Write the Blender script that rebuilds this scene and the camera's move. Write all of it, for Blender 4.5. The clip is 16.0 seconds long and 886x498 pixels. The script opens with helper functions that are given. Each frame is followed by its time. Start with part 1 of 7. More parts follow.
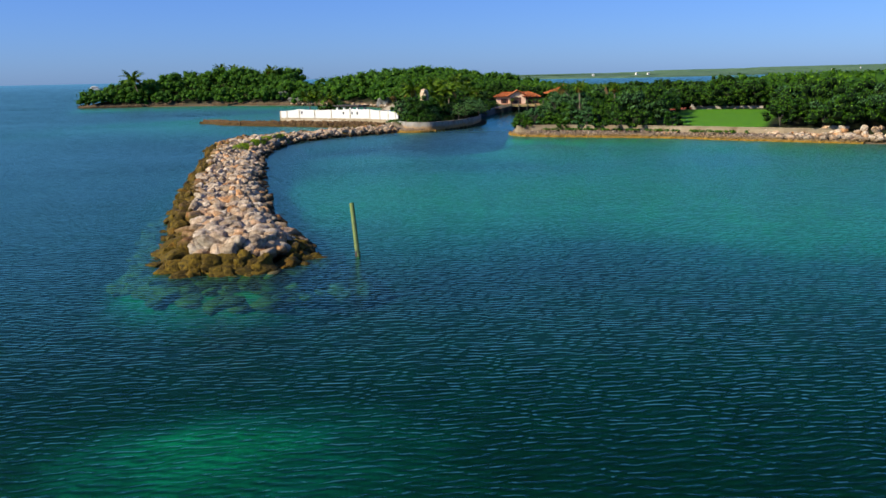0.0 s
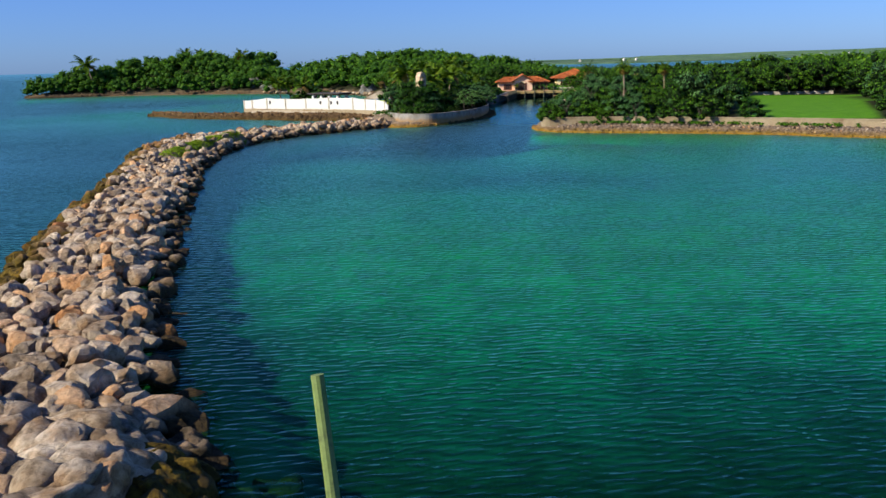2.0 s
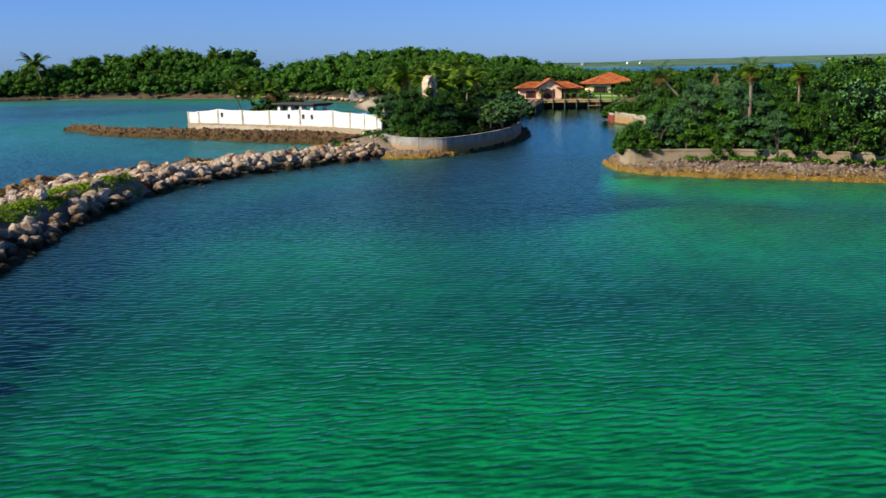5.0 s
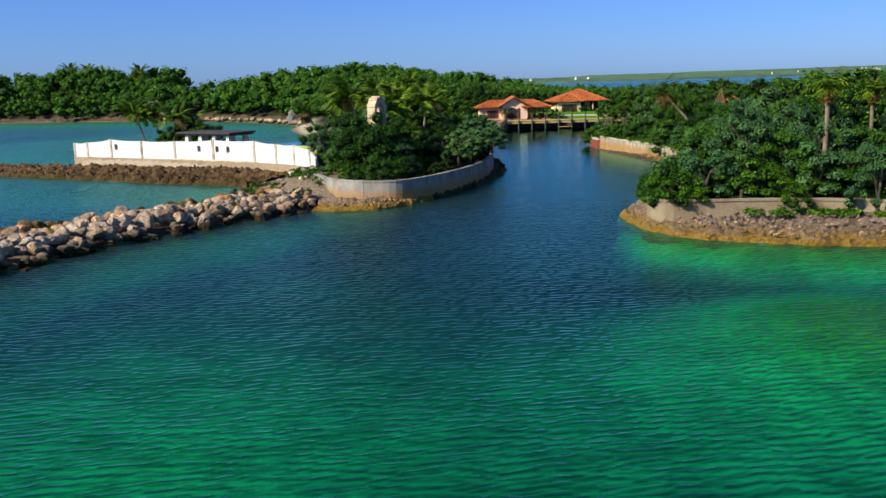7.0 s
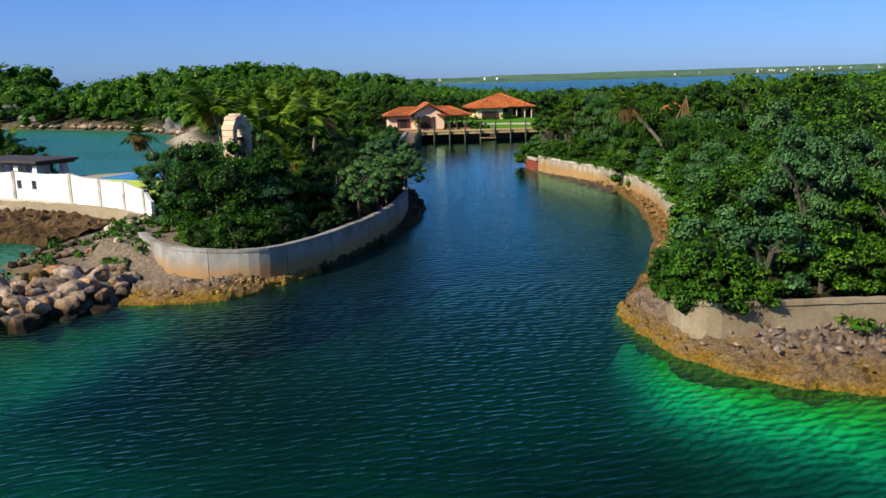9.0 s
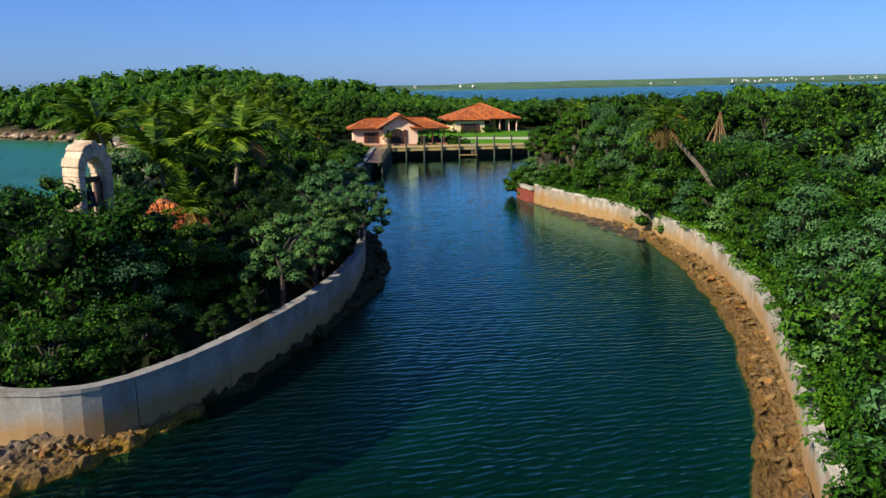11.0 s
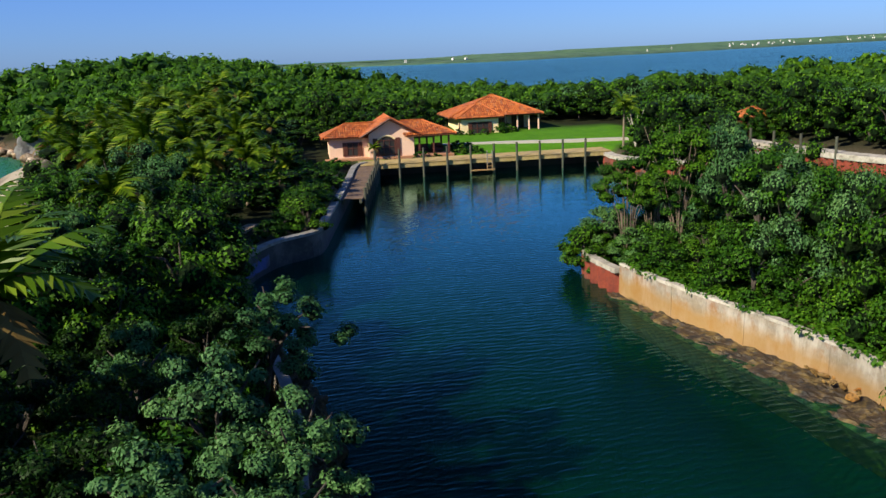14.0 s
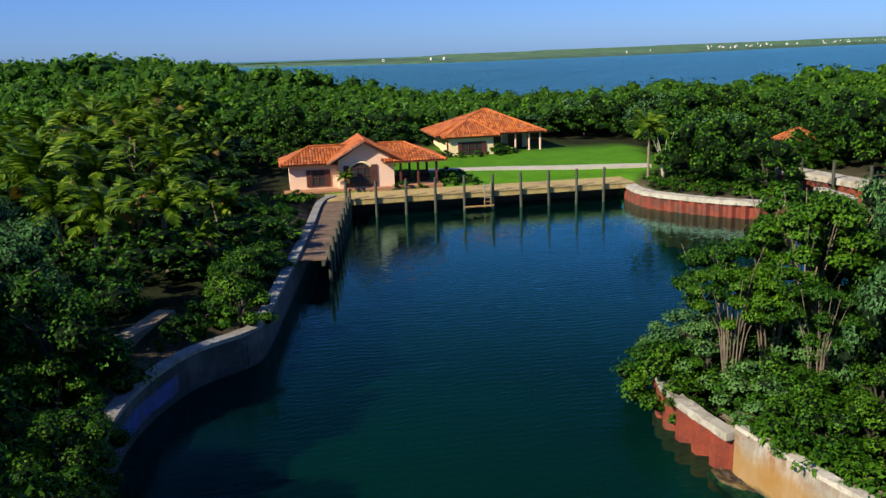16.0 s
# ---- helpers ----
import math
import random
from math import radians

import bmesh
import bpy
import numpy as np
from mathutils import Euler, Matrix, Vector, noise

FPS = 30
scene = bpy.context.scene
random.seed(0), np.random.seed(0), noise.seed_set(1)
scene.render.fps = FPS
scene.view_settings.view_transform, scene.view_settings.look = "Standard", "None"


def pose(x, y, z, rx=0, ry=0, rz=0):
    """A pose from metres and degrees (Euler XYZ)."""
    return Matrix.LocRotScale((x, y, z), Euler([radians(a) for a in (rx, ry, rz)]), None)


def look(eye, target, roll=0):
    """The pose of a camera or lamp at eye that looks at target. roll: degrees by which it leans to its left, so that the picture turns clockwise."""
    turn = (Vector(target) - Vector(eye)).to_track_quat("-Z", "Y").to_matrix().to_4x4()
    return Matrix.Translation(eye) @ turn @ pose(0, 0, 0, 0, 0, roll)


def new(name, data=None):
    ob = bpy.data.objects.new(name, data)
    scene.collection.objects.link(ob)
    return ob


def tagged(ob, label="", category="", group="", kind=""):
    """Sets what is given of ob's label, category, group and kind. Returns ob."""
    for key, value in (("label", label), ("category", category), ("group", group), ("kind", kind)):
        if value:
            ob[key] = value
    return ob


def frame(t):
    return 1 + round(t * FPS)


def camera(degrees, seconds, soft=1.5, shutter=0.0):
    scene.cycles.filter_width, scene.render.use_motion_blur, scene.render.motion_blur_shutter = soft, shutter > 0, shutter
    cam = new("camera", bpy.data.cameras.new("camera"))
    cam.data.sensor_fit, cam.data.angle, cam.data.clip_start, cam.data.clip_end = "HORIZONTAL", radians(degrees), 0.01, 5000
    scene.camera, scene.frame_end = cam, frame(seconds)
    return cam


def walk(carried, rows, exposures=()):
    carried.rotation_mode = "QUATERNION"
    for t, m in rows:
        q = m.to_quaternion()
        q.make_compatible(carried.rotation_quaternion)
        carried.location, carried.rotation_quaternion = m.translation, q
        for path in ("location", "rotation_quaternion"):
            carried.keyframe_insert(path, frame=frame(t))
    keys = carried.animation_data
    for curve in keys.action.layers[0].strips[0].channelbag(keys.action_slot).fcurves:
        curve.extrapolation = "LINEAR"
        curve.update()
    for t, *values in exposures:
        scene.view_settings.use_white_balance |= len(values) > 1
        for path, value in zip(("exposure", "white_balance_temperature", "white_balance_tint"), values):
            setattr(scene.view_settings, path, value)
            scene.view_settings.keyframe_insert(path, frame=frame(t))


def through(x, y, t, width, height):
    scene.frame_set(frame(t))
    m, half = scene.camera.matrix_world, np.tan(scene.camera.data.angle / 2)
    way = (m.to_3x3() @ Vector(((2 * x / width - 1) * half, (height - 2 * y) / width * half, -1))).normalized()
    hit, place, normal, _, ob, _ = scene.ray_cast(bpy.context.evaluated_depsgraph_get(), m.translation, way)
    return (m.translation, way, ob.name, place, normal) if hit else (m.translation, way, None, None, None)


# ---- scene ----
cam = camera(55.6, 16.0)
PATH = [
    (0, (1.018, 3.158, 11.244), (1.032, 5.116, 10.838), -1.2),
    (0.5, (0.214, 11.889, 11.251), (0.239, 13.843, 10.828), -1.4),
    (1, (-0.653, 21.391, 10.935), (-0.616, 23.344, 10.504), -1.5),
    (1.5, (-1.476, 30.842, 10.312), (-1.427, 32.795, 9.88), -1.4),
    (2, (-2.03, 38.915, 9.981), (-1.976, 40.866, 9.546), -1.5),
    (2.5, (-2.326, 46.892, 9.966), (-2.269, 48.842, 9.525), -1.4),
    (3, (-2.637, 54.194, 9.811), (-2.581, 56.143, 9.368), -1.3),
    (3.5, (-2.81, 62.052, 9.713), (-2.756, 64.002, 9.27), -1.3),
    (4, (-2.941, 69.444, 9.679), (-2.889, 71.394, 9.235), -1.3),
    (4.2, (-3.1, 72.529, 9.76), (-3.049, 74.479, 9.316), -1.1),
    (6.3, (-3.044, 100.467, 9.426), (-2.925, 102.423, 9.026), -1.5),
    (6.5, (-2.948, 102.745, 9.496), (-2.813, 104.7, 9.096), -1.5),
    (7, (-2.555, 108.469, 9.661), (-2.372, 110.421, 9.266), -1.5),
    (7.5, (-2.101, 114.279, 9.808), (-1.861, 116.225, 9.415), -1.4),
    (8, (-1.132, 121.062, 10.013), (-0.839, 123.001, 9.619), -1.4),
    (8.5, (-0.17, 126.787, 10.205), (0.177, 128.717, 9.808), -1.4),
    (9, (0.876, 132.138, 10.276), (1.267, 134.058, 9.875), -1.3),
    (9.2, (1.41, 134.306, 10.242), (1.814, 136.223, 9.843), -1.2),
    (11.3, (5.607, 153.144, 10.408), (6.066, 155.054, 10.027), -1.0),
    (11.5, (6.062, 154.93, 10.687), (6.518, 156.84, 10.307), -1.9),
    (12, (6.853, 159.647, 11.271), (7.302, 161.556, 10.878), -1.6),
    (12.5, (7.977, 165.259, 11.676), (8.43, 167.164, 11.265), -2.0),
    (13, (9.149, 170.818, 11.885), (9.603, 172.719, 11.46), -2.4),
    (13.5, (10.354, 175.824, 12.188), (10.799, 177.725, 11.751), -3.3),
    (14, (10.948, 180.956, 12.396), (11.403, 182.851, 11.947), -2.4),
    (14.5, (11.747, 185.677, 12.857), (12.208, 187.568, 12.397), -2.4),
    (15, (12.397, 190.066, 13.17), (12.873, 191.952, 12.704), -1.9),
    (15.5, (12.894, 194.244, 13.554), (13.392, 196.122, 13.08), -0.8),
    (16, (14.435, 198.235, 13.269), (14.943, 200.116, 12.816), -1.8),
]
walk(cam, [(t, look(eye, target, roll)) for t, eye, target, roll in PATH])

# ---- world, sun, exposure ----
SUN_AZ, SUN_EL = 246.0, 34.0   # degrees clockwise from +y, and above the horizon
SUN_DIR = Vector((math.sin(radians(SUN_AZ)) * math.cos(radians(SUN_EL)),
                  math.cos(radians(SUN_AZ)) * math.cos(radians(SUN_EL)), math.sin(radians(SUN_EL))))
world = bpy.data.worlds.new("sky")
scene.world = world
world.use_nodes = True
wt = world.node_tree
wt.nodes.clear()
sky = wt.nodes.new("ShaderNodeTexSky")
sky.sky_type = "NISHITA"
sky.sun_disc = False
sky.sun_elevation = radians(SUN_EL)
sky.sun_rotation = radians(SUN_AZ)
sky.air_density, sky.dust_density, sky.ozone_density = 1.0, 0.3, 3.0
tint = wt.nodes.new("ShaderNodeMix")
tint.data_type, tint.blend_type = "RGBA", "MULTIPLY"
tint.inputs[0].default_value = 1.0
tint.inputs[7].default_value = (0.37, 0.59, 1.20, 1)
wbg = wt.nodes.new("ShaderNodeBackground")
wbg.inputs["Strength"].default_value = 0.068
wout = wt.nodes.new("ShaderNodeOutputWorld")
wt.links.new(sky.outputs[0], tint.inputs[6])
even = wt.nodes.new("ShaderNodeMix")
even.data_type = "RGBA"
even.inputs[0].default_value = 0.16
even.inputs[7].default_value = (1.4, 3.3, 8.2, 1)
wt.links.new(tint.outputs[2], even.inputs[6])
wt.links.new(even.outputs[2], wbg.inputs["Color"])
wt.links.new(wbg.outputs[0], wout.inputs["Surface"])
sun_data = bpy.data.lights.new("sun", "SUN")
sun_data.energy, sun_data.angle, sun_data.color = 5.0, radians(0.6), (1.0, 0.90, 0.72)
sun = new("sun", sun_data)
sun.matrix_world = look((0, 0, 60), Vector((0, 0, 60)) - SUN_DIR)
scene.view_settings.exposure = 0.8


# ---- materials ----
def nodes_of(name):
    m = bpy.data.materials.new(name)
    m.use_nodes = True
    nt = m.node_tree
    b = nt.nodes["Principled BSDF"]
    return m, nt, b


def add(nt, kind, **inputs):
    n = nt.nodes.new("ShaderNode" + kind)
    for k, v in inputs.items():
        n.inputs[k.replace("_", " ")].default_value = v
    return n


def ramp(nt, fac, stops):
    r = nt.nodes.new("ShaderNodeValToRGB")
    while len(r.color_ramp.elements) < len(stops):
        r.color_ramp.elements.new(0.5)
    for e, (p, c) in zip(r.color_ramp.elements, stops):
        e.position, e.color = p, (*c, 1)
    nt.links.new(fac, r.inputs[0])
    return r.outputs[0]


def mix(nt, fac, a, b, blend="MIX"):
    n = nt.nodes.new("ShaderNodeMix")
    n.data_type, n.blend_type = "RGBA", blend
    for i, v in ((0, fac), (6, a), (7, b)):
        if isinstance(v, (int, float)):
            n.inputs[i].default_value = v
        elif isinstance(v, tuple):
            n.inputs[i].default_value = (*v, 1)
        else:
            nt.links.new(v, n.inputs[i])
    return n.outputs[2]


def noise_out(nt, scale, detail=4, rough=0.6, stretch=(1, 1, 1), coords="world", turn=0.0):
    src = nt.nodes.new("ShaderNodeNewGeometry").outputs["Position"] if coords == "world" else nt.nodes.new("ShaderNodeTexCoord").outputs["Object"]
    mp = nt.nodes.new("ShaderNodeMapping")
    mp.inputs["Scale"].default_value = stretch
    mp.inputs["Rotation"].default_value = (0, 0, radians(turn))
    nt.links.new(src, mp.inputs["Vector"])
    n = add(nt, "TexNoise", Scale=scale, Detail=detail, Roughness=rough)
    nt.links.new(mp.outputs[0], n.inputs["Vector"])
    return n.outputs["Fac"]


def bump_to(nt, bsdf, height, strength=0.5, distance=0.05):
    b = add(nt, "Bump", Strength=strength, Distance=distance)
    nt.links.new(height, b.inputs["Height"])
    nt.links.new(b.outputs[0], bsdf.inputs["Normal"])
    return b


def surface(name, c0, c1, scale=1.5, fine=12.0, rough=0.8, bump=0.4, dist=0.03, spread=0.12, coords="world", stain=None, stain_scale=0.4, metal=0.0, streak=None, grit=0.8):
    """Two colours in broad patches, fine grain, per-object variation, stains and relief."""
    m, nt, b = nodes_of(name)
    broad, grain = noise_out(nt, scale, 4, 0.6, coords=coords), noise_out(nt, fine, 5, 0.7, coords=coords)
    col = ramp(nt, broad, [(0.32, c0), (0.68, c1)])
    g = ramp(nt, grain, [(0.25, (0.62, 0.62, 0.62)), (0.75, (1.25, 1.25, 1.25))])
    col = mix(nt, grit, col, g, "MULTIPLY")
    if stain:
        f = ramp(nt, noise_out(nt, stain_scale, 5, 0.7, coords=coords), [(0.5, (0, 0, 0)), (0.66, (1, 1, 1))])
        col = mix(nt, f, col, stain)
    if streak:
        f = ramp(nt, noise_out(nt, 1.3, 5, 0.7, (1, 1, 0.4), coords), [(0.46, (0, 0, 0)), (0.62, (0.7, 0.7, 0.7))])
        col = mix(nt, f, col, streak)
        geo = nt.nodes.new("ShaderNodeNewGeometry")
        sep = nt.nodes.new("ShaderNodeSeparateXYZ")
        nt.links.new(geo.outputs["Position"], sep.inputs[0])
        lift = nt.nodes.new("ShaderNodeMath")
        lift.operation = "MULTIPLY_ADD"
        nt.links.new(broad, lift.inputs[0])
        lift.inputs[1].default_value = -1.2
        nt.links.new(sep.outputs["Z"], lift.inputs[2])
        # Ochre water stain at the foot; the near-black green darkens the part under water.
        for lo, hi, tone in ((0.1, 0.7, (0.253, 0.1323, 0.0287)), (-0.75, -0.55, (0.0172, 0.0345, 0.0115))):
            tide = nt.nodes.new("ShaderNodeMapRange")
            for i, x in ((1, lo), (2, hi), (3, 0.8), (4, 0.0)):
                tide.inputs[i].default_value = x
            nt.links.new(lift.outputs[0], tide.inputs[0])
            col = mix(nt, tide.outputs[0], col, tone)
    info = nt.nodes.new("ShaderNodeObjectInfo")
    v = ramp(nt, info.outputs["Random"], [(0.0, (1 - spread,) * 3), (1.0, (1 + spread,) * 3)])
    col = mix(nt, 1.0, col, v, "MULTIPLY")
    nt.links.new(col, b.inputs["Base Color"])
    b.inputs["Roughness"].default_value = rough
    b.inputs["Metallic"].default_value = metal
    bump_to(nt, b, grain, bump, dist)
    return m


def leaf_material(name, dark, light, tip=None, rough=0.5, through=0.16):
    m, nt, b = nodes_of(name)
    geo, info = nt.nodes.new("ShaderNodeNewGeometry"), nt.nodes.new("ShaderNodeObjectInfo")
    col = ramp(nt, geo.outputs["Random Per Island"], [(0.0, tuple(0.7 * a + 0.3 * b for a, b in zip(dark, light))), (0.45, tuple(0.4 * a + 0.6 * b for a, b in zip(dark, light))), (0.85, light), (1.0, tuple(0.4 * a + 0.6 * b for a, b in zip(light, tip or light)))])
    v = ramp(nt, info.outputs["Random"], [(0.0, (0.65, 0.75, 0.7)), (0.5, (1.0, 1.0, 1.0)), (1.0, (1.2, 1.12, 0.85))])
    col = mix(nt, 1.0, col, v, "MULTIPLY")
    patch = ramp(nt, noise_out(nt, 0.35, 3, 0.5), [(0.3, (0.55, 0.66, 0.66)), (0.7, (1.35, 1.25, 0.95))])
    col = mix(nt, 1.0, col, patch, "MULTIPLY")
    nt.links.new(col, b.inputs["Base Color"])
    b.inputs["Roughness"].default_value = rough
    b.inputs["Specular IOR Level"].default_value = 0.08
    tr = nt.nodes.new("ShaderNodeBsdfTranslucent")
    nt.links.new(mix(nt, 1.0, col, (1.0, 1.15, 0.45), "MULTIPLY"), tr.inputs["Color"])
    ms = nt.nodes.new("ShaderNodeMixShader")
    ms.inputs[0].default_value = through
    nt.links.new(b.outputs[0], ms.inputs[1])
    nt.links.new(tr.outputs[0], ms.inputs[2])
    nt.links.new(ms.outputs[0], nt.nodes["Material Output"].inputs["Surface"])
    return m


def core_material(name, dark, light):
    """The leafy filler inside a crown, with the shade between leaves put into its dark greens."""
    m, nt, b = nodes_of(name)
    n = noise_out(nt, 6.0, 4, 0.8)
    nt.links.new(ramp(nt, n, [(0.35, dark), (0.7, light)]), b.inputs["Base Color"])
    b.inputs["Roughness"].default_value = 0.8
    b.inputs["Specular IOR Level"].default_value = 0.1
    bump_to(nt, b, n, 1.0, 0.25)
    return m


def rock_material(name, pale, warm, wet, LOW=-0.25, fine=7.0):
    """Limestone: pale on top, ochre and brown with algae close to the water line and below it, where the water's light
    loss is painted in as dark olive.
    """
    m, nt, b = nodes_of(name)
    info, geo = nt.nodes.new("ShaderNodeObjectInfo"), nt.nodes.new("ShaderNodeNewGeometry")
    broad, grain = noise_out(nt, 0.9, 4, 0.65), noise_out(nt, fine, 6, 0.75)
    col = ramp(nt, broad, [(0.35, warm), (0.62, pale)])
    tone = nt.nodes.new("ShaderNodeMath")
    tone.operation = "ADD"
    nt.links.new(info.outputs["Random"], tone.inputs[0])
    nt.links.new(geo.outputs["Random Per Island"], tone.inputs[1])
    frac = nt.nodes.new("ShaderNodeMath")
    frac.operation = "FRACT"
    nt.links.new(tone.outputs[0], frac.inputs[0])
    v = ramp(nt, frac.outputs[0], [(0.0, (0.5, 0.5, 0.52)), (0.25, (0.80, 0.72, 0.62)), (0.5, (0.98, 0.94, 0.92)), (0.8, (1.2, 1.12, 1.05)), (0.92, (1.2, 0.76, 0.42)), (1.0, (1.4, 1.35, 1.28))])
    col = mix(nt, 1.0, col, v, "MULTIPLY")
    g = ramp(nt, grain, [(0.28, (0.42, 0.40, 0.38)), (0.5, (0.95, 0.95, 0.95)), (0.75, (1.2, 1.2, 1.2))])
    col = mix(nt, 0.85, col, g, "MULTIPLY")
    pits = ramp(nt, noise_out(nt, 2.4, 5, 0.7), [(0.36, (0.24, 0.21, 0.18)), (0.50, (1.0, 1.0, 1.0))])
    col = mix(nt, 0.68, col, pits, "MULTIPLY")
    cells = add(nt, "TexVoronoi", Scale=3.2)
    nt.links.new(geo.outputs["Position"], cells.inputs["Vector"])
    specks = ramp(nt, cells.outputs["Distance"], [(0.05, (1.3, 1.28, 1.25)), (0.45, (0.95, 0.95, 0.95)), (0.75, (0.5, 0.48, 0.45))])
    col = mix(nt, 0.45, col, specks, "MULTIPLY")
    sep = nt.nodes.new("ShaderNodeSeparateXYZ")
    nt.links.new(geo.outputs["Position"], sep.inputs[0])
    wob = nt.nodes.new("ShaderNodeMath")
    wob.operation = "MULTIPLY_ADD"
    nt.links.new(broad, wob.inputs[0])
    wob.inputs[1].default_value = -0.9
    nt.links.new(sep.outputs["Z"], wob.inputs[2])
    low = nt.nodes.new("ShaderNodeMapRange")
    for i, x in ((1, LOW), (2, LOW + 0.5), (3, 1.0), (4, 0.0)):
        low.inputs[i].default_value = x
    nt.links.new(wob.outputs[0], low.inputs[0])
    mottle = ramp(nt, grain, [(0.36, (0, 0, 0)), (0.64, (1, 1, 1))])
    col = mix(nt, low.outputs[0], col, mix(nt, mottle, tuple(x * 0.18 for x in wet), mix(nt, 1.0, tuple(x * 1.6 for x in wet), v, "MULTIPLY")))
    # Dark olive under water paints in the light that the sea takes away.
    sunk_shade = nt.nodes.new("ShaderNodeMapRange")
    for i, x in ((1, -0.7), (2, -0.08), (3, 1.0), (4, 0.0)):
        sunk_shade.inputs[i].default_value = x
    nt.links.new(sep.outputs["Z"], sunk_shade.inputs[0])
    col = mix(nt, sunk_shade.outputs[0], col, mix(nt, grain, (0.003, 0.012, 0.006), (0.014, 0.03, 0.010)))
    nt.links.new(col, b.inputs["Base Color"])
    b.inputs["Roughness"].default_value = 0.85
    b.inputs["Specular IOR Level"].default_value = 0.2
    bump_to(nt, b, grain, 1.0, 0.16)
    return m


# Boulder feet are near-black: wet rock, with shade put into the colour.
M_BOULDER = rock_material("boulder_limestone", (0.54, 0.48, 0.39), (0.35, 0.235, 0.13), (0.040, 0.028, 0.010), -0.08)
M_SEAWARD = rock_material("algae_browned_limestone", (0.36, 0.26, 0.16), (0.26, 0.13, 0.045), (0.085, 0.057, 0.003), 0.75, 3.6)
M_LEDGE = rock_material("ledge_limestone", (0.44, 0.37, 0.30), (0.30, 0.21, 0.135), (0.34, 0.20, 0.022), -0.28, 8.0)
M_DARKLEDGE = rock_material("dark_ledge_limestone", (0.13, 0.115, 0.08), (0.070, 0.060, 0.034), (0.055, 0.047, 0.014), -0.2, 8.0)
M_RIM = rock_material("dark_shore_rock", (0.11, 0.095, 0.07), (0.06, 0.05, 0.03), (0.03, 0.025, 0.012), -0.2, 5.0)
M_OCHRE = rock_material("ochre_ledge_limestone", (0.44, 0.33, 0.17), (0.32, 0.17, 0.045), (0.16, 0.095, 0.018), -0.3, 7.0)
M_DROWNED = surface("algae_on_drowned_rock", (0.014, 0.017, 0.005), (0.135, 0.10, 0.032), 0.8, 5, 0.9, 0.8, 0.1)
M_CONCRETE = surface("weathered_concrete", (0.19, 0.18, 0.16), (0.28, 0.27, 0.245), 0.8, 9, 0.85, 0.3, 0.03, stain=(0.12, 0.10, 0.07), stain_scale=0.7, streak=(0.15, 0.145, 0.125))
# Left wall's water face: its shade is painted as near-black concrete.
M_SHADED_WALL = surface("shaded_dark_concrete", (0.014, 0.016, 0.019), (0.04, 0.041, 0.041), 0.8, 9, 0.8, 0.3, 0.03, stain=(0.075, 0.072, 0.066), stain_scale=0.6)
M_STAINED = surface("ochre_stained_concrete", (0.20, 0.155, 0.10), (0.27, 0.245, 0.205), 0.6, 6, 0.85, 0.4, 0.04, stain=(0.1768, 0.068, 0.017), stain_scale=0.6, streak=(0.3944, 0.3536, 0.2924))
M_CAP = surface("pale_concrete_cap", (0.30, 0.27, 0.21), (0.43, 0.39, 0.32), 1.2, 9, 0.85, 0.3, 0.02, stain=(0.16, 0.14, 0.10), stain_scale=1.1)
M_QUAY = surface("yellowed_concrete_quay", (0.3536, 0.2448, 0.0748), (0.408, 0.306, 0.1292), 0.9, 8, 0.85, 0.3, 0.03, stain=(0.204, 0.1496, 0.068))
M_WHITE = surface("whitewashed_wall", (0.48, 0.472, 0.464), (0.544, 0.536, 0.52), 0.6, 7, 0.8, 0.06, 0.01, spread=0.03, grit=0.22)
M_PLINTH = surface("bare_tan_concrete", (0.1955, 0.1495, 0.0862), (0.2645, 0.2127, 0.138), 0.8, 8, 0.85, 0.4, 0.03, stain=(0.138, 0.092, 0.046))
M_RUST = surface("rust_red_sheet_steel", (0.13, 0.018, 0.007), (0.22, 0.035, 0.011), 1.5, 12, 0.75, 0.3, 0.02, stain=(0.069, 0.0287, 0.0172))
M_WOOD = surface("weathered_planks", (0.085, 0.050, 0.027), (0.14, 0.090, 0.052), 2.0, 14, 0.85, 0.4, 0.02, spread=0.25)
M_PILE = surface("green_tarred_timber", (0.0287, 0.0345, 0.023), (0.0633, 0.0633, 0.0403), 2.0, 14, 0.85, 0.4, 0.02, spread=0.2)
M_POLE = surface("green_painted_timber", (0.092, 0.138, 0.0287), (0.1495, 0.1955, 0.0575), 1.2, 14, 0.7, 0.3, 0.01, stain=(0.046, 0.069, 0.0172), stain_scale=1.2)
M_BARK = surface("grey_brown_bark", (0.0287, 0.023, 0.0172), (0.069, 0.0546, 0.0403), 2.0, 16, 0.9, 0.6, 0.03)
M_PALMBARK = surface("ringed_palm_bark", (0.1265, 0.092, 0.0575), (0.207, 0.161, 0.115), 2.0, 10, 0.9, 0.6, 0.03)
M_DEADPALM = surface("dry_palm_thatch", (0.1495, 0.0747, 0.0287), (0.2415, 0.1437, 0.0633), 2.0, 14, 0.9, 0.3, 0.02)
M_STUCCO = surface("peach_stucco", (0.68, 0.45, 0.31), (0.73, 0.50, 0.35), 0.8, 10, 0.9, 0.2, 0.01, spread=0.02, grit=0.3)
M_STUCCO2 = surface("cream_stucco", (0.72, 0.58, 0.30), (0.77, 0.63, 0.36), 0.8, 10, 0.9, 0.2, 0.01, spread=0.02, grit=0.3)
M_DARKWOOD = surface("dark_red_brown_joinery", (0.050, 0.012, 0.006), (0.090, 0.024, 0.011), 2.0, 12, 0.6, 0.2, 0.01)
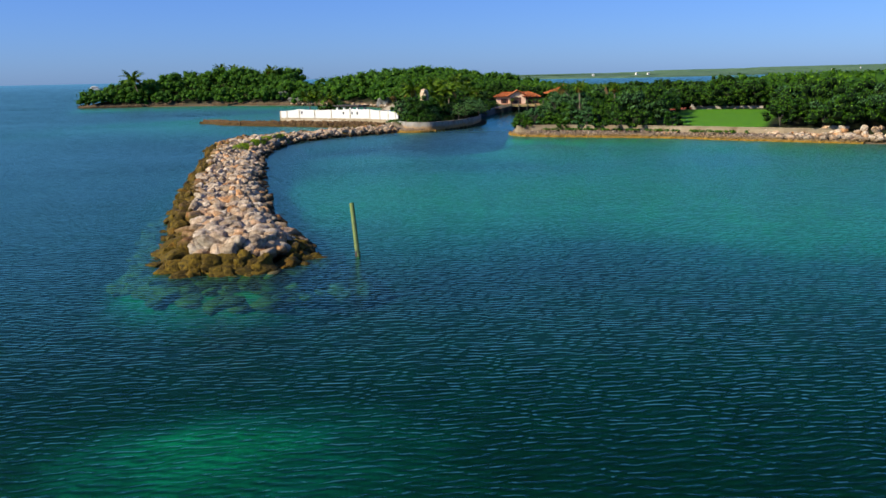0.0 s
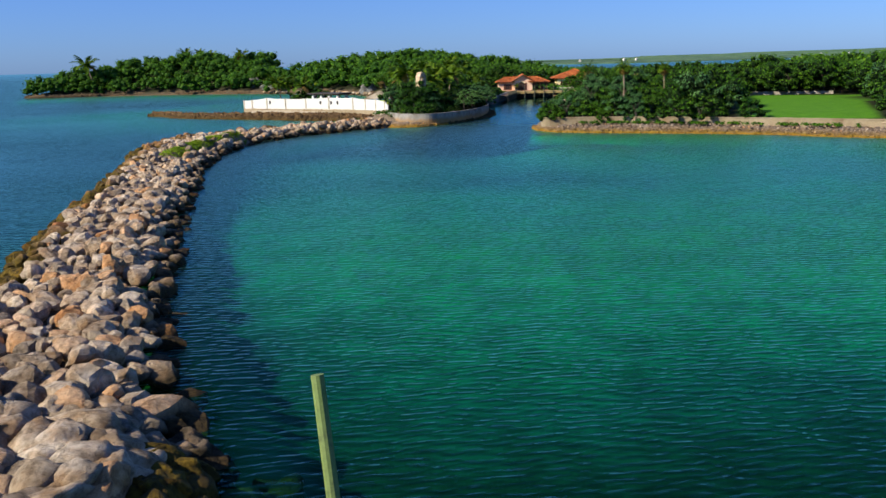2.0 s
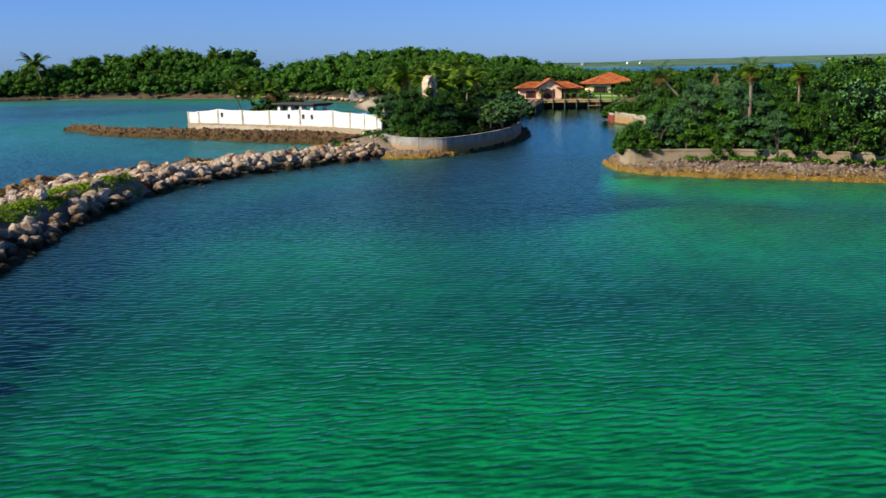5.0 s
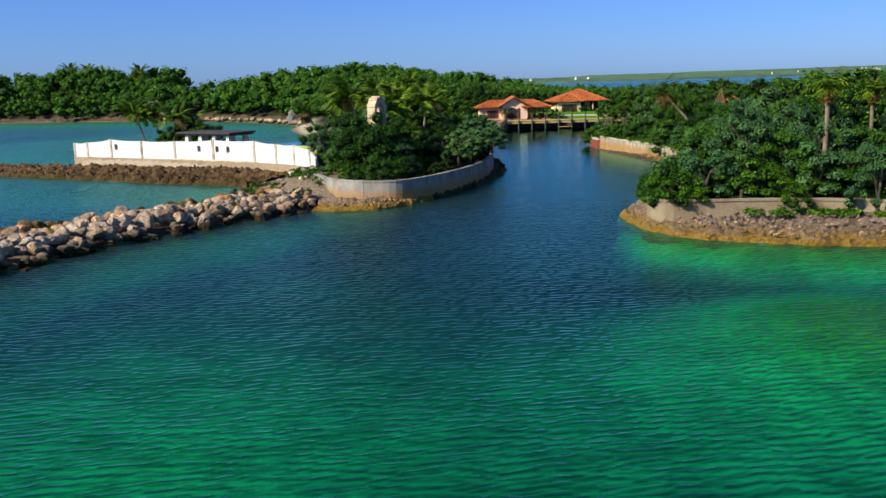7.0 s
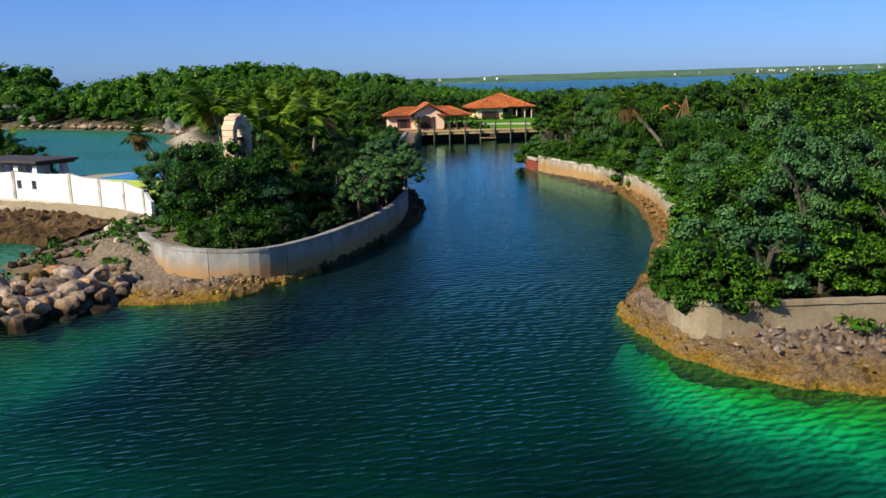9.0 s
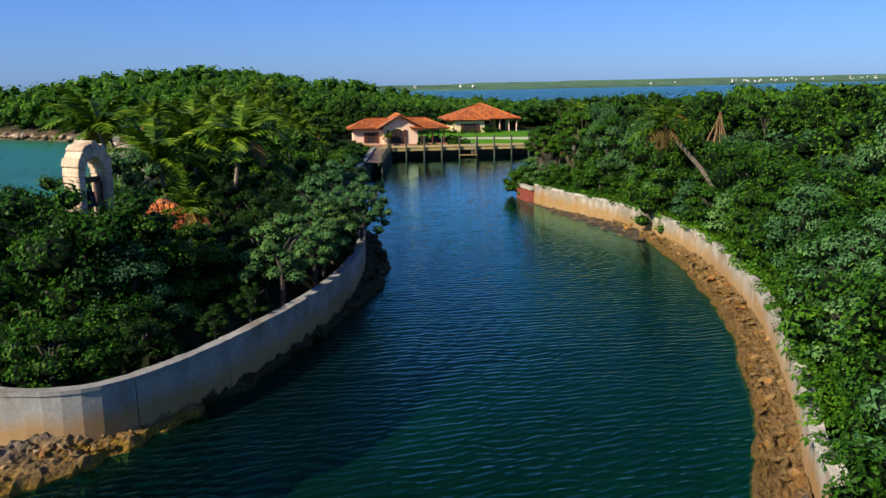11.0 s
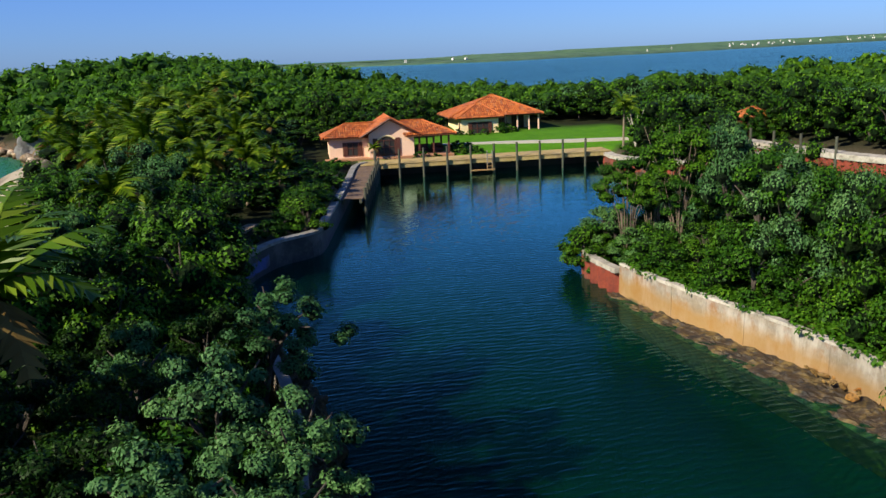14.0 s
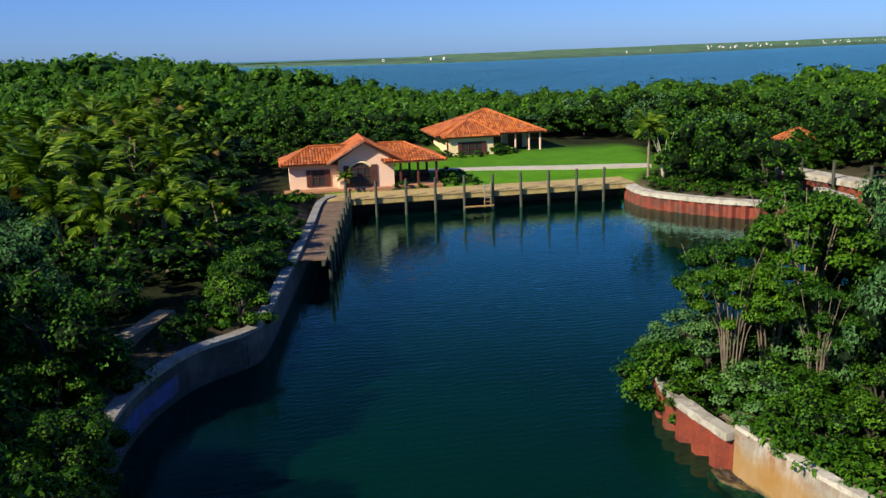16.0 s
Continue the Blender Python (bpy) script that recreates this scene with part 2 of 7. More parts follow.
M_TERRACE = surface("terracotta_paving", (0.35, 0.154, 0.07), (0.42, 0.21, 0.105), 1.0, 8, 0.8, 0.2, 0.01)
M_ROOFBASE = surface("clay_roof_bed", (0.161, 0.0517, 0.0172), (0.207, 0.0747, 0.0287), 1.0, 9, 0.9, 0.2, 0.01)
M_CORAL = surface("carved_coral_stone", (0.448, 0.301, 0.189), (0.518, 0.399, 0.287), 1.5, 10, 0.9, 0.4, 0.02, stain=(0.266, 0.182, 0.112), stain_scale=1.0)
M_DARK = surface("dark_metal", (0.0115, 0.0115, 0.0115), (0.023, 0.023, 0.023), 2.0, 12, 0.5, 0.1, 0.005, metal=0.6)
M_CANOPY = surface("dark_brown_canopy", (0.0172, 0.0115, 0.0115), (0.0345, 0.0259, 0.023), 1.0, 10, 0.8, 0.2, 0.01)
M_PATH = surface("pale_path", (0.35, 0.322, 0.266), (0.42, 0.385, 0.322), 0.9, 8, 0.9, 0.2, 0.02)
M_LAWN_BLADE = leaf_material("lawn_blades", (0.12, 0.19, 0.009), (0.22, 0.30, 0.018), rough=0.7, through=0.2)
M_GLASS = bpy.data.materials.new("window_glass")
M_GLASS.use_nodes = True
_b = M_GLASS.node_tree.nodes["Principled BSDF"]
_b.inputs["Specular IOR Level"].default_value = 0.2
_b.inputs["Base Color"].default_value = (0.03, 0.03, 0.03, 1)
_b.inputs["Roughness"].default_value = 0.08

M_LEAF = leaf_material("dark_green_leaves", (0.0034, 0.0161, 0.0017), (0.0316, 0.1006, 0.0069), (0.0978, 0.1955, 0.0172))
# Darker copy of the green leaves, holding the islet's shade in its colour.
M_LEAF_SHADED = leaf_material("shaded_green_leaves", (0.0016, 0.0072, 0.0008), (0.0136, 0.044, 0.004), (0.048, 0.10, 0.0096), through=0.07)
M_LEAF2 = leaf_material("bright_green_leaves", (0.009, 0.036, 0.003), (0.056, 0.145, 0.008), (0.14, 0.24, 0.02))
M_SILVER = leaf_material("silver_green_leaves", (0.024, 0.080, 0.024), (0.085, 0.185, 0.072), (0.15, 0.26, 0.12), rough=0.55, through=0.2)
M_FROND = leaf_material("palm_fronds", (0.011, 0.038, 0.002), (0.075, 0.135, 0.007), (0.20, 0.24, 0.03), rough=0.4, through=0.15)
M_FAR = leaf_material("far_wood_leaves", (0.0172, 0.0575, 0.0034), (0.0633, 0.1552, 0.0103), (0.115, 0.207, 0.0172), through=0.25)
# Crown fillers are darker than the leaves, to paint shade into the gaps.
M_CORE = core_material("crown_shade", (0.0011, 0.0052, 0.0006), (0.008, 0.0259, 0.0023))
M_CORE_FAR = core_material("far_crown_shade", (0.010, 0.036, 0.003), (0.035, 0.095, 0.008))
M_CORE_SILVER = core_material("silver_crown_shade", (0.0023, 0.008, 0.0023), (0.0172, 0.0403, 0.0126))
M_DRY = leaf_material("dry_frond_leaves", (0.085, 0.050, 0.016), (0.16, 0.105, 0.04), rough=0.7)


def clay_tiles():
    m, nt, b = nodes_of("clay_barrel_tiles")
    geo = nt.nodes.new("ShaderNodeNewGeometry")
    col = ramp(nt, geo.outputs["Random Per Island"], [(0.0, (0.20, 0.040, 0.008)), (0.5, (0.40, 0.095, 0.014)), (0.85, (0.50, 0.15, 0.025)), (1.0, (0.28, 0.11, 0.06))])
    patch = ramp(nt, noise_out(nt, 0.8, 4, 0.6), [(0.3, (0.75, 0.72, 0.7)), (0.7, (1.1, 1.08, 1.05))])
    col = mix(nt, 1.0, col, patch, "MULTIPLY")
    nt.links.new(col, b.inputs["Base Color"])
    b.inputs["Roughness"].default_value = 0.8
    bump_to(nt, b, noise_out(nt, 20, 3), 0.3, 0.01)
    return m


M_TILE = clay_tiles()


def ground_material():
    """Sea bed with the water's light loss painted in by depth, rock at the shore, soil, lawn and beach by painted
    zones.
    """
    m, nt, b = nodes_of("ground")
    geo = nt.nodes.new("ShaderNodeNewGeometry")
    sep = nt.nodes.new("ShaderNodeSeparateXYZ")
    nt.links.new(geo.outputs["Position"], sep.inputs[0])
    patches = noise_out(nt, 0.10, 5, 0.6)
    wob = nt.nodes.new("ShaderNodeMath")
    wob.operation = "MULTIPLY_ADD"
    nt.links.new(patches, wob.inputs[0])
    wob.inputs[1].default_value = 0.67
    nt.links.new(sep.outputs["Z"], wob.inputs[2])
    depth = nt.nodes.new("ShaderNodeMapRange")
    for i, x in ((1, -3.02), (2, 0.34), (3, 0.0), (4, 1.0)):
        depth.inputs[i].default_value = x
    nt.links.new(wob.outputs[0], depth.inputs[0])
    # This ramp paints the light lost with depth onto the bed.
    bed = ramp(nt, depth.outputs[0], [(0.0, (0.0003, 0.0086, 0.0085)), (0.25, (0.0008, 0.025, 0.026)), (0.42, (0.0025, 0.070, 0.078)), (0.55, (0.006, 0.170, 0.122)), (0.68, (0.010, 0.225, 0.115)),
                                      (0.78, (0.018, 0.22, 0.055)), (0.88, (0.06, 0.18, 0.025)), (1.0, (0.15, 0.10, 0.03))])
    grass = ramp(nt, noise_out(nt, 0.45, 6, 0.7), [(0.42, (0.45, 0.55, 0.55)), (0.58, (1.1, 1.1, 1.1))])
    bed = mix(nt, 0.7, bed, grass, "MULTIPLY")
    att = nt.nodes.new("ShaderNodeVertexColor")
    att.layer_name = "zone"
    # Near-black teal mixed in by the zone's alpha, whatever the depth.
    dark_bed = ramp(nt, noise_out(nt, 0.05, 3, 0.6), [(0.3, (0.0004, 0.005, 0.0055)), (0.7, (0.0008, 0.024, 0.021))])
    bed = mix(nt, att.outputs["Alpha"], bed, dark_bed)
    sp = nt.nodes.new("ShaderNodeSeparateColor")
    nt.links.new(att.outputs["Color"], sp.inputs[0])
    fine = noise_out(nt, 6.0, 6, 0.7)
    soil = ramp(nt, noise_out(nt, 0.8, 5, 0.65), [(0.3, (0.0057, 0.0103, 0.0023)), (0.6, (0.0172, 0.0201, 0.0069)), (0.85, (0.0575, 0.046, 0.0287))])
    lawn = ramp(nt, noise_out(nt, 0.5, 6, 0.7), [(0.3, (0.042, 0.13, 0.005)), (0.7, (0.075, 0.20, 0.008))])
    sand = ramp(nt, noise_out(nt, 0.8, 4, 0.6), [(0.3, (0.276, 0.23, 0.161)), (0.7, (0.3335, 0.2875, 0.2127))])
    rock = ramp(nt, fine, [(0.3, (0.0575, 0.0431, 0.0259)), (0.6, (0.184, 0.1437, 0.1035))])
    land = mix(nt, sp.outputs[0], soil, lawn)
    land = mix(nt, sp.outputs[1], land, sand)
    land = mix(nt, sp.outputs[2], land, rock)
    wet = nt.nodes.new("ShaderNodeMapRange")
    for i, x in ((1, -0.15), (2, 0.25), (3, 0.0), (4, 1.0)):
        wet.inputs[i].default_value = x
    nt.links.new(sep.outputs["Z"], wet.inputs[0])
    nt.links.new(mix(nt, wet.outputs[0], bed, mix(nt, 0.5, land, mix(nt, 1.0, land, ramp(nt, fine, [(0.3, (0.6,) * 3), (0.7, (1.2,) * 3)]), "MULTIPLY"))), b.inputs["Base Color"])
    b.inputs["Roughness"].default_value = 0.9
    b.inputs["Specular IOR Level"].default_value = 0.1
    bump_to(nt, b, fine, 0.6, 0.06)
    return m


def water_material():
    m, nt, b = nodes_of("sea_water")
    nt.nodes.remove(b)
    def train(scale, turn, distortion, spread, stretch=0.8):
        """One train of wind ripples with wandering crests."""
        lay = nt.nodes.new("ShaderNodeMapping")
        lay.inputs["Scale"].default_value = (stretch, 1.0, 1.0)
        lay.inputs["Rotation"].default_value = (0, 0, radians(turn))
        nt.links.new(nt.nodes.new("ShaderNodeNewGeometry").outputs["Position"], lay.inputs["Vector"])
        w = add(nt, "TexWave", Scale=scale, Distortion=distortion, Detail=2.0, Detail_Scale=spread, Detail_Roughness=0.55)
        w.bands_direction = "Y"
        nt.links.new(lay.outputs[0], w.inputs["Vector"])
        return w.outputs["Fac"]

    def blend(fac, a, b):
        n = nt.nodes.new("ShaderNodeMix")
        n.inputs[0].default_value = fac
        nt.links.new(a, n.inputs[2])
        nt.links.new(b, n.inputs[3])
        return n.outputs[0]

    chop = noise_out(nt, 4.0, 2, 0.5, (0.45, 1.0, 1.0), turn=8)
    ripples = blend(0.38, blend(0.42, train(0.66, 9, 9.0, 0.8), train(1.05, -15, 9.0, 0.7)), chop)
    swell = noise_out(nt, 0.32, 2, 0.5, (0.45, 1.0, 1.0), turn=-14)
    gusts = noise_out(nt, 0.035, 3, 0.6, (0.6, 1.0, 1.0))
    mul = nt.nodes.new("ShaderNodeMath")
    mul.operation = "MULTIPLY_ADD"
    nt.links.new(swell, mul.inputs[0])
    mul.inputs[1].default_value = 0.7
    nt.links.new(ripples, mul.inputs[2])
    calm = nt.nodes.new("ShaderNodeMapRange")
    for i, x in ((1, 0.3), (2, 0.7), (3, 0.55), (4, 1.0)):
        calm.inputs[i].default_value = x
    nt.links.new(gusts, calm.inputs[0])
    where = nt.nodes.new("ShaderNodeSeparateXYZ")
    nt.links.new(nt.nodes.new("ShaderNodeNewGeometry").outputs["Position"], where.inputs[0])
    inside = None
    for axis_name, lo, hi in (("Y", 165.0, 225.0), ("Y", 330.0, 300.0), ("X", -12.0, -4.0)):
        edge = nt.nodes.new("ShaderNodeMapRange")
        edge.inputs[1].default_value, edge.inputs[2].default_value = lo, hi
        nt.links.new(where.outputs[axis_name], edge.inputs[0])
        if inside is None:
            inside = edge.outputs[0]
            continue
        both = nt.nodes.new("ShaderNodeMath")
        both.operation = "MULTIPLY"
        nt.links.new(inside, both.inputs[0])
        nt.links.new(edge.outputs[0], both.inputs[1])
        inside = both.outputs[0]
    shelter = nt.nodes.new("ShaderNodeMapRange")
    shelter.inputs[3].default_value, shelter.inputs[4].default_value = 1.0, 0.25
    nt.links.new(inside, shelter.inputs[0])
    still = nt.nodes.new("ShaderNodeMath")
    still.operation = "MULTIPLY"
    nt.links.new(calm.outputs[0], still.inputs[0])
    nt.links.new(shelter.outputs[0], still.inputs[1])
    bps = []
    for dist in (0.045, 0.07):
        bp = add(nt, "Bump", Strength=0.8, Distance=dist)
        nt.links.new(mul.outputs[0], bp.inputs["Height"])
        nt.links.new(still.outputs[0], bp.inputs["Strength"])
        bps.append(bp.outputs[0])
    clear = add(nt, "BsdfTransparent", Color=(0.42, 0.96, 0.70, 1))
    body = add(nt, "BsdfDiffuse", Color=(0.0004, 0.0115, 0.0130, 1))
    nt.links.new(bps[0], body.inputs["Normal"])
    gloss = add(nt, "BsdfGlossy", Roughness=0.07)
    ruffle = nt.nodes.new("ShaderNodeMapRange")
    for i, x in ((1, 0.25), (2, 1.0), (3, 0.05), (4, 0.30)):
        ruffle.inputs[i].default_value = x
    nt.links.new(shelter.outputs[0], ruffle.inputs[0])
    nt.links.new(ruffle.outputs[0], gloss.inputs["Roughness"])
    gloss.inputs["Color"].default_value = (0.36, 0.73, 0.66, 1)
    nt.links.new(bps[0], gloss.inputs["Normal"])
    lw = add(nt, "LayerWeight", Blend=0.5)
    nt.links.new(bps[1], lw.inputs["Normal"])
    fr = nt.nodes.new("ShaderNodeMath")
    fr.operation = "POWER"
    slope = nt.nodes.new("ShaderNodeMapRange")
    for i, x in ((1, 0.25), (2, 1.0), (3, 8.8), (4, 8.0)):
        slope.inputs[i].default_value = x
    nt.links.new(shelter.outputs[0], slope.inputs[0])
    nt.links.new(slope.outputs[0], fr.inputs[1])
    nt.links.new(lw.outputs["Facing"], fr.inputs[0])
    sheen = nt.nodes.new("ShaderNodeMapRange")
    for i, x in ((1, 0.25), (2, 1.0), (3, 3.3), (4, 1.3)):
        sheen.inputs[i].default_value = x
    nt.links.new(shelter.outputs[0], sheen.inputs[0])
    fr2 = nt.nodes.new("ShaderNodeMath")
    fr2.operation, fr2.inputs[1].default_value, fr2.inputs[2].default_value = "MULTIPLY_ADD", 0.95, 0.003
    nt.links.new(fr.outputs[0], fr2.inputs[0])
    nt.links.new(sheen.outputs[0], fr2.inputs[1])
    m1, m2 = nt.nodes.new("ShaderNodeMixShader"), nt.nodes.new("ShaderNodeMixShader")
    # Ripple shading is painted: more dark body colour where the ripple height is greater.
    ripple_shade = nt.nodes.new("ShaderNodeMapRange")
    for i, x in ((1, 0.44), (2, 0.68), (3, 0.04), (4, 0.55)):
        ripple_shade.inputs[i].default_value = x
    nt.links.new(ripples, ripple_shade.inputs[0])
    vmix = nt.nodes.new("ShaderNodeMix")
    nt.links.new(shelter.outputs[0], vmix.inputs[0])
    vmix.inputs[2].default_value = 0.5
    nt.links.new(ripple_shade.outputs[0], vmix.inputs[3])
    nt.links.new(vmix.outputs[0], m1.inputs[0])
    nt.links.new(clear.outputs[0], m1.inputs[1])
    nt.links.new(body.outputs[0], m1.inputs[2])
    nt.links.new(fr2.outputs[0], m2.inputs[0])
    nt.links.new(m1.outputs[0], m2.inputs[1])
    nt.links.new(gloss.outputs[0], m2.inputs[2])
    nt.links.new(m2.outputs[0], nt.nodes["Material Output"].inputs["Surface"])
    return m


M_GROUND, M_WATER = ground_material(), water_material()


# ---- mesh helpers ----
def np_mesh(name, verts, faces, material, smooth=False):
    """A mesh from arrays: verts (n, 3) and faces (m, k)."""
    verts, faces = np.asarray(verts, dtype=np.float32), np.asarray(faces, dtype=np.int32)
    me = bpy.data.meshes.new(name)
    k = faces.shape[1]
    me.vertices.add(len(verts))
    me.vertices.foreach_set("co", verts.ravel())
    me.loops.add(faces.size)
    me.loops.foreach_set("vertex_index", faces.ravel())
    me.polygons.add(len(faces))
    me.polygons.foreach_set("loop_start", np.arange(0, faces.size, k, dtype=np.int32))
    me.polygons.foreach_set("use_smooth", np.full(len(faces), smooth))
    me.materials.append(material)
    me.update(calc_edges=True)
    return me


def bm_mesh(name, bm, material, smooth=False):
    me = bpy.data.meshes.new(name)
    bm.normal_update()
    bm.to_mesh(me)
    bm.free()
    me.materials.append(material)
    if smooth:
        me.polygons.foreach_set("use_smooth", np.full(len(me.polygons), True))
    return me


def part(name, data, material, parent, label="", at=None):
    """Links a bmesh or mesh as one object under a thing or part."""
    me = bm_mesh(name, data, material) if isinstance(data, bmesh.types.BMesh) else data
    ob = new(name, me)
    ob.parent = parent
    if at is not None:
        ob.matrix_basis = at
    if label:
        ob["label"] = label
    return ob


def thing(name, label, category, at=None, group="", kind=""):
    ob = new(name)
    ob.empty_display_size = 0.3
    if at is not None:
        ob.matrix_basis = at
    return tagged(ob, label, category, group, kind)


def box(bm, x0, y0, z0, x1, y1, z1, m=None, bevel=0.0):
    r = bmesh.ops.create_cube(bm, size=1)
    for v in r["verts"]:
        v.co = Vector(((x0 + x1) / 2 + v.co.x * (x1 - x0), (y0 + y1) / 2 + v.co.y * (y1 - y0), (z0 + z1) / 2 + v.co.z * (z1 - z0)))
    if bevel:
        es = list({e for v in r["verts"] for e in v.link_edges})
        bmesh.ops.bevel(bm, geom=es, offset=bevel, segments=1, affect="EDGES")
    elif m is not None:
        for v in r["verts"]:
            v.co = m @ v.co
    return bm


def boxed(*a, bevel=0.0):
    return box(bmesh.new(), *a, bevel=bevel)


def rod(bm, a, b, r0, r1, seg=8):
    a, b = Vector(a), Vector(b)
    q = (b - a).to_track_quat("Z", "Y").to_matrix().to_4x4()
    r = bmesh.ops.create_cone(bm, cap_ends=True, segments=seg, radius1=r0, radius2=r1, depth=(b - a).length)
    for v in r["verts"]:
        v.co = q @ v.co + (a + b) / 2
    return bm


def smooth_line(pts, step):
    """Points every step metres along a soft curve through pts."""
    p = np.array([pts[0], *pts, pts[-1]], dtype=float)
    out = []
    for i in range(1, len(p) - 2):
        n = max(2, int(np.linalg.norm(p[i + 1] - p[i]) / step * 1.5) + 2)
        for t in np.linspace(0, 1, n, endpoint=False):
            a, b, c, d = p[i - 1], p[i], p[i + 1], p[i + 2]
            out.append(0.5 * (2 * b + (c - a) * t + (2 * a - 5 * b + 4 * c - d) * t * t + (3 * b - a - 3 * c + d) * t ** 3))
    out.append(p[-2])
    out = np.array(out)
    s = np.r_[0, np.cumsum(np.linalg.norm(np.diff(out, axis=0), axis=1))]
    u = np.linspace(0, s[-1], max(2, int(s[-1] / step)))
    return np.stack([np.interp(u, s, out[:, k]) for k in range(out.shape[1])], 1)


def line_normals(c):
    d = np.gradient(c[:, :2], axis=0)
    d /= np.linalg.norm(d, axis=1)[:, None] + 1e-9
    return np.stack([d[:, 1], -d[:, 0]], 1)   # to the right of the way


def sweep(name, line, profile, material, ragged=0.0, seed=0):
    """A closed cross-section (offset to the right, z) carried along a line, with end caps."""
    n, k = len(line), len(profile)
    nr = line_normals(line)
    v = np.zeros((n, k, 3))
    rng = np.random.default_rng(seed)
    for j, (o, z) in enumerate(profile):
        v[:, j, :2] = line[:, :2] + nr * o
        v[:, j, 2] = z + rng.normal(0, ragged, n)
    i, j = np.meshgrid(np.arange(n - 1), np.arange(k), indexing="ij")
    a, b = i * k + j, i * k + (j + 1) % k
    f = np.stack([a, b, b + k, a + k], -1).reshape(-1, 4)
    me = np_mesh(name, v.reshape(-1, 3), f, material)
    bm = bmesh.new()
    bm.from_mesh(me)
    bm.verts.ensure_lookup_table()
    bm.faces.new([bm.verts[q] for q in range(k)][::-1])
    bm.faces.new([bm.verts[(n - 1) * k + q] for q in range(k)])
    bmesh.ops.recalc_face_normals(bm, faces=bm.faces)
    bm.to_mesh(me)
    bm.free()
    return me


def poly_distance(px, py, poly):
    """Signed distance to a closed outline: positive inside."""
    best = np.full(px.shape, 1e9)
    inside = np.zeros(px.shape, bool)
    n = len(poly)
    for i in range(n):
        (x0, y0), (x1, y1) = poly[i], poly[(i + 1) % n]
        dx, dy = x1 - x0, y1 - y0
        t = np.clip(((px - x0) * dx + (py - y0) * dy) / (dx * dx + dy * dy + 1e-9), 0, 1)
        best = np.minimum(best, (px - x0 - t * dx) ** 2 + (py - y0 - t * dy) ** 2)
        if y0 != y1:
            inside ^= ((y0 > py) != (y1 > py)) & (px < (x1 - x0) * (py - y0) / (y1 - y0) + x0)
    return np.where(inside, 1, -1) * np.sqrt(best)


def line_distance(px, py, line):
    best = np.full(px.shape, 1e9)
    for (x0, y0), (x1, y1) in zip(line[:-1], line[1:]):
        dx, dy = x1 - x0, y1 - y0
        t = np.clip(((px - x0) * dx + (py - y0) * dy) / (dx * dx + dy * dy + 1e-9), 0, 1)
        best = np.minimum(best, (px - x0 - t * dx) ** 2 + (py - y0 - t * dy) ** 2)
    return np.sqrt(best)


def value_noise(x, y, scale, seed=0):
    """Smooth noise in -1..1 over arrays."""
    r = np.random.default_rng(seed)
    g = r.uniform(-1, 1, (64, 64))
    u, v = x * scale + 1000, y * scale + 1000
    i, j = np.floor(u).astype(int), np.floor(v).astype(int)
    a, b = u - i, v - j
    a, b = a * a * (3 - 2 * a), b * b * (3 - 2 * b)
    q = lambda m, n: g[m % 64, n % 64]
    return (q(i, j) * (1 - a) + q(i + 1, j) * a) * (1 - b) + (q(i, j + 1) * (1 - a) + q(i + 1, j + 1) * a) * b


def bell(x, y, cx, cy, rx, ry):
    return np.exp(-((x - cx) / rx) ** 2 - ((y - cy) / ry) ** 2)


# ---- plan ----
CHANNEL_LEFT = [(-4.4, 172.5), (-1.6, 172.7), (0.8, 174.6), (3.3, 177.8), (6.3, 182.0), (9.2, 187.5), (11.2, 192.0), (12.6, 197.5), (13.3, 203.5), (13.3, 209.0), (12.5, 214.5), (11.3, 220.0)]
LEFT_WALL = [(10.7, 224.0), (10.6, 227.3), (11.5, 230.2), (13.1, 232.9), (15.2, 234.5), (16.1, 236.1), (17.7, 243.0), (20.7, 256.5), (22.9, 267.0)]
QUAY = [(24.0, 268.6), (50.2, 266.4)]
RED_WALL = [(50.2, 266.4), (49.7, 261.0), (53.9, 254.3), (59.0, 251.6)]
INLET = [(61.5, 253.0), (63.5, 262.0), (67.0, 265.0), (67.3, 256.0), (68.6, 246.0), (75.0, 240.0), (80.0, 230.0), (74.0, 219.0), (66.0, 213.0), (58.0, 215.0), (50.0, 222.0), (42.0, 227.0), (34.0, 228.5), (30.4, 226.5)]
CHANNEL_RIGHT = [(29.5, 222.5), (30.0, 214.0), (30.6, 207.0), (30.2, 199.0), (28.6, 192.8), (26.6, 186.5), (24.5, 181.0), (22.3, 176.7), (19.7, 172.0), (17.0, 168.0)]
RIGHT_SHORE = [(15.3, 163.8), (15.1, 160.0), (16.6, 156.5), (20.0, 153.6), (25.7, 151.2), (40.0, 144.5), (50.0, 136.5), (64.0, 126.5), (82.0, 116.0), (125.0, 90.0), (240.0, 60.0)]
FAR_COAST = [(700.0, 30.0), (700.0, 420.0), (320.0, 380.0), (160.0, 352.0), (75.0, 345.0), (45.0, 362.0), (20.0, 395.0), (-30.0, 425.0), (-90.0, 440.0), (-148.0, 412.0), (-158.0, 388.0)]
ISLE_SHORE = [(-150.0, 377.0), (-116.0, 379.0), (-89.0, 373.0), (-67.0, 363.0), (-45.0, 348.0), (-30.0, 334.0), (-20.0, 317.0), (-15.5, 300.0), (-17.0, 290.0), (-13.0, 270.0), (-9.5, 252.0), (-9.0, 240.0)]
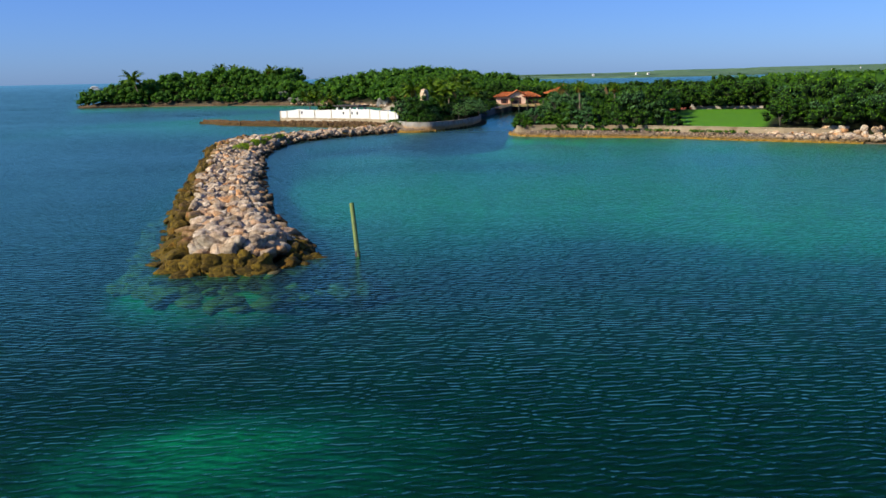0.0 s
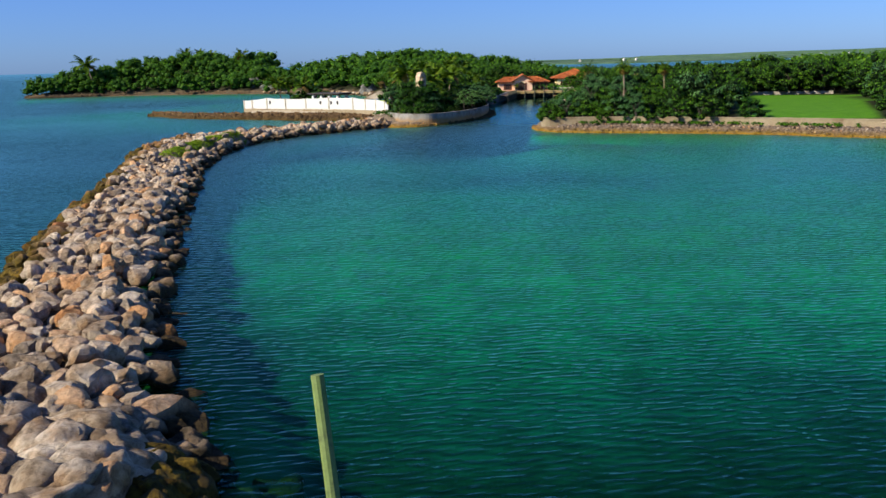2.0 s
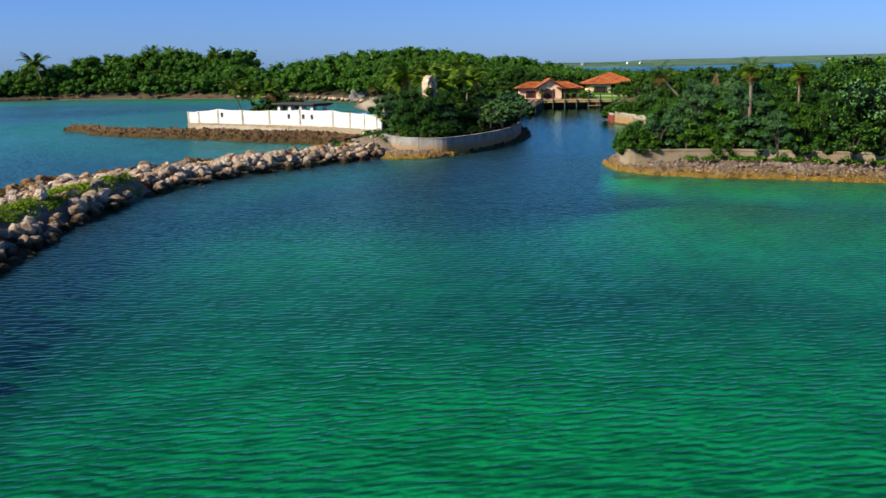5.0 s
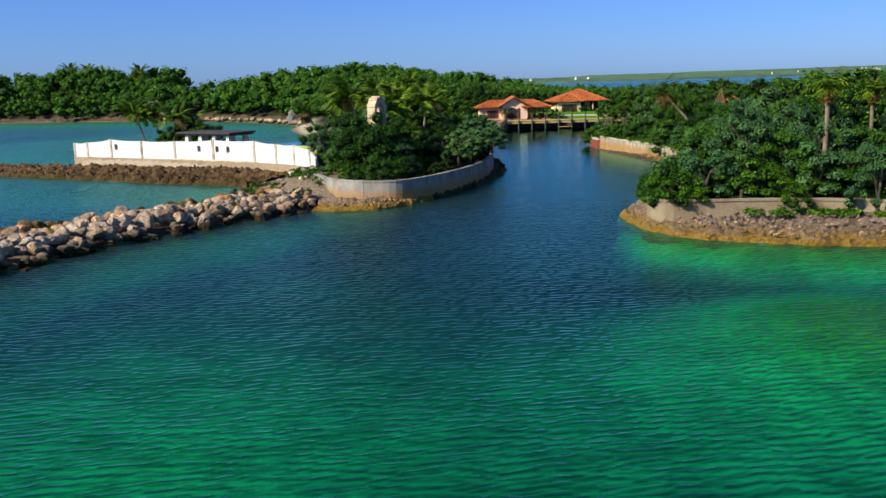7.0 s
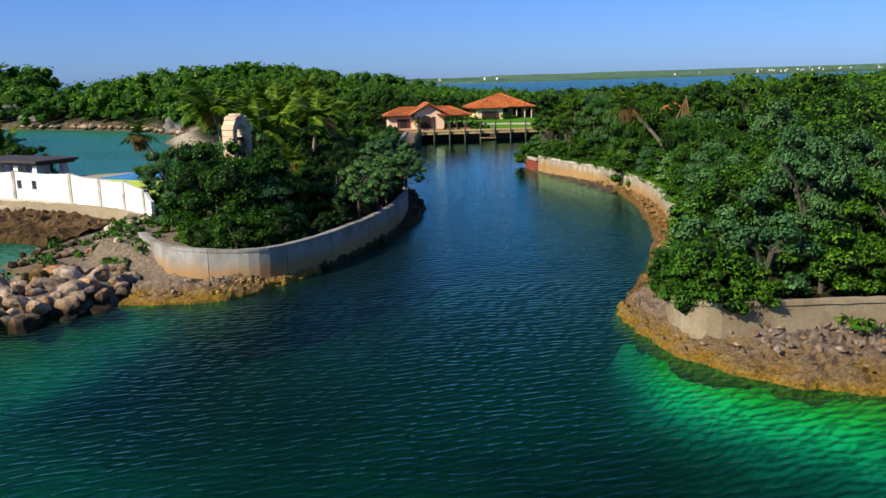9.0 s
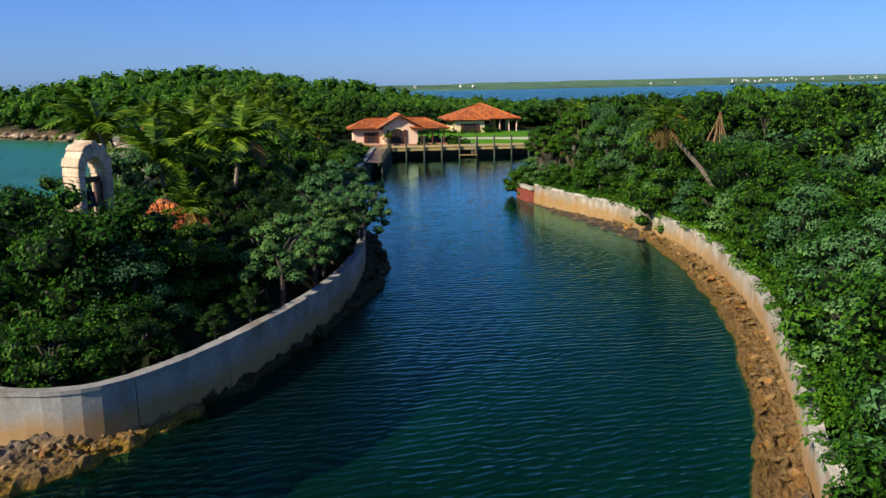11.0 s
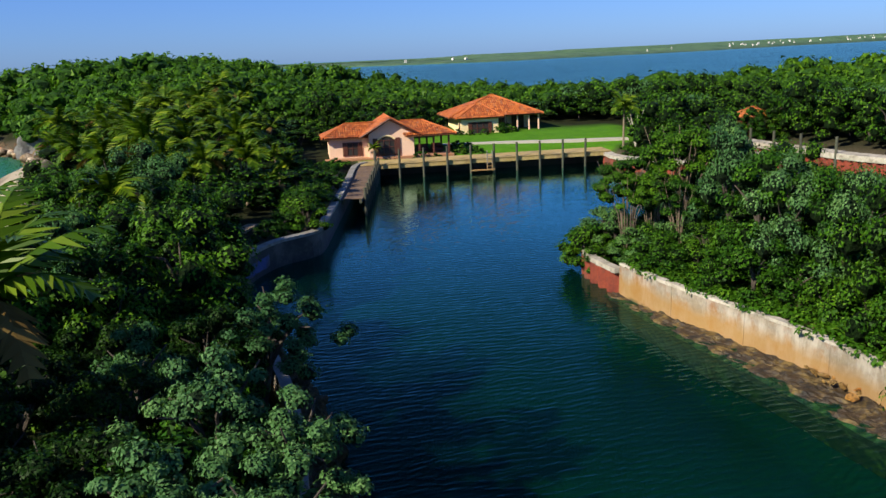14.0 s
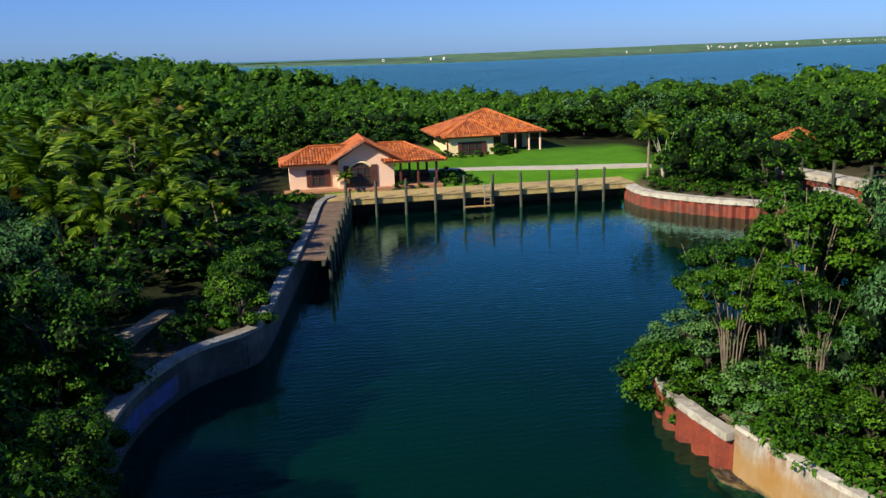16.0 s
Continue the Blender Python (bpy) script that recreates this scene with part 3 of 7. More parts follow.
POOL_SIDE = [(-14.5, 229.0), (-28.0, 226.5), (-38.0, 225.0), (-41.0, 219.0), (-57.0, 222.5), (-50.0, 213.5), (-36.0, 204.5), (-29.0, 200.0), (-22.0, 195.3), (-15.8, 192.0), (-13.5, 190.0), (-15.0, 184.0), (-12.0, 177.5)]
LAND = CHANNEL_LEFT + LEFT_WALL + QUAY + RED_WALL[1:] + INLET + CHANNEL_RIGHT + RIGHT_SHORE + FAR_COAST + ISLE_SHORE + POOL_SIDE
BREAKWATER = [(-11.8, 56.0), (-16.6, 71.0), (-21.4, 92.0), (-26.6, 118.0), (-30.0, 138.0), (-29.2, 150.0), (-23.5, 161.0), (-16.0, 169.0), (-9.0, 175.5)]
WHITE_WALL = [(-37.1, 214.9), (-28.2, 209.3), (-19.5, 203.2), (-12.9, 198.1), (-9.4, 194.4), (-6.9, 190.2)]
LAWN = [(41.0, 149.0), (55.6, 142.3), (77.5, 190.0), (58.0, 198.0)]
QUAY_LAWN = [(24.5, 269.6), (50.8, 267.6), (56.5, 272.0), (62.5, 289.0), (36.0, 291.0), (22.0, 279.0)]
GRASS_BANK = [(-27.4, 126.0), (-27.6, 134.0), (-27.2, 142.0), (-25.4, 150.0)]
BW_LINE = smooth_line(BREAKWATER, 0.5)


def bw_half(y):
    """Half the breakwater's width along its way."""
    return 3.9 + 1.6 * np.exp(-((y - 143) / 11.0) ** 2) - 0.9 * np.clip((y - 160) / 20, 0, 1)


def ground_height(x, y):
    d = poly_distance(x, y, LAND)
    d = d - 1.0 * np.clip((y - 165) / 4, 0, 1) * np.clip((x + 3) / 3, 0, 1) * (y < 272) * (x < 85)
    wob = value_noise(x, y, 0.35, 1) * 0.5 + value_noise(x, y, 0.9, 2) * 0.3
    lump = value_noise(x, y, 0.05, 3)
    hill = 6.4 * bell(x, y, 2, 350, 42, 42) + 7.5 * bell(x, y, -95, 405, 55, 24) + 2.4 * bell(x, y, -50, 392, 40, 26) + 1.5 * bell(x, y, 160, 230, 70, 70) + 2 * bell(x, y, 420, 260, 200, 150)
    wide = np.where((x < 1) & (x > -9) & (y < 182) & (y > 170), 4.6, np.where((x > 14) & (y < 166), np.clip(1.3 + (x - 16.0) * 1.3, 1.3, 5.9), np.where((x < -9) & (y < 240), 7.5, np.where((x < 14) & (y < 222) & (y > 170), 1.9, np.where((x > 16) & (x < 32) & (y < 215) & (y > 160), 1.6, 0.0)))))
    step = np.clip((d - wide + 0.3) / 0.9, 0, 1)
    land = np.where(wide > 0, np.clip(0.02 + 0.10 * d + 0.1 * wob, 0, 0.6) * (1 - step) + 1.5 * step, np.clip(0.05 + 0.42 * (d + wob * np.clip(d, 0, 1)), 0, 1.55))
    under = (x > 22.5) & (x < 50.5) & (y > 262) & (y < 276)
    land = np.where(under, np.clip((d - 1.9) * 3.0, -0.6, 1.5), land)
    land = land + np.clip((d - 4) / 12, 0, 1) * (0.45 + 0.25 * lump) + hill * np.clip((d - 2) / 14, 0, 1)
    quick = np.clip((y - 158) / 8, 0, 1) * np.clip((x + 9) / 5, 0, 1)
    far = 6.4 + 0.7 * lump
    deep = far - 4.5 * bell(x, y, 27, 96, 48, 27) * np.clip((180 - y) / 26, 0, 1) - 1.5 * bell(x, y, -9, 139, 17, 15) - 1.8 * bell(x, y, 18, 139, 11, 9) + 1.1 * bell(x, y, 0, 121, 13, 7) - 2.8 * bell(x, y, 28, 130, 18, 14) - 0.8 * bell(x, y, -3, 86, 13, 15) + 0.7 * bell(x, y, 14, 62, 12, 8) - 1.2 * bell(x, y, 38, 64, 18, 16) - 1.6 * bell(x, y, 60, 112, 26, 26) - 1.2 * bell(x, y, -6, 118, 13, 32) + 0.4 * bell(x, y, 0, 77, 5, 4) - 2.5 * bell(x, y, 17.5, 142, 8, 9) + 0.9 * np.clip((52 - y) / 16, 0, 1)
    deep = deep - 3.9 * bell(x, y, -7.6, 30, 8, 5.5) + 1.6 * bell(x, y, 11.2, 156, 3.6, 4.5) - 0.9 * bell(x, y, -6, 160, 6, 6) - 0.9 * bell(x, y, 30, 70, 14, 12) - 1.1 * bell(x, y, 2, 66, 9, 6) - 4.6 * bell(x, y, -40, 280, 45, 60) - 1.5 * bell(x, y, -26, 262, 24, 36) - 2.2 * bell(x, y, -70, 240, 60, 50) + 0.9 * quick - 1.9 * bell(x, y, 44, 139, 19, 11)  + 1.2 * np.exp(-np.clip(line_distance(x, y, BREAKWATER) - 4, 0, 40) / 4.0) * np.clip((x + 30) / 8, 0, 1)
    deep = np.maximum(deep, 0.7)
    steep = 0.85 + 0.9 * bell(x, y, 22, 151, 11, 8) + 2.4 * bell(x, y, 12, 156.5, 4.0, 5.0) - 0.62 * bell(x, y, 58, 120, 42, 32) - 0.6 * bell(x, y, -45, 290, 60, 80) - 0.5 * bell(x, y, -30, 200, 30, 18) + 2.8 * np.clip((y - 146) / 30, 0, 1) ** 2 * np.clip((x + 14) / 10, 0, 1)
    shelf = 0.15 - steep * np.minimum(d, 0) + 0.08 * wob + 5.0 * quick * np.clip(-d / 0.9, 0, 1)
    sea = 0.42 * np.log(np.exp(-1.3 * np.minimum(shelf, 20)) + np.exp(-1.3 * deep)) / 1.3
    z = np.where(d > 0, land, sea)
    b = line_distance(x, y, BREAKWATER)
    half = bw_half(y)
    west = np.clip((y - 60) / 8, 0, 1) * (x < np.interp(y, BW_LINE[:, 1], BW_LINE[:, 0]))
    ridge = np.minimum(0.95, (half - b) * 0.55) + 0.15 * wob + 0.75 * np.exp(-(line_distance(x, y, GRASS_BANK) / 1.5) ** 2)
    return np.maximum(z, np.where(b < half + 14, np.maximum(np.where(b > half, -0.1 - (0.5 + 0.9 * west) * (b - half) - 0.7 * np.clip(b - half - 4, 0, 40), ridge), -9), -99)), d


# ---- ground and water ----
def axis(fine0, fine1, step, mid0, mid1, mstep):
    a = [np.arange(fine0, fine1, step), np.arange(mid0, fine0, mstep), np.arange(fine1, mid1 + mstep, mstep),
         np.array([-6000.0, -3500, -2000, -1200, -800, -550, -400]), np.array([850.0, 1100, 1400, 2000, 3500, 6000])]
    v = np.unique(np.round(np.concatenate(a), 3))
    return v


gx = axis(-42, 70, 0.85, -190, 300, 6.0)
gy = axis(45, 272, 0.85, -40, 470, 6.0)
GX, GY = np.meshgrid(gx, gy, indexing="ij")
GZ, GD = ground_height(GX, GY)
FAR_LAND = [(-300.0, 2600.0), (250.0, 1480.0), (580.0, 1500.0), (950.0, 1700.0), (1500.0, 2150.0), (2300.0, 2600.0), (3200.0, 3000.0)]

nx, ny = len(gx), len(gy)
ii, jj = np.meshgrid(np.arange(nx - 1), np.arange(ny - 1), indexing="ij")
gq = np.stack([ii * ny + jj, (ii + 1) * ny + jj, (ii + 1) * ny + jj + 1, ii * ny + jj + 1], -1).reshape(-1, 4)
gaps = np.clip(bw_half(GY) + 0.3 - line_distance(GX, GY, BREAKWATER), 0, 1) * np.clip((line_distance(GX, GY, GRASS_BANK) - 1.2) / 0.8, 0, 1) * (GY < 172)
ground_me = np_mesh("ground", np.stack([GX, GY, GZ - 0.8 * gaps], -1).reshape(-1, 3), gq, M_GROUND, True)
lawn_mask = np.clip(np.maximum(poly_distance(GX, GY, LAWN), poly_distance(GX, GY, QUAY_LAWN)) + 0.5, 0, 1)
lawn_mask = np.maximum(lawn_mask, np.clip(1.2 - np.hypot((GX + 3.2) / 6.8, (GY - 213) / 13.0), 0, 1))
grass_bw = np.clip(1.4 - line_distance(GX, GY, GRASS_BANK) / 1.7, 0, 1) * 0.9
sand_mask = np.clip(1 - np.abs(GD - 2) / 4, 0, 1) * np.clip(1 - line_distance(GX, GY, [(-14.0, 300.0), (-13.5, 275.0), (-8.0, 250.0), (-7.0, 240.0)]) / 4.2, 0, 1) * 2
sand_mask = np.maximum(sand_mask, np.clip((-11 - GX) / 2, 0, 1) * np.clip((GY - 200) / 3, 0, 1) * np.clip((232 - GY) / 3, 0, 1) * np.clip((GX + 60) / 3, 0, 1))
rock_mask = np.clip(1 - (GD - 0.5) / 2.2, 0, 1) * np.clip(1 - sand_mask, 0, 1)
rock_mask = np.maximum(rock_mask, np.clip((-2.8 - GX) / 1.0, 0, 1) * np.clip((197 - GY) / 2, 0, 1) * np.clip((GY - 168) / 2, 0, 1) * np.clip(GX + 16, 0, 1))
rock_mask *= 1 - ((GX > -2.5) & (GX < 13) & (GY > 176) & (GY < 226))
bw_mask = np.clip(bw_half(GY) + 1 - line_distance(GX, GY, BREAKWATER), 0, 1)
cols = np.stack([np.clip(np.maximum(lawn_mask, grass_bw), 0, 1), np.clip(sand_mask, 0, 1), np.clip(np.maximum(rock_mask * (1 - lawn_mask), bw_mask * (1 - grass_bw)), 0, 1), np.clip((GY - 158) / 10, 0, 1) * np.clip((GX + 10) / 7, 0, 1) * np.clip(2.2 - np.hypot((GX - 12) / 28, (GY - 225) / 62), 0, 1)], -1)
# Bed darkened in a strip close round the mole.
cols[..., 3] = np.maximum(cols[..., 3], 0.9 * np.clip(1.15 - (line_distance(GX, GY, BREAKWATER) - bw_half(GY)) / 3.5, 0, 1) * (0.75 + 0.25 * value_noise(GX, GY, 0.3, 9)))
open_sea = np.clip((np.interp(GY, BW_LINE[:, 1], BW_LINE[:, 0]) - 5 - GX) / 6, 0, 1) * np.clip((GY - 54) / 12, 0, 1) * np.clip((235 - GY) / 40, 0, 1)
cols[..., 3] = np.maximum(cols[..., 3], 0.55 * open_sea)
layer = ground_me.color_attributes.new("zone", "FLOAT_COLOR", "POINT")
layer.data.foreach_set("color", cols.reshape(-1, 4).astype(np.float32).ravel())
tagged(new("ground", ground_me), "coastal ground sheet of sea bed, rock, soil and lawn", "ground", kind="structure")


def z_at(x, y):
    z, _ = ground_height(np.array([float(x)]), np.array([float(y)]))
    return float(z[0])


bm = bmesh.new()
bmesh.ops.create_grid(bm, x_segments=24, y_segments=24, size=7000)
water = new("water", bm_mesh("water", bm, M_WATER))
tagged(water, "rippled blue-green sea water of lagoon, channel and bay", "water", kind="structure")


# ---- breakwater ----
def boulder_mesh(seed, level=2, material=None):
    r = random.Random(seed)
    bm = bmesh.new()
    bmesh.ops.create_icosphere(bm, subdivisions=level, radius=0.5)
    off = Vector((r.uniform(0, 99), r.uniform(0, 99), r.uniform(0, 99)))
    planes = [(Vector((r.gauss(0, 1), r.gauss(0, 1), r.gauss(0, 1))).normalized(), r.uniform(0.26, 0.40)) for _ in range(9)]
    for v in bm.verts:
        p = v.co.copy()
        for n, d in planes:
            h = p.dot(n) - d
            if h > 0:
                p -= n * h * 0.82
        v.co = p * (1 + 0.22 * noise.noise(p * 2.2 + off)) + 0.075 * noise.noise_vector(p * 6 + off) + 0.03 * noise.noise_vector(p * 15 + off)
        v.co.x *= 1.15
        v.co.z *= 0.85
    return bm_mesh("boulder", bm, material or M_BOULDER, True)


BOULDERS, FINE_BOULDERS = [boulder_mesh(s) for s in range(14)], [boulder_mesh(s, 3) for s in range(14)]
SEA_BOULDERS = [boulder_mesh(s, 3, M_SEAWARD) for s in range(14)]


def joined(meshes, poses, name, material, smooth=False):
    """Many posed copies of some triangle meshes as one mesh."""
    data = []
    for me in meshes:
        v = np.empty(len(me.vertices) * 3, np.float32)
        me.vertices.foreach_get("co", v)
        me.calc_loop_triangles()
        f = np.empty(len(me.loop_triangles) * 3, np.int32)
        me.loop_triangles.foreach_get("vertices", f)
        slot = np.empty(len(me.loop_triangles), np.int32)
        me.loop_triangles.foreach_get("material_index", slot)
        data.append((v.reshape(-1, 3), f.reshape(-1, 3), slot))
    vs, fs, ms, n = [], [], [], 0
    for i, m in poses:
        v, f, slot = data[i]
        a = np.array(m)
        vs.append(v @ a[:3, :3].T + a[:3, 3])
        fs.append(f + n)
        ms.append(slot)
        n += len(v)
    me = np_mesh(name, np.concatenate(vs), np.concatenate(fs), material, smooth)
    for extra in list(meshes[0].materials)[1:]:
        me.materials.append(extra)
    me.polygons.foreach_set("material_index", np.concatenate(ms))
    return me


rng = random.Random(5)
breakwater = thing("breakwater", "long curved breakwater of piled pale limestone boulders in the sea", "breakwater")
near_poses, rest_poses = [], []
bn = line_normals(BW_LINE)
for k in range(0, len(BW_LINE) - 1):
    cx, cy = BW_LINE[k]
    half = float(bw_half(np.array(cy)))
    first = k < 16
    for o in np.arange(-half - 0.6, half + 0.5, 0.62 if not first else 0.8):
        if rng.random() < 0.42:
            continue
        off = o + rng.uniform(-0.35, 0.35)
        x, y = cx + bn[k][0] * off + rng.uniform(-0.3, 0.3), cy + bn[k][1] * off + rng.uniform(-0.3, 0.3)
        if float(line_distance(np.array([x]), np.array([y]), GRASS_BANK)[0]) < 1.7 and rng.random() < 0.92:
            continue
        s = rng.uniform(0.5, 1.2) * (1.0 if abs(off) < half * 0.4 else 1.1)
        if y < 62:
            s *= rng.uniform(0.95, 1.3)
        z = z_at(x, y) + 0.12 * s + rng.uniform(-0.1, 0.15)
        m = pose(x, y, z, rng.uniform(-30, 30), rng.uniform(-30, 30), rng.uniform(0, 360)) @ Matrix.Diagonal((s * rng.uniform(0.85, 1.3), s, s * rng.uniform(0.8, 1.1), 1))
        (near_poses if y < 76 else rest_poses).append((rng.randrange(14), m))
for k in range(70):
    a, q = rng.uniform(0, 2 * math.pi), math.sqrt(rng.random()) * 4.6
    x, y, s = -12.0 + math.cos(a) * q, 58.0 + math.sin(a) * q, rng.uniform(0.9, 1.7)
    near_poses.append((rng.randrange(14), pose(x, y, z_at(x, y) + 0.2 * s, rng.uniform(-30, 30), rng.uniform(-30, 30), rng.uniform(0, 360)) @ Matrix.Diagonal((s * 1.15, s, s * 0.85, 1))))
# rounded end of the mole
for k in range(240):
    a, q = rng.uniform(0, 2 * math.pi), math.sqrt(rng.random()) * 6.2
    x, y = -11.6 + math.cos(a) * q * 0.95, 57.0 + math.sin(a) * q
    if y > 59:
        continue
    s = rng.uniform(0.85, 1.75)
    z = max(z_at(x, y), -1.1) + 0.25
    near_poses.append((rng.randrange(14), pose(x, y, z, rng.uniform(-30, 30), rng.uniform(-30, 30), rng.uniform(0, 360)) @ Matrix.Diagonal((s * 1.15, s, s * 0.9, 1))))
near_poses.sort(key=lambda q: q[1].translation.y)


def seaward(m):
    """True on the side of the mole that faces the open sea."""
    x, y = m.translation.x, m.translation.y
    if y < 58.5 and m.translation.z < 0.65:
        return True
    return x < np.interp(y, BW_LINE[:, 1], BW_LINE[:, 0]) - 1.9 + 1.1 * noise.noise(m.translation * 0.3)


for i, m in near_poses[:290]:
    part("boulder", (SEA_BOULDERS if seaward(m) else FINE_BOULDERS)[i], None, breakwater, at=m)
for name, side, mat, text in (("rubble", False, M_BOULDER, "piled pale limestone boulders further along"), ("seaward_rubble", True, M_SEAWARD, "boulders browned by algae on the seaward side")):
    rest = part(name, joined(BOULDERS, [q for q in near_poses[290:] + rest_poses if seaward(q[1]) == side], name, mat), None, breakwater, text)
    tagged(rest, kind="stuff")
# drowned rocks off the end
drowned = []
for k in range(330):
    a, q = rng.uniform(-3.6, 0.0), 4.4 + 3.7 * rng.random() ** 1.4
    x, y = -11.4 + math.cos(a) * q, 57.6 + math.sin(a) * q
    if k > 250:
        y = rng.uniform(59, 84)
        q = 4.6 + 2.2 * rng.random()
        x = float(np.interp(y, BW_LINE[:, 1], BW_LINE[:, 0])) - q
    s = rng.uniform(0.8, 2.1)
    drowned.append((rng.randrange(14), pose(x, y, min(z_at(x, y) + 0.1, -0.32) - 0.1 * s + rng.uniform(-0.1, 0.1), rng.uniform(-25, 25), rng.uniform(-25, 25), rng.uniform(0, 360)) @ Matrix.Diagonal((s * 1.2, s, s * 0.5, 1))))
tagged(new("drowned_rocks", joined(BOULDERS, drowned, "drowned_rocks", M_DROWNED, True)), "algae-covered rocks lying under the shallow water", "rocks", kind="stuff")

# loose boulders and weeds where the breakwater meets the islet
root = []
for k in range(150):
    x = rng.uniform(-14.5, -3.5)
    y = rng.uniform(172.8, 189.0)
    if x > -7 and y > 176.5 or (x < -11 and y < 176):
        continue
    s = rng.uniform(0.35, 1.25) if y < 177 else rng.uniform(0.25, 0.8)
    root.append((rng.randrange(14), pose(x, y, max(z_at(x, y), 0.0) + 0.15 * s, rng.uniform(-30, 30), rng.uniform(-30, 30), rng.uniform(0, 360)) @ Matrix.Scale(s, 4)))
tagged(new("loose_rocks", joined(BOULDERS, root, "loose_rocks", M_BOULDER)), "loose pale rocks at the root of the breakwater", "rocks", kind="stuff")

# ---- channel marker ----
marker = thing("channel_marker", "leaning green-painted timber pole standing in the water", "pole", pose(-4.0, 55.4, 0))
bm = bmesh.new()
rod(bm, (0.25, -0.35, -3.0), (-0.38, 1.0, 3.35), 0.17, 0.15, 12)
part("pole", bm, M_POLE, marker)
# Added near-black sleeve: paints the dark of the water over the submerged pole.
bm = bmesh.new()
rod(bm, (0.25, -0.35, -3.0), (-0.086, 0.37, 0.3), 0.18, 0.176, 12)
part("waterline_band", bm, M_CANOPY, marker, "dark wet waterline band, with a near-black sleeve for the dark water below")


# ---- sea walls and ledges ----
def ledge(name, label, line, width, z_in, z_lip, material, rough=0.16, seed=0, step=0.22, stray=1.0, undercut=False):
    """A rocky shelf along a shore line (water to the right), from under water up to the foot of a wall."""
    c = smooth_line(line, step)
    nr = line_normals(c)
    n = len(c)
    w = width if callable(width) else (lambda s: width)
    foot = [(-0.95, -1.8), (-0.3, -0.55), (0.04, -0.12)] if undercut else [(0.3, -1.8), (0.16, -0.5), (0.05, z_lip * 0.35)]
    offs = foot + [(-0.12, z_lip)] + [(-(0.12 + (k + 1) / 20), None) for k in range(20)]
    v = np.zeros((n, len(offs), 3))
    off = Vector((seed * 13.7, seed * 5.1, 0))
    for i in range(n):
        wi = w(i / (n - 1))
        for j, (o, z) in enumerate(offs):
            if z is None:
                f = -o - 0.12
                o, z = -(0.12 + f * wi), z_lip + (z_in - z_lip) * f ** 1.5
            p = Vector((c[i][0] + nr[i][0] * o, c[i][1] + nr[i][1] * o, z))
            a = noise.fractal(p * 0.9 + off, 1.0, 2.0, 4)
            b = noise.noise(p * 0.22 + off)
            edge = 1.0 if j < 4 else 0.5
            p.x += nr[i][0] * (a * 0.25 + b * 0.4) * edge * stray
            p.y += nr[i][1] * (a * 0.25 + b * 0.4) * edge * stray
            p.z += a * rough * (0.75 if j > 2 else 0.8) + (rough * (0.7 * abs(noise.noise(p * 2.4 + off)) + 1.3 * abs(noise.noise(p * 6.3 + off)) - 0.3) if j > 2 else 0)
            v[i, j] = p
    k = len(offs)
    i, j = np.meshgrid(np.arange(n - 1), np.arange(k - 1), indexing="ij")
    a = i * k + j
    f = np.stack([a, a + k, a + k + 1, a + 1], -1).reshape(-1, 4)
    return tagged(new(name, np_mesh(name, v.reshape(-1, 3), f, material)), label, "rock ledge", kind="structure")


def panels(parent, name, line, length, profile, material, label="", gap=0.02, ragged=0.0):
    c = smooth_line(line, 0.5)
    per = int(length / 0.5)
    for s in range(0, len(c) - 1, per):
        seg = c[s:s + per + 1].copy()
        if len(seg) < 2:
            continue
        d = seg[-1] - seg[-2]
        seg[-1] -= d / np.linalg.norm(d) * gap
        part(name, sweep(name, seg, profile, material, ragged, s), None, parent, label)


ISLAND_WALL = [(-6.6, 182.5), (-5.7, 179.8), (-4.4, 177.4), (-2.3, 175.8), (0.2, 175.4), (2.5, 177.2), (5.0, 180.7), (7.4, 184.9), (9.2, 189.2), (10.6, 194.0), (11.5, 199.0), (11.9, 203.5), (11.8, 208.5), (11.1, 214.0), (10.2, 219.5), (10.0, 224.0)]
island_wall = thing("sea_wall", "low curved weathered concrete sea wall round the wooded islet", "sea wall", kind="structure")
panels(island_wall, "wall_panel", ISLAND_WALL, 4.0, [(-0.2, 0.2), (0.2, 0.2), (0.17, 1.78), (-0.17, 1.78)], M_CONCRETE, ragged=0.012)
panels(island_wall, "coping", ISLAND_WALL, 8.0, [(-0.21, 1.782), (0.21, 1.782), (0.21, 1.9), (-0.21, 1.9)], M_CONCRETE, "grey rounded coping", ragged=0.008)
ledge("rock_ledge", "orange-brown limestone shelf under the curved sea wall", [(-6.5, 173.2)] + CHANNEL_LEFT[:4], 1.7, 0.7, 0.2, M_LEDGE, 0.2, 1)
# East part takes darker stone: wet rock, plus shade put into the colour.
ledge("rock_ledge", "wet limestone shelf under the sea wall, darkened for its shade", CHANNEL_LEFT[3:], 1.7, 0.7, 0.2, M_DARKLEDGE, 0.2, 1, undercut=True)

RIGHT_WALL = [(29.2, 224.6), (29.55, 219.3), (30.1, 214.0), (31.3, 207.4), (31.4, 200.0), (30.2, 192.5), (28.2, 186.5), (26.0, 181.0), (23.6, 176.2), (21.0, 171.5), (18.4, 167.3), (16.7, 163.5)]
right_wall = thing("sea_wall", "ochre-stained concrete sea wall along the channel", "sea wall", kind="structure")
panels(right_wall, "wall_panel", RIGHT_WALL[1:], 4.5, [(-0.2, -0.6), (0.2, -0.6), (0.16, 1.58), (-0.16, 1.58)], M_STAINED, ragged=0.015)
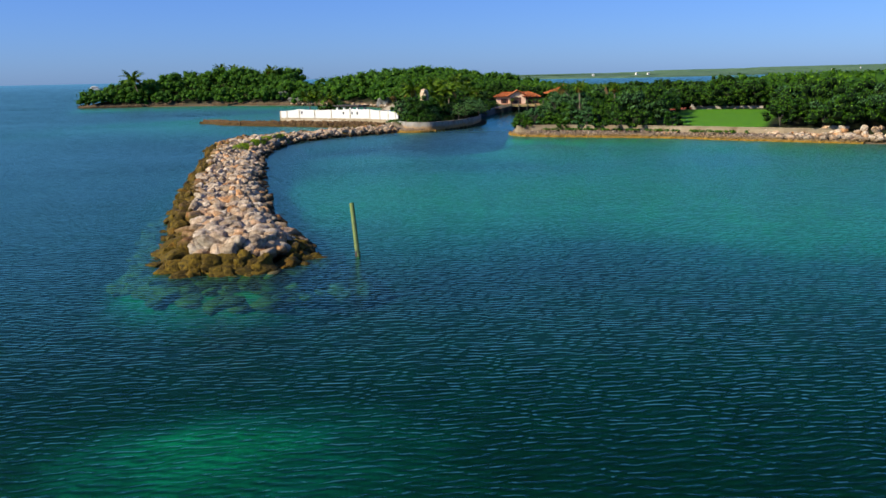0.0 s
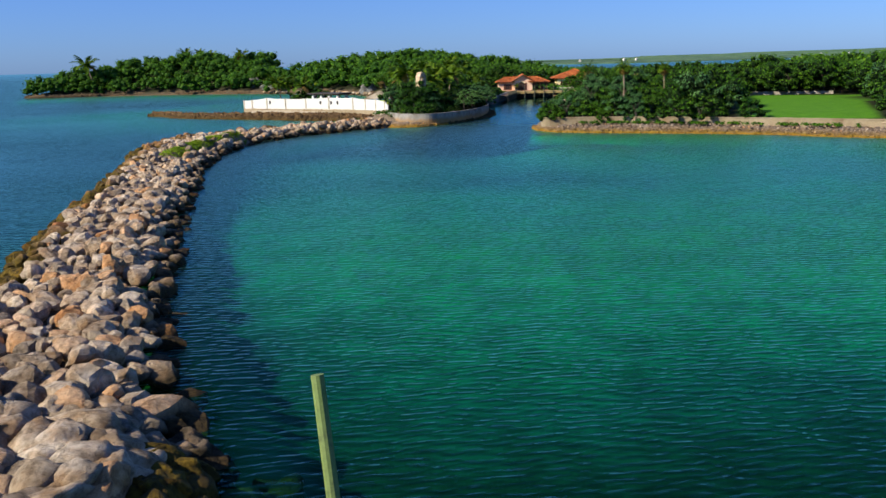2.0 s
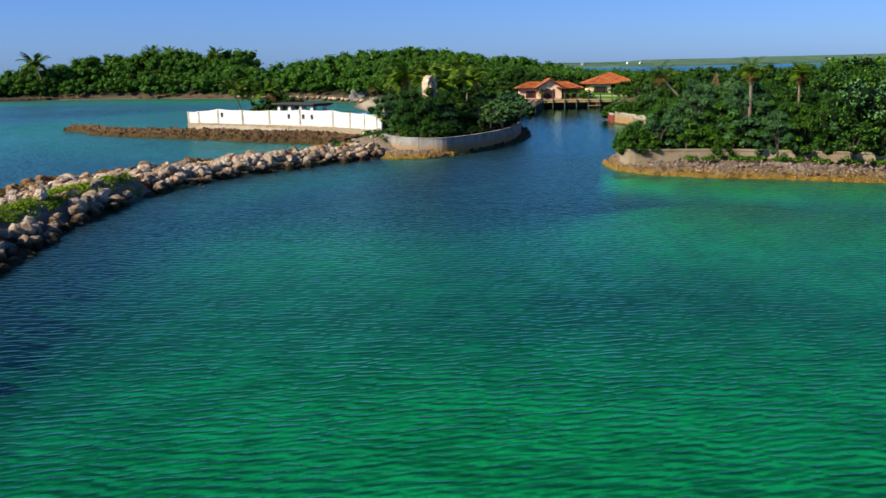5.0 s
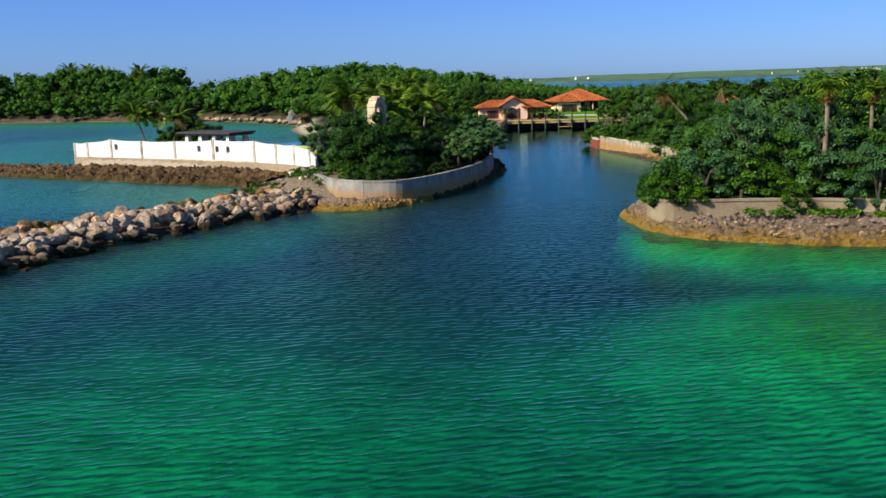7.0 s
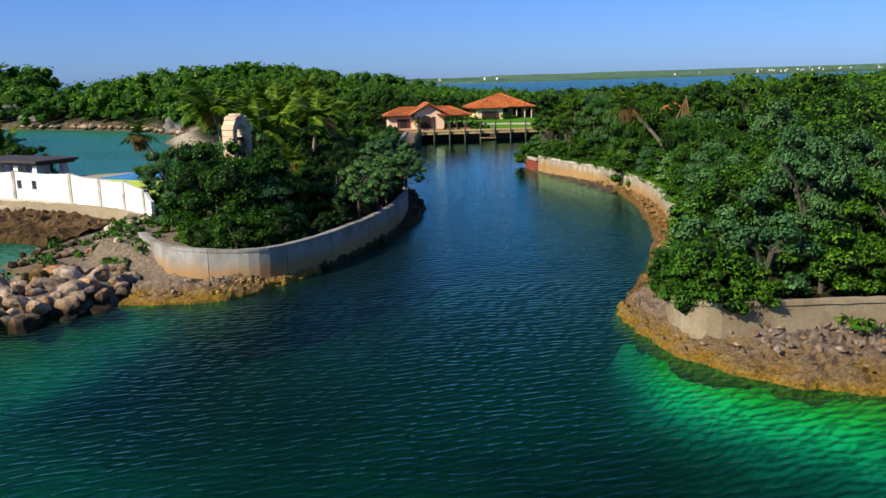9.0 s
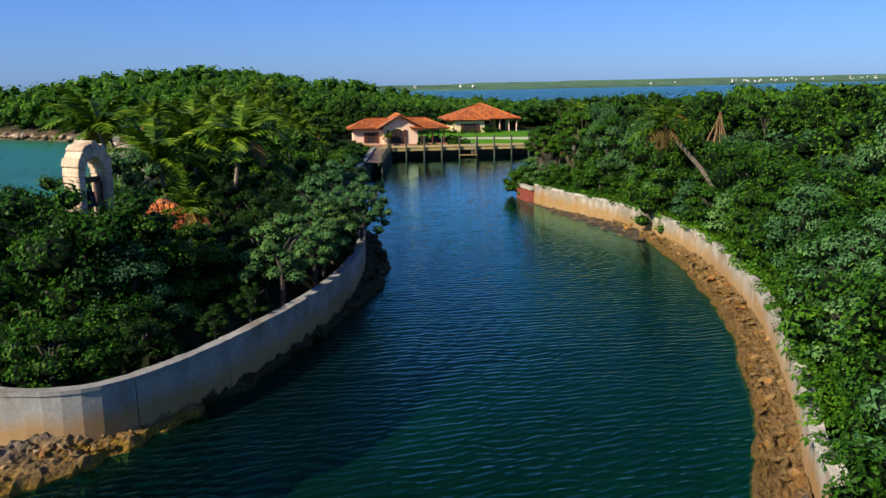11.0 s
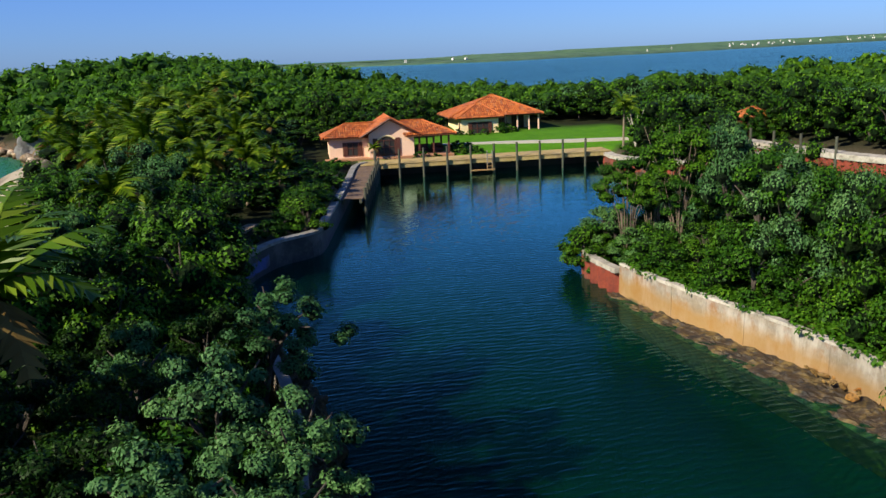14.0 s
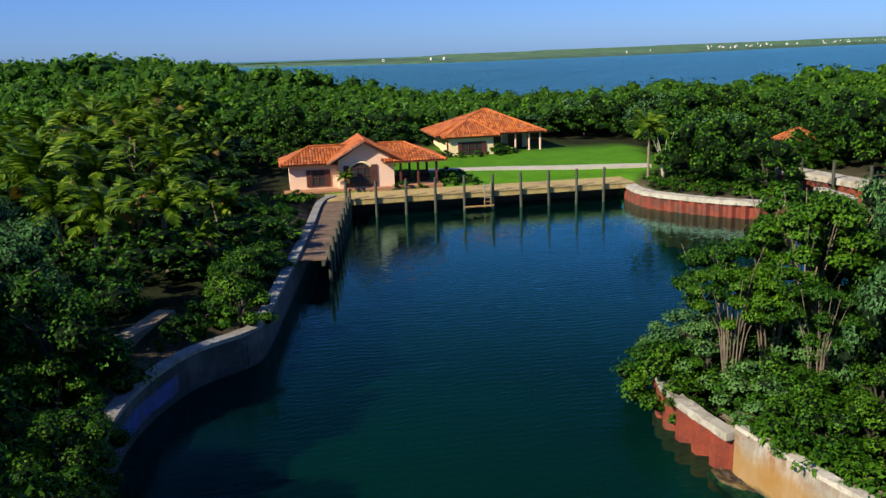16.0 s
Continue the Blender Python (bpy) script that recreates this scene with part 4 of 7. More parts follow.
panels(right_wall, "coping", RIGHT_WALL[1:], 9.0, [(-0.19, 1.582), (0.19, 1.582), (0.18, 1.70), (-0.18, 1.70)], M_CAP, "bleached white coping", ragged=0.018)
ledge("rock_ledge", "orange-brown limestone shelf along the channel wall", [(30.4, 201.5)] + CHANNEL_RIGHT[3:] + [(15.6, 165.5)], lambda s: 0.85 + 0.4 * min(1, s * 2.2), 0.45, 0.22, M_OCHRE, 0.16, 2, stray=0.4, undercut=True)
M_WEED = surface("brown_weed_on_rock", (0.008, 0.006, 0.002), (0.045, 0.026, 0.008), 2.2, 9, 0.6, 0.8, 0.06, stain=(0.13, 0.085, 0.02), stain_scale=1.6)
ledge("rock_ledge", "weed-covered rock shelf awash below the channel wall", [(28.9, 219.8), (28.85, 214.0), (29.5, 207.0), (29.8, 200.5)], 1.9, 0.26, 0.0, M_WEED, 0.14, 6, stray=0.5, undercut=True)

FRONT_WALL = [(16.75, 163.35), (16.2, 161.3), (16.8, 159.9), (19.4, 159.3), (24.7, 158.2), (29.5, 156.2), (41.6, 149.2), (52.5, 141.5), (58.0, 137.5), (63.5, 134.2)]
front_wall = thing("sea_wall", "crumbling ochre-stained concrete retaining wall behind the rock shelf", "sea wall", kind="structure")
panels(front_wall, "wall_panel", FRONT_WALL, 5.5, [(-0.2, 0.3), (0.2, 0.3), (0.17, 1.68), (-0.17, 1.68)], M_PLINTH, ragged=0.02)
panels(front_wall, "coping", FRONT_WALL, 11.0, [(-0.23, 1.682), (0.23, 1.682), (0.23, 1.82), (-0.23, 1.82)], M_PLINTH, "tan coping", ragged=0.012)
ledge("rock_ledge", "broad pitted limestone shelf in front of the retaining wall", [(15.9, 166.2)] + RIGHT_SHORE[:8], lambda s: 1.2 + 4.6 * min(1, max(0, s - 0.04) * 7), 0.95, 0.26, M_LEDGE, 0.27, 3)
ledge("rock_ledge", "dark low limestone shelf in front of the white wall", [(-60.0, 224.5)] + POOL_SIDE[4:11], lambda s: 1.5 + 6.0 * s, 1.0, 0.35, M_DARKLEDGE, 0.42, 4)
ledge("rock_ledge", "low rocky rim of the far wooded shore", [(-160.0, 390.0)] + ISLE_SHORE[:8], 2.0, 1.1, 0.45, M_RIM, 0.7, 5, step=0.9)

# rubble lying on the ledges
PEBBLES = [boulder_mesh(40 + s, 1, M_LEDGE) for s in range(8)]


def rubble(name, label, line, near, far, count, seed, z, material, big=0.45):
    """Loose stones on a shelf, between two distances from its water line."""
    r = random.Random(seed)
    c = smooth_line(line, 0.3)
    nr = line_normals(c)
    poses = []
    for _ in range(count):
        k = r.randrange(len(c))
        o = r.uniform(near, far)
        s = big * r.uniform(0.3, 1.0) ** 1.5 + 0.08
        poses.append((r.randrange(8), pose(c[k][0] - nr[k][0] * o, c[k][1] - nr[k][1] * o, z + 0.10 * o + r.uniform(-0.04, 0.06), r.uniform(-40, 40), r.uniform(-40, 40), r.uniform(0, 360)) @ Matrix.Diagonal((s * 1.2, s, s * 0.7, 1))))
    tagged(new(name, joined(PEBBLES, poses, name, material)), label, "rubble", kind="stuff")


rubble("ledge_rubble", "broken ochre stones on the ledge below the channel wall", CHANNEL_RIGHT[2:], 0.15, 1.7, 320, 1, 0.30, M_OCHRE, 0.36)
rubble("shelf_rubble", "broken pink-grey stones on the limestone shelf", RIGHT_SHORE[1:8], 0.3, 5.2, 480, 2, 0.45, M_LEDGE, 0.32)
rubble("islet_rubble", "broken stones at the foot of the curved wall", CHANNEL_LEFT[:4], 0.1, 1.7, 80, 3, 0.32, M_LEDGE, 0.3)
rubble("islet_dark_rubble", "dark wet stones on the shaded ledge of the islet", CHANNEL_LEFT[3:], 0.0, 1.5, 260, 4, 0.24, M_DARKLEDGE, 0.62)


# ---- quay, docks, sheet piling ----
def sheet_pile(parent, line, z0, z1, depth=0.28, pitch=0.9):
    """Corrugated steel sheeting, pan by pan."""
    c = smooth_line(line, pitch / 4)
    nr = line_normals(c)
    n = len(c)
    for s in range(0, n - 1, 4):
        seg = []
        for i in range(s, min(s + 5, n)):
            ph = (i - s) % 4
            o = depth if ph in (1, 2) else 0.0
            seg.append(c[i] + nr[i] * o)
        seg = np.array(seg)
        if len(seg) < 2:
            continue
        part("sheet_pile", sweep("sheet_pile", seg, [(-0.03, z0), (0.03, z0), (0.03, z1), (-0.03, z1)], M_RUST), None, parent)


tip_piling = thing("sheet_pile_wall", "rust-red steel sheet piling under a pale concrete cap at the spit's end", "sheet piling", kind="structure")
TIP = [(36.5, 227.4), (33.0, 227.0), (30.6, 225.5), (29.5, 223.0), (29.5, 219.4)]
sheet_pile(tip_piling, TIP, -0.8, 1.14, 0.38, 0.95)
part("cap", sweep("cap", smooth_line(TIP, 0.4), [(-0.12, 1.142), (0.36, 1.142), (0.34, 1.40), (-0.12, 1.40)], M_CAP, 0.015, 3), None, tip_piling, "bleached concrete cap")

red_wall = thing("sheet_pile_wall", "curving rust-red steel sheet piling with broad pale concrete cap", "sheet piling", kind="structure")
RED = RED_WALL + [(62.0, 251.8), (63.2, 257.0)]
sheet_pile(red_wall, RED, -3.3, 1.05, 0.25, 1.0)
part("cap", sweep("cap", smooth_line(RED, 0.5), [(-0.6, 1.052), (0.3, 1.052), (0.3, 1.4), (-0.6, 1.44)], M_CAP, 0.01, 3), None, red_wall, "broad pale concrete cap")
inlet_wall = thing("sheet_pile_wall", "rust-red steel sheet piling of the side inlet with pale deck edge", "sheet piling", kind="structure")
INL = [(66.6, 267.0), (66.8, 262.0), (67.0, 256.0), (68.3, 246.0), (74.0, 240.5)]
sheet_pile(inlet_wall, INL, -3.3, 1.1, 0.25, 1.0)
part("cap", sweep("cap", smooth_line(INL, 0.5), [(-1.6, 1.102), (0.4, 1.102), (0.4, 1.65), (-1.6, 1.65)], M_CAP, 0.01, 4), None, inlet_wall, "pale concrete deck edge")

left_wall = thing("sea_wall", "winding pale concrete sea wall leading to the boardwalk", "sea wall", kind="structure")
LW = [(10.0, 224.0)] + [(x - 0.25, y) for x, y in LEFT_WALL[1:]] + [(24.2, 269.8)]
panels(left_wall, "wall_panel", LW, 6.0, [(-0.25, -3.4), (0.25, -3.4), (0.22, 1.5), (-0.25, 1.5)], M_SHADED_WALL, ragged=0.01)
panels(left_wall, "coping", LW, 6.0, [(-0.32, 1.502), (0.26, 1.502), (0.26, 1.68), (-0.32, 1.68)], M_CONCRETE, "grey coping", ragged=0.006)
M_BLUE = surface("faded_blue_paint", (0.02, 0.035, 0.16), (0.05, 0.08, 0.24), 1.6, 9, 0.8, 0.2, 0.01, stain=(0.06, 0.06, 0.06), stain_scale=1.5)
part("paint_patch", sweep("paint_patch", smooth_line(LW, 0.5)[5:17], [(0.20, 0.35), (0.262, 0.35), (0.255, 1.05), (0.20, 1.05)], M_BLUE, 0.03, 9), None, left_wall, "faded blue paint on the wall face")

quay = thing("quay", "yellowed concrete quay deck over dark water in front of the houses", "quay", kind="structure")
qa, qb = np.array([23.3, 268.0]), np.array([50.6, 265.9])
qd = (qb - qa) / np.linalg.norm(qb - qa)
qn = np.array([qd[1], -qd[0]])           # towards the water
q_line = np.array([qa + qd * s for s in np.linspace(0, np.linalg.norm(qb - qa), 40)])
part("edge_beam", sweep("edge_beam", q_line, [(-0.5, 1.08), (0.3, 1.08), (0.3, 1.5), (-0.5, 1.5)], M_QUAY, 0.008, 5), None, quay, "yellowed edge beam")
part("deck", sweep("deck", q_line, [(-3.0, 1.502), (0.36, 1.502), (0.36, 1.57), (-3.0, 1.62)], M_QUAY, 0.004, 6), None, quay, "yellowed deck slab")
# The back wall's near-black colour paints the shade below the deck.
part("back_wall", sweep("back_wall", q_line, [(-2.75, -2.9), (-2.48, -2.9), (-2.48, 1.496), (-2.75, 1.496)], M_CANOPY, 0.0, 7), None, quay, "near-black wall standing in for the shade under the deck")


def timber_pile(top, r=0.125, band=True):
    bm = bmesh.new()
    rod(bm, (0, 0, -3.0), (0, 0, top), r * 1.05, r * 0.95, 10)
    bmesh.ops.bevel(bm, geom=[e for e in bm.edges if min(v.co.z for v in e.verts) > top - 0.01], offset=0.03, segments=1, affect="EDGES")
    return bm_mesh("mooring_post", bm, M_PILE)


pile_me = timber_pile(3.05)
for k in range(10):
    p = qa + qd * (1.6 + 2.53 * k) + qn * 0.5
    tagged(part("mooring_post", pile_me, None, None, at=pose(p[0], p[1], 0, rng.uniform(-1, 1), rng.uniform(-1, 1), rng.uniform(0, 90))), "dark green timber mooring pile at the quay", "mooring pile", "piles along the quay")
ladder = thing("quay_ladder", "grey metal boarding ladder with a crossbar at the quay", "ladder")
p5, p6 = qa + qd * (1.6 + 2.53 * 4) + qn * 0.72, qa + qd * (1.6 + 2.53 * 5) + qn * 0.72
for o in (0.25, 0.8):
    a = p6 - qd * o
    part("rail", rod(bmesh.new(), (*a, 0.2), (*a, 2.4), 0.05, 0.05, 6), M_CONCRETE, ladder)
for k in range(6):
    a, b = p6 - qd * 0.25, p6 - qd * 0.8
    part("rung", rod(bmesh.new(), (*a, 0.4 + 0.33 * k), (*b, 0.4 + 0.33 * k), 0.035, 0.035, 6), M_CONCRETE, ladder)
part("crossbar", rod(bmesh.new(), (*p5, 0.35), (*p6, 0.35), 0.09, 0.09, 8), M_CONCRETE, ladder, "pale horizontal fender bar")

boardwalk = thing("boardwalk", "brown weathered plank boardwalk beside the sea wall", "boardwalk")
ba, bb = np.array([19.5, 247.4]), np.array([24.3, 268.6])
bd = (bb - ba) / np.linalg.norm(bb - ba)
bnrm = np.array([bd[1], -bd[0]])
yaw_b = math.degrees(math.atan2(bd[1], bd[0]))
plank = bm_mesh("plank", boxed(-0.13, -0.95, -0.03, 0.13, 0.95, 0.03, bevel=0.012), M_WOOD)
length_b = np.linalg.norm(bb - ba)
for k in range(int(length_b / 0.28)):
    p = ba + bd * (0.14 + 0.28 * k)
    part("plank", plank, None, boardwalk, at=pose(p[0], p[1], 1.47 + rng.uniform(-0.008, 0.008), 0, 0, yaw_b + rng.uniform(-0.6, 0.6)))
for o in (-0.75, 0.75):
    c = np.array([ba + bnrm * o, bb + bnrm * o])
    part("beam", sweep("beam", c, [(-0.1, 1.1), (0.1, 1.1), (0.1, 1.43), (-0.1, 1.43)], M_PILE), None, boardwalk)
bpile = timber_pile(2.25, 0.13)
for k in range(9):
    p = ba + bd * (0.5 + 2.5 * k) + bnrm * 1.12
    tagged(part("mooring_post", bpile, None, None, at=pose(p[0], p[1], 0, 0, 0, 30 * k)), "dark timber mooring pile beside the boardwalk", "mooring pile", "piles along the boardwalk")
ipile = timber_pile(3.2, 0.15)
for x, y in ((66.0, 263.0), (66.1, 259.0), (66.4, 255.0), (67.0, 250.5)):
    tagged(part("mooring_post", ipile, None, None, at=pose(x, y, 0)), "grey timber mooring pile in the side inlet", "mooring pile", "piles in the inlet")

# ---- white wall, pool pavilion ----
white = thing("white_wall", "long whitewashed garden wall with posts on a bare concrete plinth", "wall", kind="structure")
ww = smooth_line(WHITE_WALL, 0.35)
ws = np.r_[0, np.cumsum(np.linalg.norm(np.diff(ww, axis=0), axis=1))]
STOPS = [0.0, 0.055, 0.155, 0.28, 0.415, 0.565, 0.72, 0.805, 0.885, 0.97, 1.0]
HIGH = [3.25, 3.35, 3.75, 3.6, 3.65, 3.85, 3.85, 3.6, 3.6, 3.3, 2.6]
OPEN = {2: [0.12], 4: [0.60], 5: [0.06, 0.33]}
part("plinth", sweep("plinth", ww, [(-0.35, 0.2), (0.35, 0.2), (0.32, 1.6), (-0.32, 1.6)], M_PLINTH, 0.03, 2), None, white, "bare tan concrete plinth")


def along(s):
    return np.array([np.interp(s * ws[-1], ws, ww[:, k]) for k in (0, 1)])


for k in range(10):
    a, b = along(STOPS[k]), along(STOPS[k + 1])
    d = (b - a) / np.linalg.norm(b - a)
    L = np.linalg.norm(b - a)
    m = Matrix.Translation((a[0], a[1], 0)) @ Matrix.Rotation(math.atan2(d[1], d[0]), 4, "Z")
    holes = OPEN.get(k, [])
    cuts = sorted({0.0, L, *[h * L for h in holes], *[h * L + 0.5 for h in holes]})
    xs = sorted({*cuts, *np.linspace(0, L, 9)})
    bm = bmesh.new()
    top = lambda x: HIGH[k] + (HIGH[k + 1] - HIGH[k]) * x / L - 0.09 * math.sin(math.pi * x / L)
    for x0, x1 in zip(xs[:-1], xs[1:]):
        if x1 - x0 < 0.01:
            continue
        opening = any(h * L - 0.01 < (x0 + x1) / 2 < h * L + 0.51 for h in holes)
        for z0, z1 in (((1.6, 2.55), (3.2, None)) if opening else ((1.6, None),)):
            g = [bm.verts.new(m @ Vector((x, y, z))) for x, y, z in ((x0, -0.11, z0), (x1, -0.11, z0), (x1, 0.11, z0), (x0, 0.11, z0),
                 (x0, -0.11, z1 or top(x0)), (x1, -0.11, z1 or top(x1)), (x1, 0.11, z1 or top(x1)), (x0, 0.11, z1 or top(x0)))]
            for f in ((3, 2, 1, 0), (4, 5, 6, 7), (0, 1, 5, 4), (1, 2, 6, 5), (2, 3, 7, 6), (3, 0, 4, 7)):
                bm.faces.new([g[q] for q in f])
    part("wall_panel", bm, M_WHITE, white)
    part("post", boxed(-0.17, -0.17, 1.6, 0.17, 0.17, HIGH[k] + 0.04, bevel=0.03), M_CAP, white, "bare concrete post", at=m)
    # Added near-black panels paint the dark inside the open window holes.
    for h in holes:
        part("shutter", boxed(h * L + 0.02, 0.02, 2.57, h * L + 0.48, 0.08, 3.18, bevel=0.01), M_CANOPY, white, "near-black panel standing in for the dark of a small window hole", at=m)

pav = thing("pool_pavilion", "open pool pavilion with dark flat roof on flared white pillars", "pavilion")
pa, pb = along(0.44), along(0.70)
pdir = (pb - pa) / np.linalg.norm(pb - pa)
pm = Matrix.Translation((pa[0], pa[1], 0)) @ Matrix.Rotation(math.atan2(pdir[1], pdir[0]), 4, "Z")
for k in range(4):
    for yy in (0.9, 3.4):
        bm = bmesh.new()
        r = bmesh.ops.create_cone(bm, cap_ends=True, segments=4, radius1=0.62, radius2=0.3, depth=2.88)
        bmesh.ops.rotate(bm, verts=bm.verts, cent=(0, 0, 0), matrix=Matrix.Rotation(radians(45), 3, "Z"))
        part("pillar", bm, M_WHITE, pav, "flared whitewashed pillar", at=pm @ pose(0.2 + 2.1 * k, yy, 2.9))
part("roof", boxed(-0.8, 0.1, 4.46, 7.4, 4.2, 4.66, bevel=0.05), M_CANOPY, pav, "dark brown flat roof", at=pm)
part("fascia", boxed(-0.6, 0.4, 4.28, 7.2, 4.0, 4.456, bevel=0.03), M_DARKWOOD, pav, "dark fascia board", at=pm)
part("floor", boxed(-1.5, -0.2, 1.0, 20.0, 11.5, 1.75, bevel=0.03), M_PATH, pav, "pale paved floor", at=pm)
M_POOL = surface("pool_tiles", (0.0115, 0.161, 0.3162), (0.023, 0.23, 0.3795), 1.5, 12, 0.15, 0.1, 0.01)
M_YELLOW = surface("yellow_green_canvas", (0.2587, 0.3162, 0.0287), (0.299, 0.3565, 0.046), 1.5, 12, 0.8, 0.1, 0.01)
pool = thing("swimming_pool", "small raised blue pool with a lime-green rim behind the wall", "pool")
part("basin", boxed(11.5, 1.4, 1.755, 18.2, 6.4, 3.3, bevel=0.05), M_YELLOW, pool, "lime green rim", at=pm)
part("pool_water", boxed(11.8, 1.7, 3.2, 17.9, 6.1, 3.33), M_POOL, pool, "blue pool water", at=pm)

# ---- bell arch ----
bell_arch = thing("bell_arch", "peach coral-stone bell arch with stepped rounded top", "bell arch", Matrix.Translation((-1.0, 185.8, 0)) @ Matrix.Rotation(math.atan2(0.75, 0.66), 4, "Z"))
AW, AT, AZ, SPRING = 0.82, 0.46, 8.3, 7.0      # half width, half thickness, top, spring of the curve


def arch_piece(outer, inner, half, steps):
    """One upright ring segment between two outlines, with thickness."""
    bm = bmesh.new()
    rows = []
    for (ox, oz), (ix, iz) in zip(outer, inner):
        rows.append([bm.verts.new((ox, -half, oz)), bm.verts.new((ix, -half, iz)), bm.verts.new((ix, half, iz)), bm.verts.new((ox, half, oz))])
    for a, b in zip(rows[:-1], rows[1:]):
        for q in range(4):
            bm.faces.new((a[q], a[(q + 1) % 4], b[(q + 1) % 4], b[q]))
    bm.faces.new(rows[0][::-1])
    bm.faces.new(rows[-1])
    bmesh.ops.recalc_face_normals(bm, faces=bm.faces)
    bmesh.ops.bevel(bm, geom=[e for e in bm.edges if e.calc_face_angle(0) > 0.6], offset=0.025, segments=1, affect="EDGES")
    return bm


part("base", boxed(-AW, -AT, 1.4, AW, AT, 5.2, bevel=0.04), M_CORAL, bell_arch)
part("sill", boxed(-0.5, -AT - 0.05, 5.2, 0.5, AT + 0.05, 5.33, bevel=0.02), M_DARKWOOD, bell_arch, "dark timber sill")
for sx in (-1, 1):
    part("pier", boxed(min(sx * AW, sx * 0.48), -AT, 5.204, max(sx * AW, sx * 0.48), AT, SPRING, bevel=0.04), M_CORAL, bell_arch)
VOUSS = 11
for k in range(VOUSS):
    a0, a1 = math.pi * k / VOUSS, math.pi * (k + 1) / VOUSS
    ro = 1.0 + (0.05 if k % 2 else 0.0)
    aa = np.linspace(a0 + 0.008, a1 - 0.008, 3)
    outer = [(math.cos(a) * AW * ro, SPRING + math.sin(a) * (AZ - SPRING) * ro) for a in aa]
    inner = [(math.cos(a) * 0.48, SPRING + math.sin(a) * 0.72) for a in aa]
    part("voussoir", arch_piece(outer, inner, AT + (0.03 if k % 2 else 0), 3), M_CORAL, bell_arch)
part("beam", boxed(-0.49, -0.12, 6.72, 0.49, 0.12, 6.92, bevel=0.02), M_DARKWOOD, bell_arch, "dark timber beam")
for sx in (-0.42, 0.42):
    part("jamb", boxed(sx - 0.06, -0.2, 5.33, sx + 0.06, 0.2, 6.72, bevel=0.01), M_DARKWOOD, bell_arch, "dark timber jamb")
bm = bmesh.new()
for (r0, z0), (r1, z1) in zip([(0.30, 5.78), (0.22, 5.95), (0.17, 6.3), (0.06, 6.48)], [(0.22, 5.95), (0.17, 6.3), (0.06, 6.48), (0.03, 6.72)]):
    rod(bm, (0, 0, z0), (0, 0, z1), r0, r1, 14)
part("bell", bm, M_DARK, bell_arch, "dark bronze bell")


# ---- plants ----
def leaf_cloud(r, centres, radii, counts, size, flat=0.25, tri=False):
    """Many small folded leaves on the shells of leaf clumps: four corners each."""
    P, N, S = [], [], []
    for c, rad, n in zip(centres, radii, counts):
        d = r.normal(size=(n, 3))
        d[:, 2] = np.abs(d[:, 2]) * 0.9 - 0.25 * (r.random(n) < 0.3)
        d /= np.linalg.norm(d, axis=1)[:, None]
        q = rad * r.uniform(0.62, 1.12, n) * (1 + 0.18 * np.sin(d[:, 0] * 5 + c[0] * 7) * np.cos(d[:, 1] * 4 + c[1] * 5))
        P.append(np.asarray(c) + d * q[:, None] * np.array([1, 1, 0.85]))
        m = d + r.normal(0, 0.32, (n, 3)) + np.array([0, 0, flat])
        N.append(m / np.linalg.norm(m, axis=1)[:, None])
        S.append(size * r.uniform(0.65, 1.35, n))
    P, N, S = np.concatenate(P), np.concatenate(N), np.concatenate(S)
    t = np.cross(N, r.normal(size=N.shape))
    t /= np.linalg.norm(t, axis=1)[:, None]
    b = np.cross(N, t)
    s = S[:, None]
    if tri:
        v = np.stack([P - t * s * 0.55, P + t * s * 0.4 + b * s * 0.36 + N * s * 0.1, P + t * s * 0.4 - b * s * 0.36], 1).reshape(-1, 3)
        return v, np.arange(len(v), dtype=np.int32).reshape(-1, 3)
    v = np.stack([P - t * s * 0.5, P + b * s * 0.27 + N * s * 0.05, P + t * s * 0.5, P - b * s * 0.27 + N * s * 0.05], 1).reshape(-1, 3)
    return v, np.arange(len(v), dtype=np.int32).reshape(-1, 4)


def dome(r, n, R, z0, z1, rad, ragged=0.0):
    """Clump centres over a lumpy dome."""
    c, k = [], []
    for i in range(n):
        u = (i + 0.5) / n
        a = i * 2.39996 + r.uniform(-0.4, 0.4)
        h = 1 - u
        q = R * math.sqrt(max(0.02, 1 - h * h * 0.92)) * r.uniform(0.72, 1.1)
        q *= 1 - ragged * r.random()
        h *= 1 - 0.6 * ragged * r.random()
        c.append((math.cos(a) * q, math.sin(a) * q, z0 + (z1 - z0) * h * r.uniform(0.82, 1.1)))
        k.append(rad * r.uniform(0.75, 1.25) * (1 - 0.35 * ragged * r.random()))
    return c, k


def trunk_mesh(r, R, z1, limbs=5):
    bm = bmesh.new()
    rod(bm, (0, 0, -0.4), (0.1, 0.05, z1 * 0.42), 0.13, 0.09, 7)
    for k in range(limbs):
        a = k * 2.4 + r.uniform(-0.4, 0.4)
        q = R * r.uniform(0.35, 0.6)
        mid = Vector((math.cos(a) * q * 0.45, math.sin(a) * q * 0.45, z1 * 0.55))
        rod(bm, (0.05, 0.03, z1 * r.uniform(0.12, 0.36)), mid, 0.075, 0.05, 5)
        rod(bm, mid, (math.cos(a) * q, math.sin(a) * q, z1 * r.uniform(0.55, 0.72)), 0.05, 0.018, 5)
    return bm_mesh("trunk", bm, M_BARK)


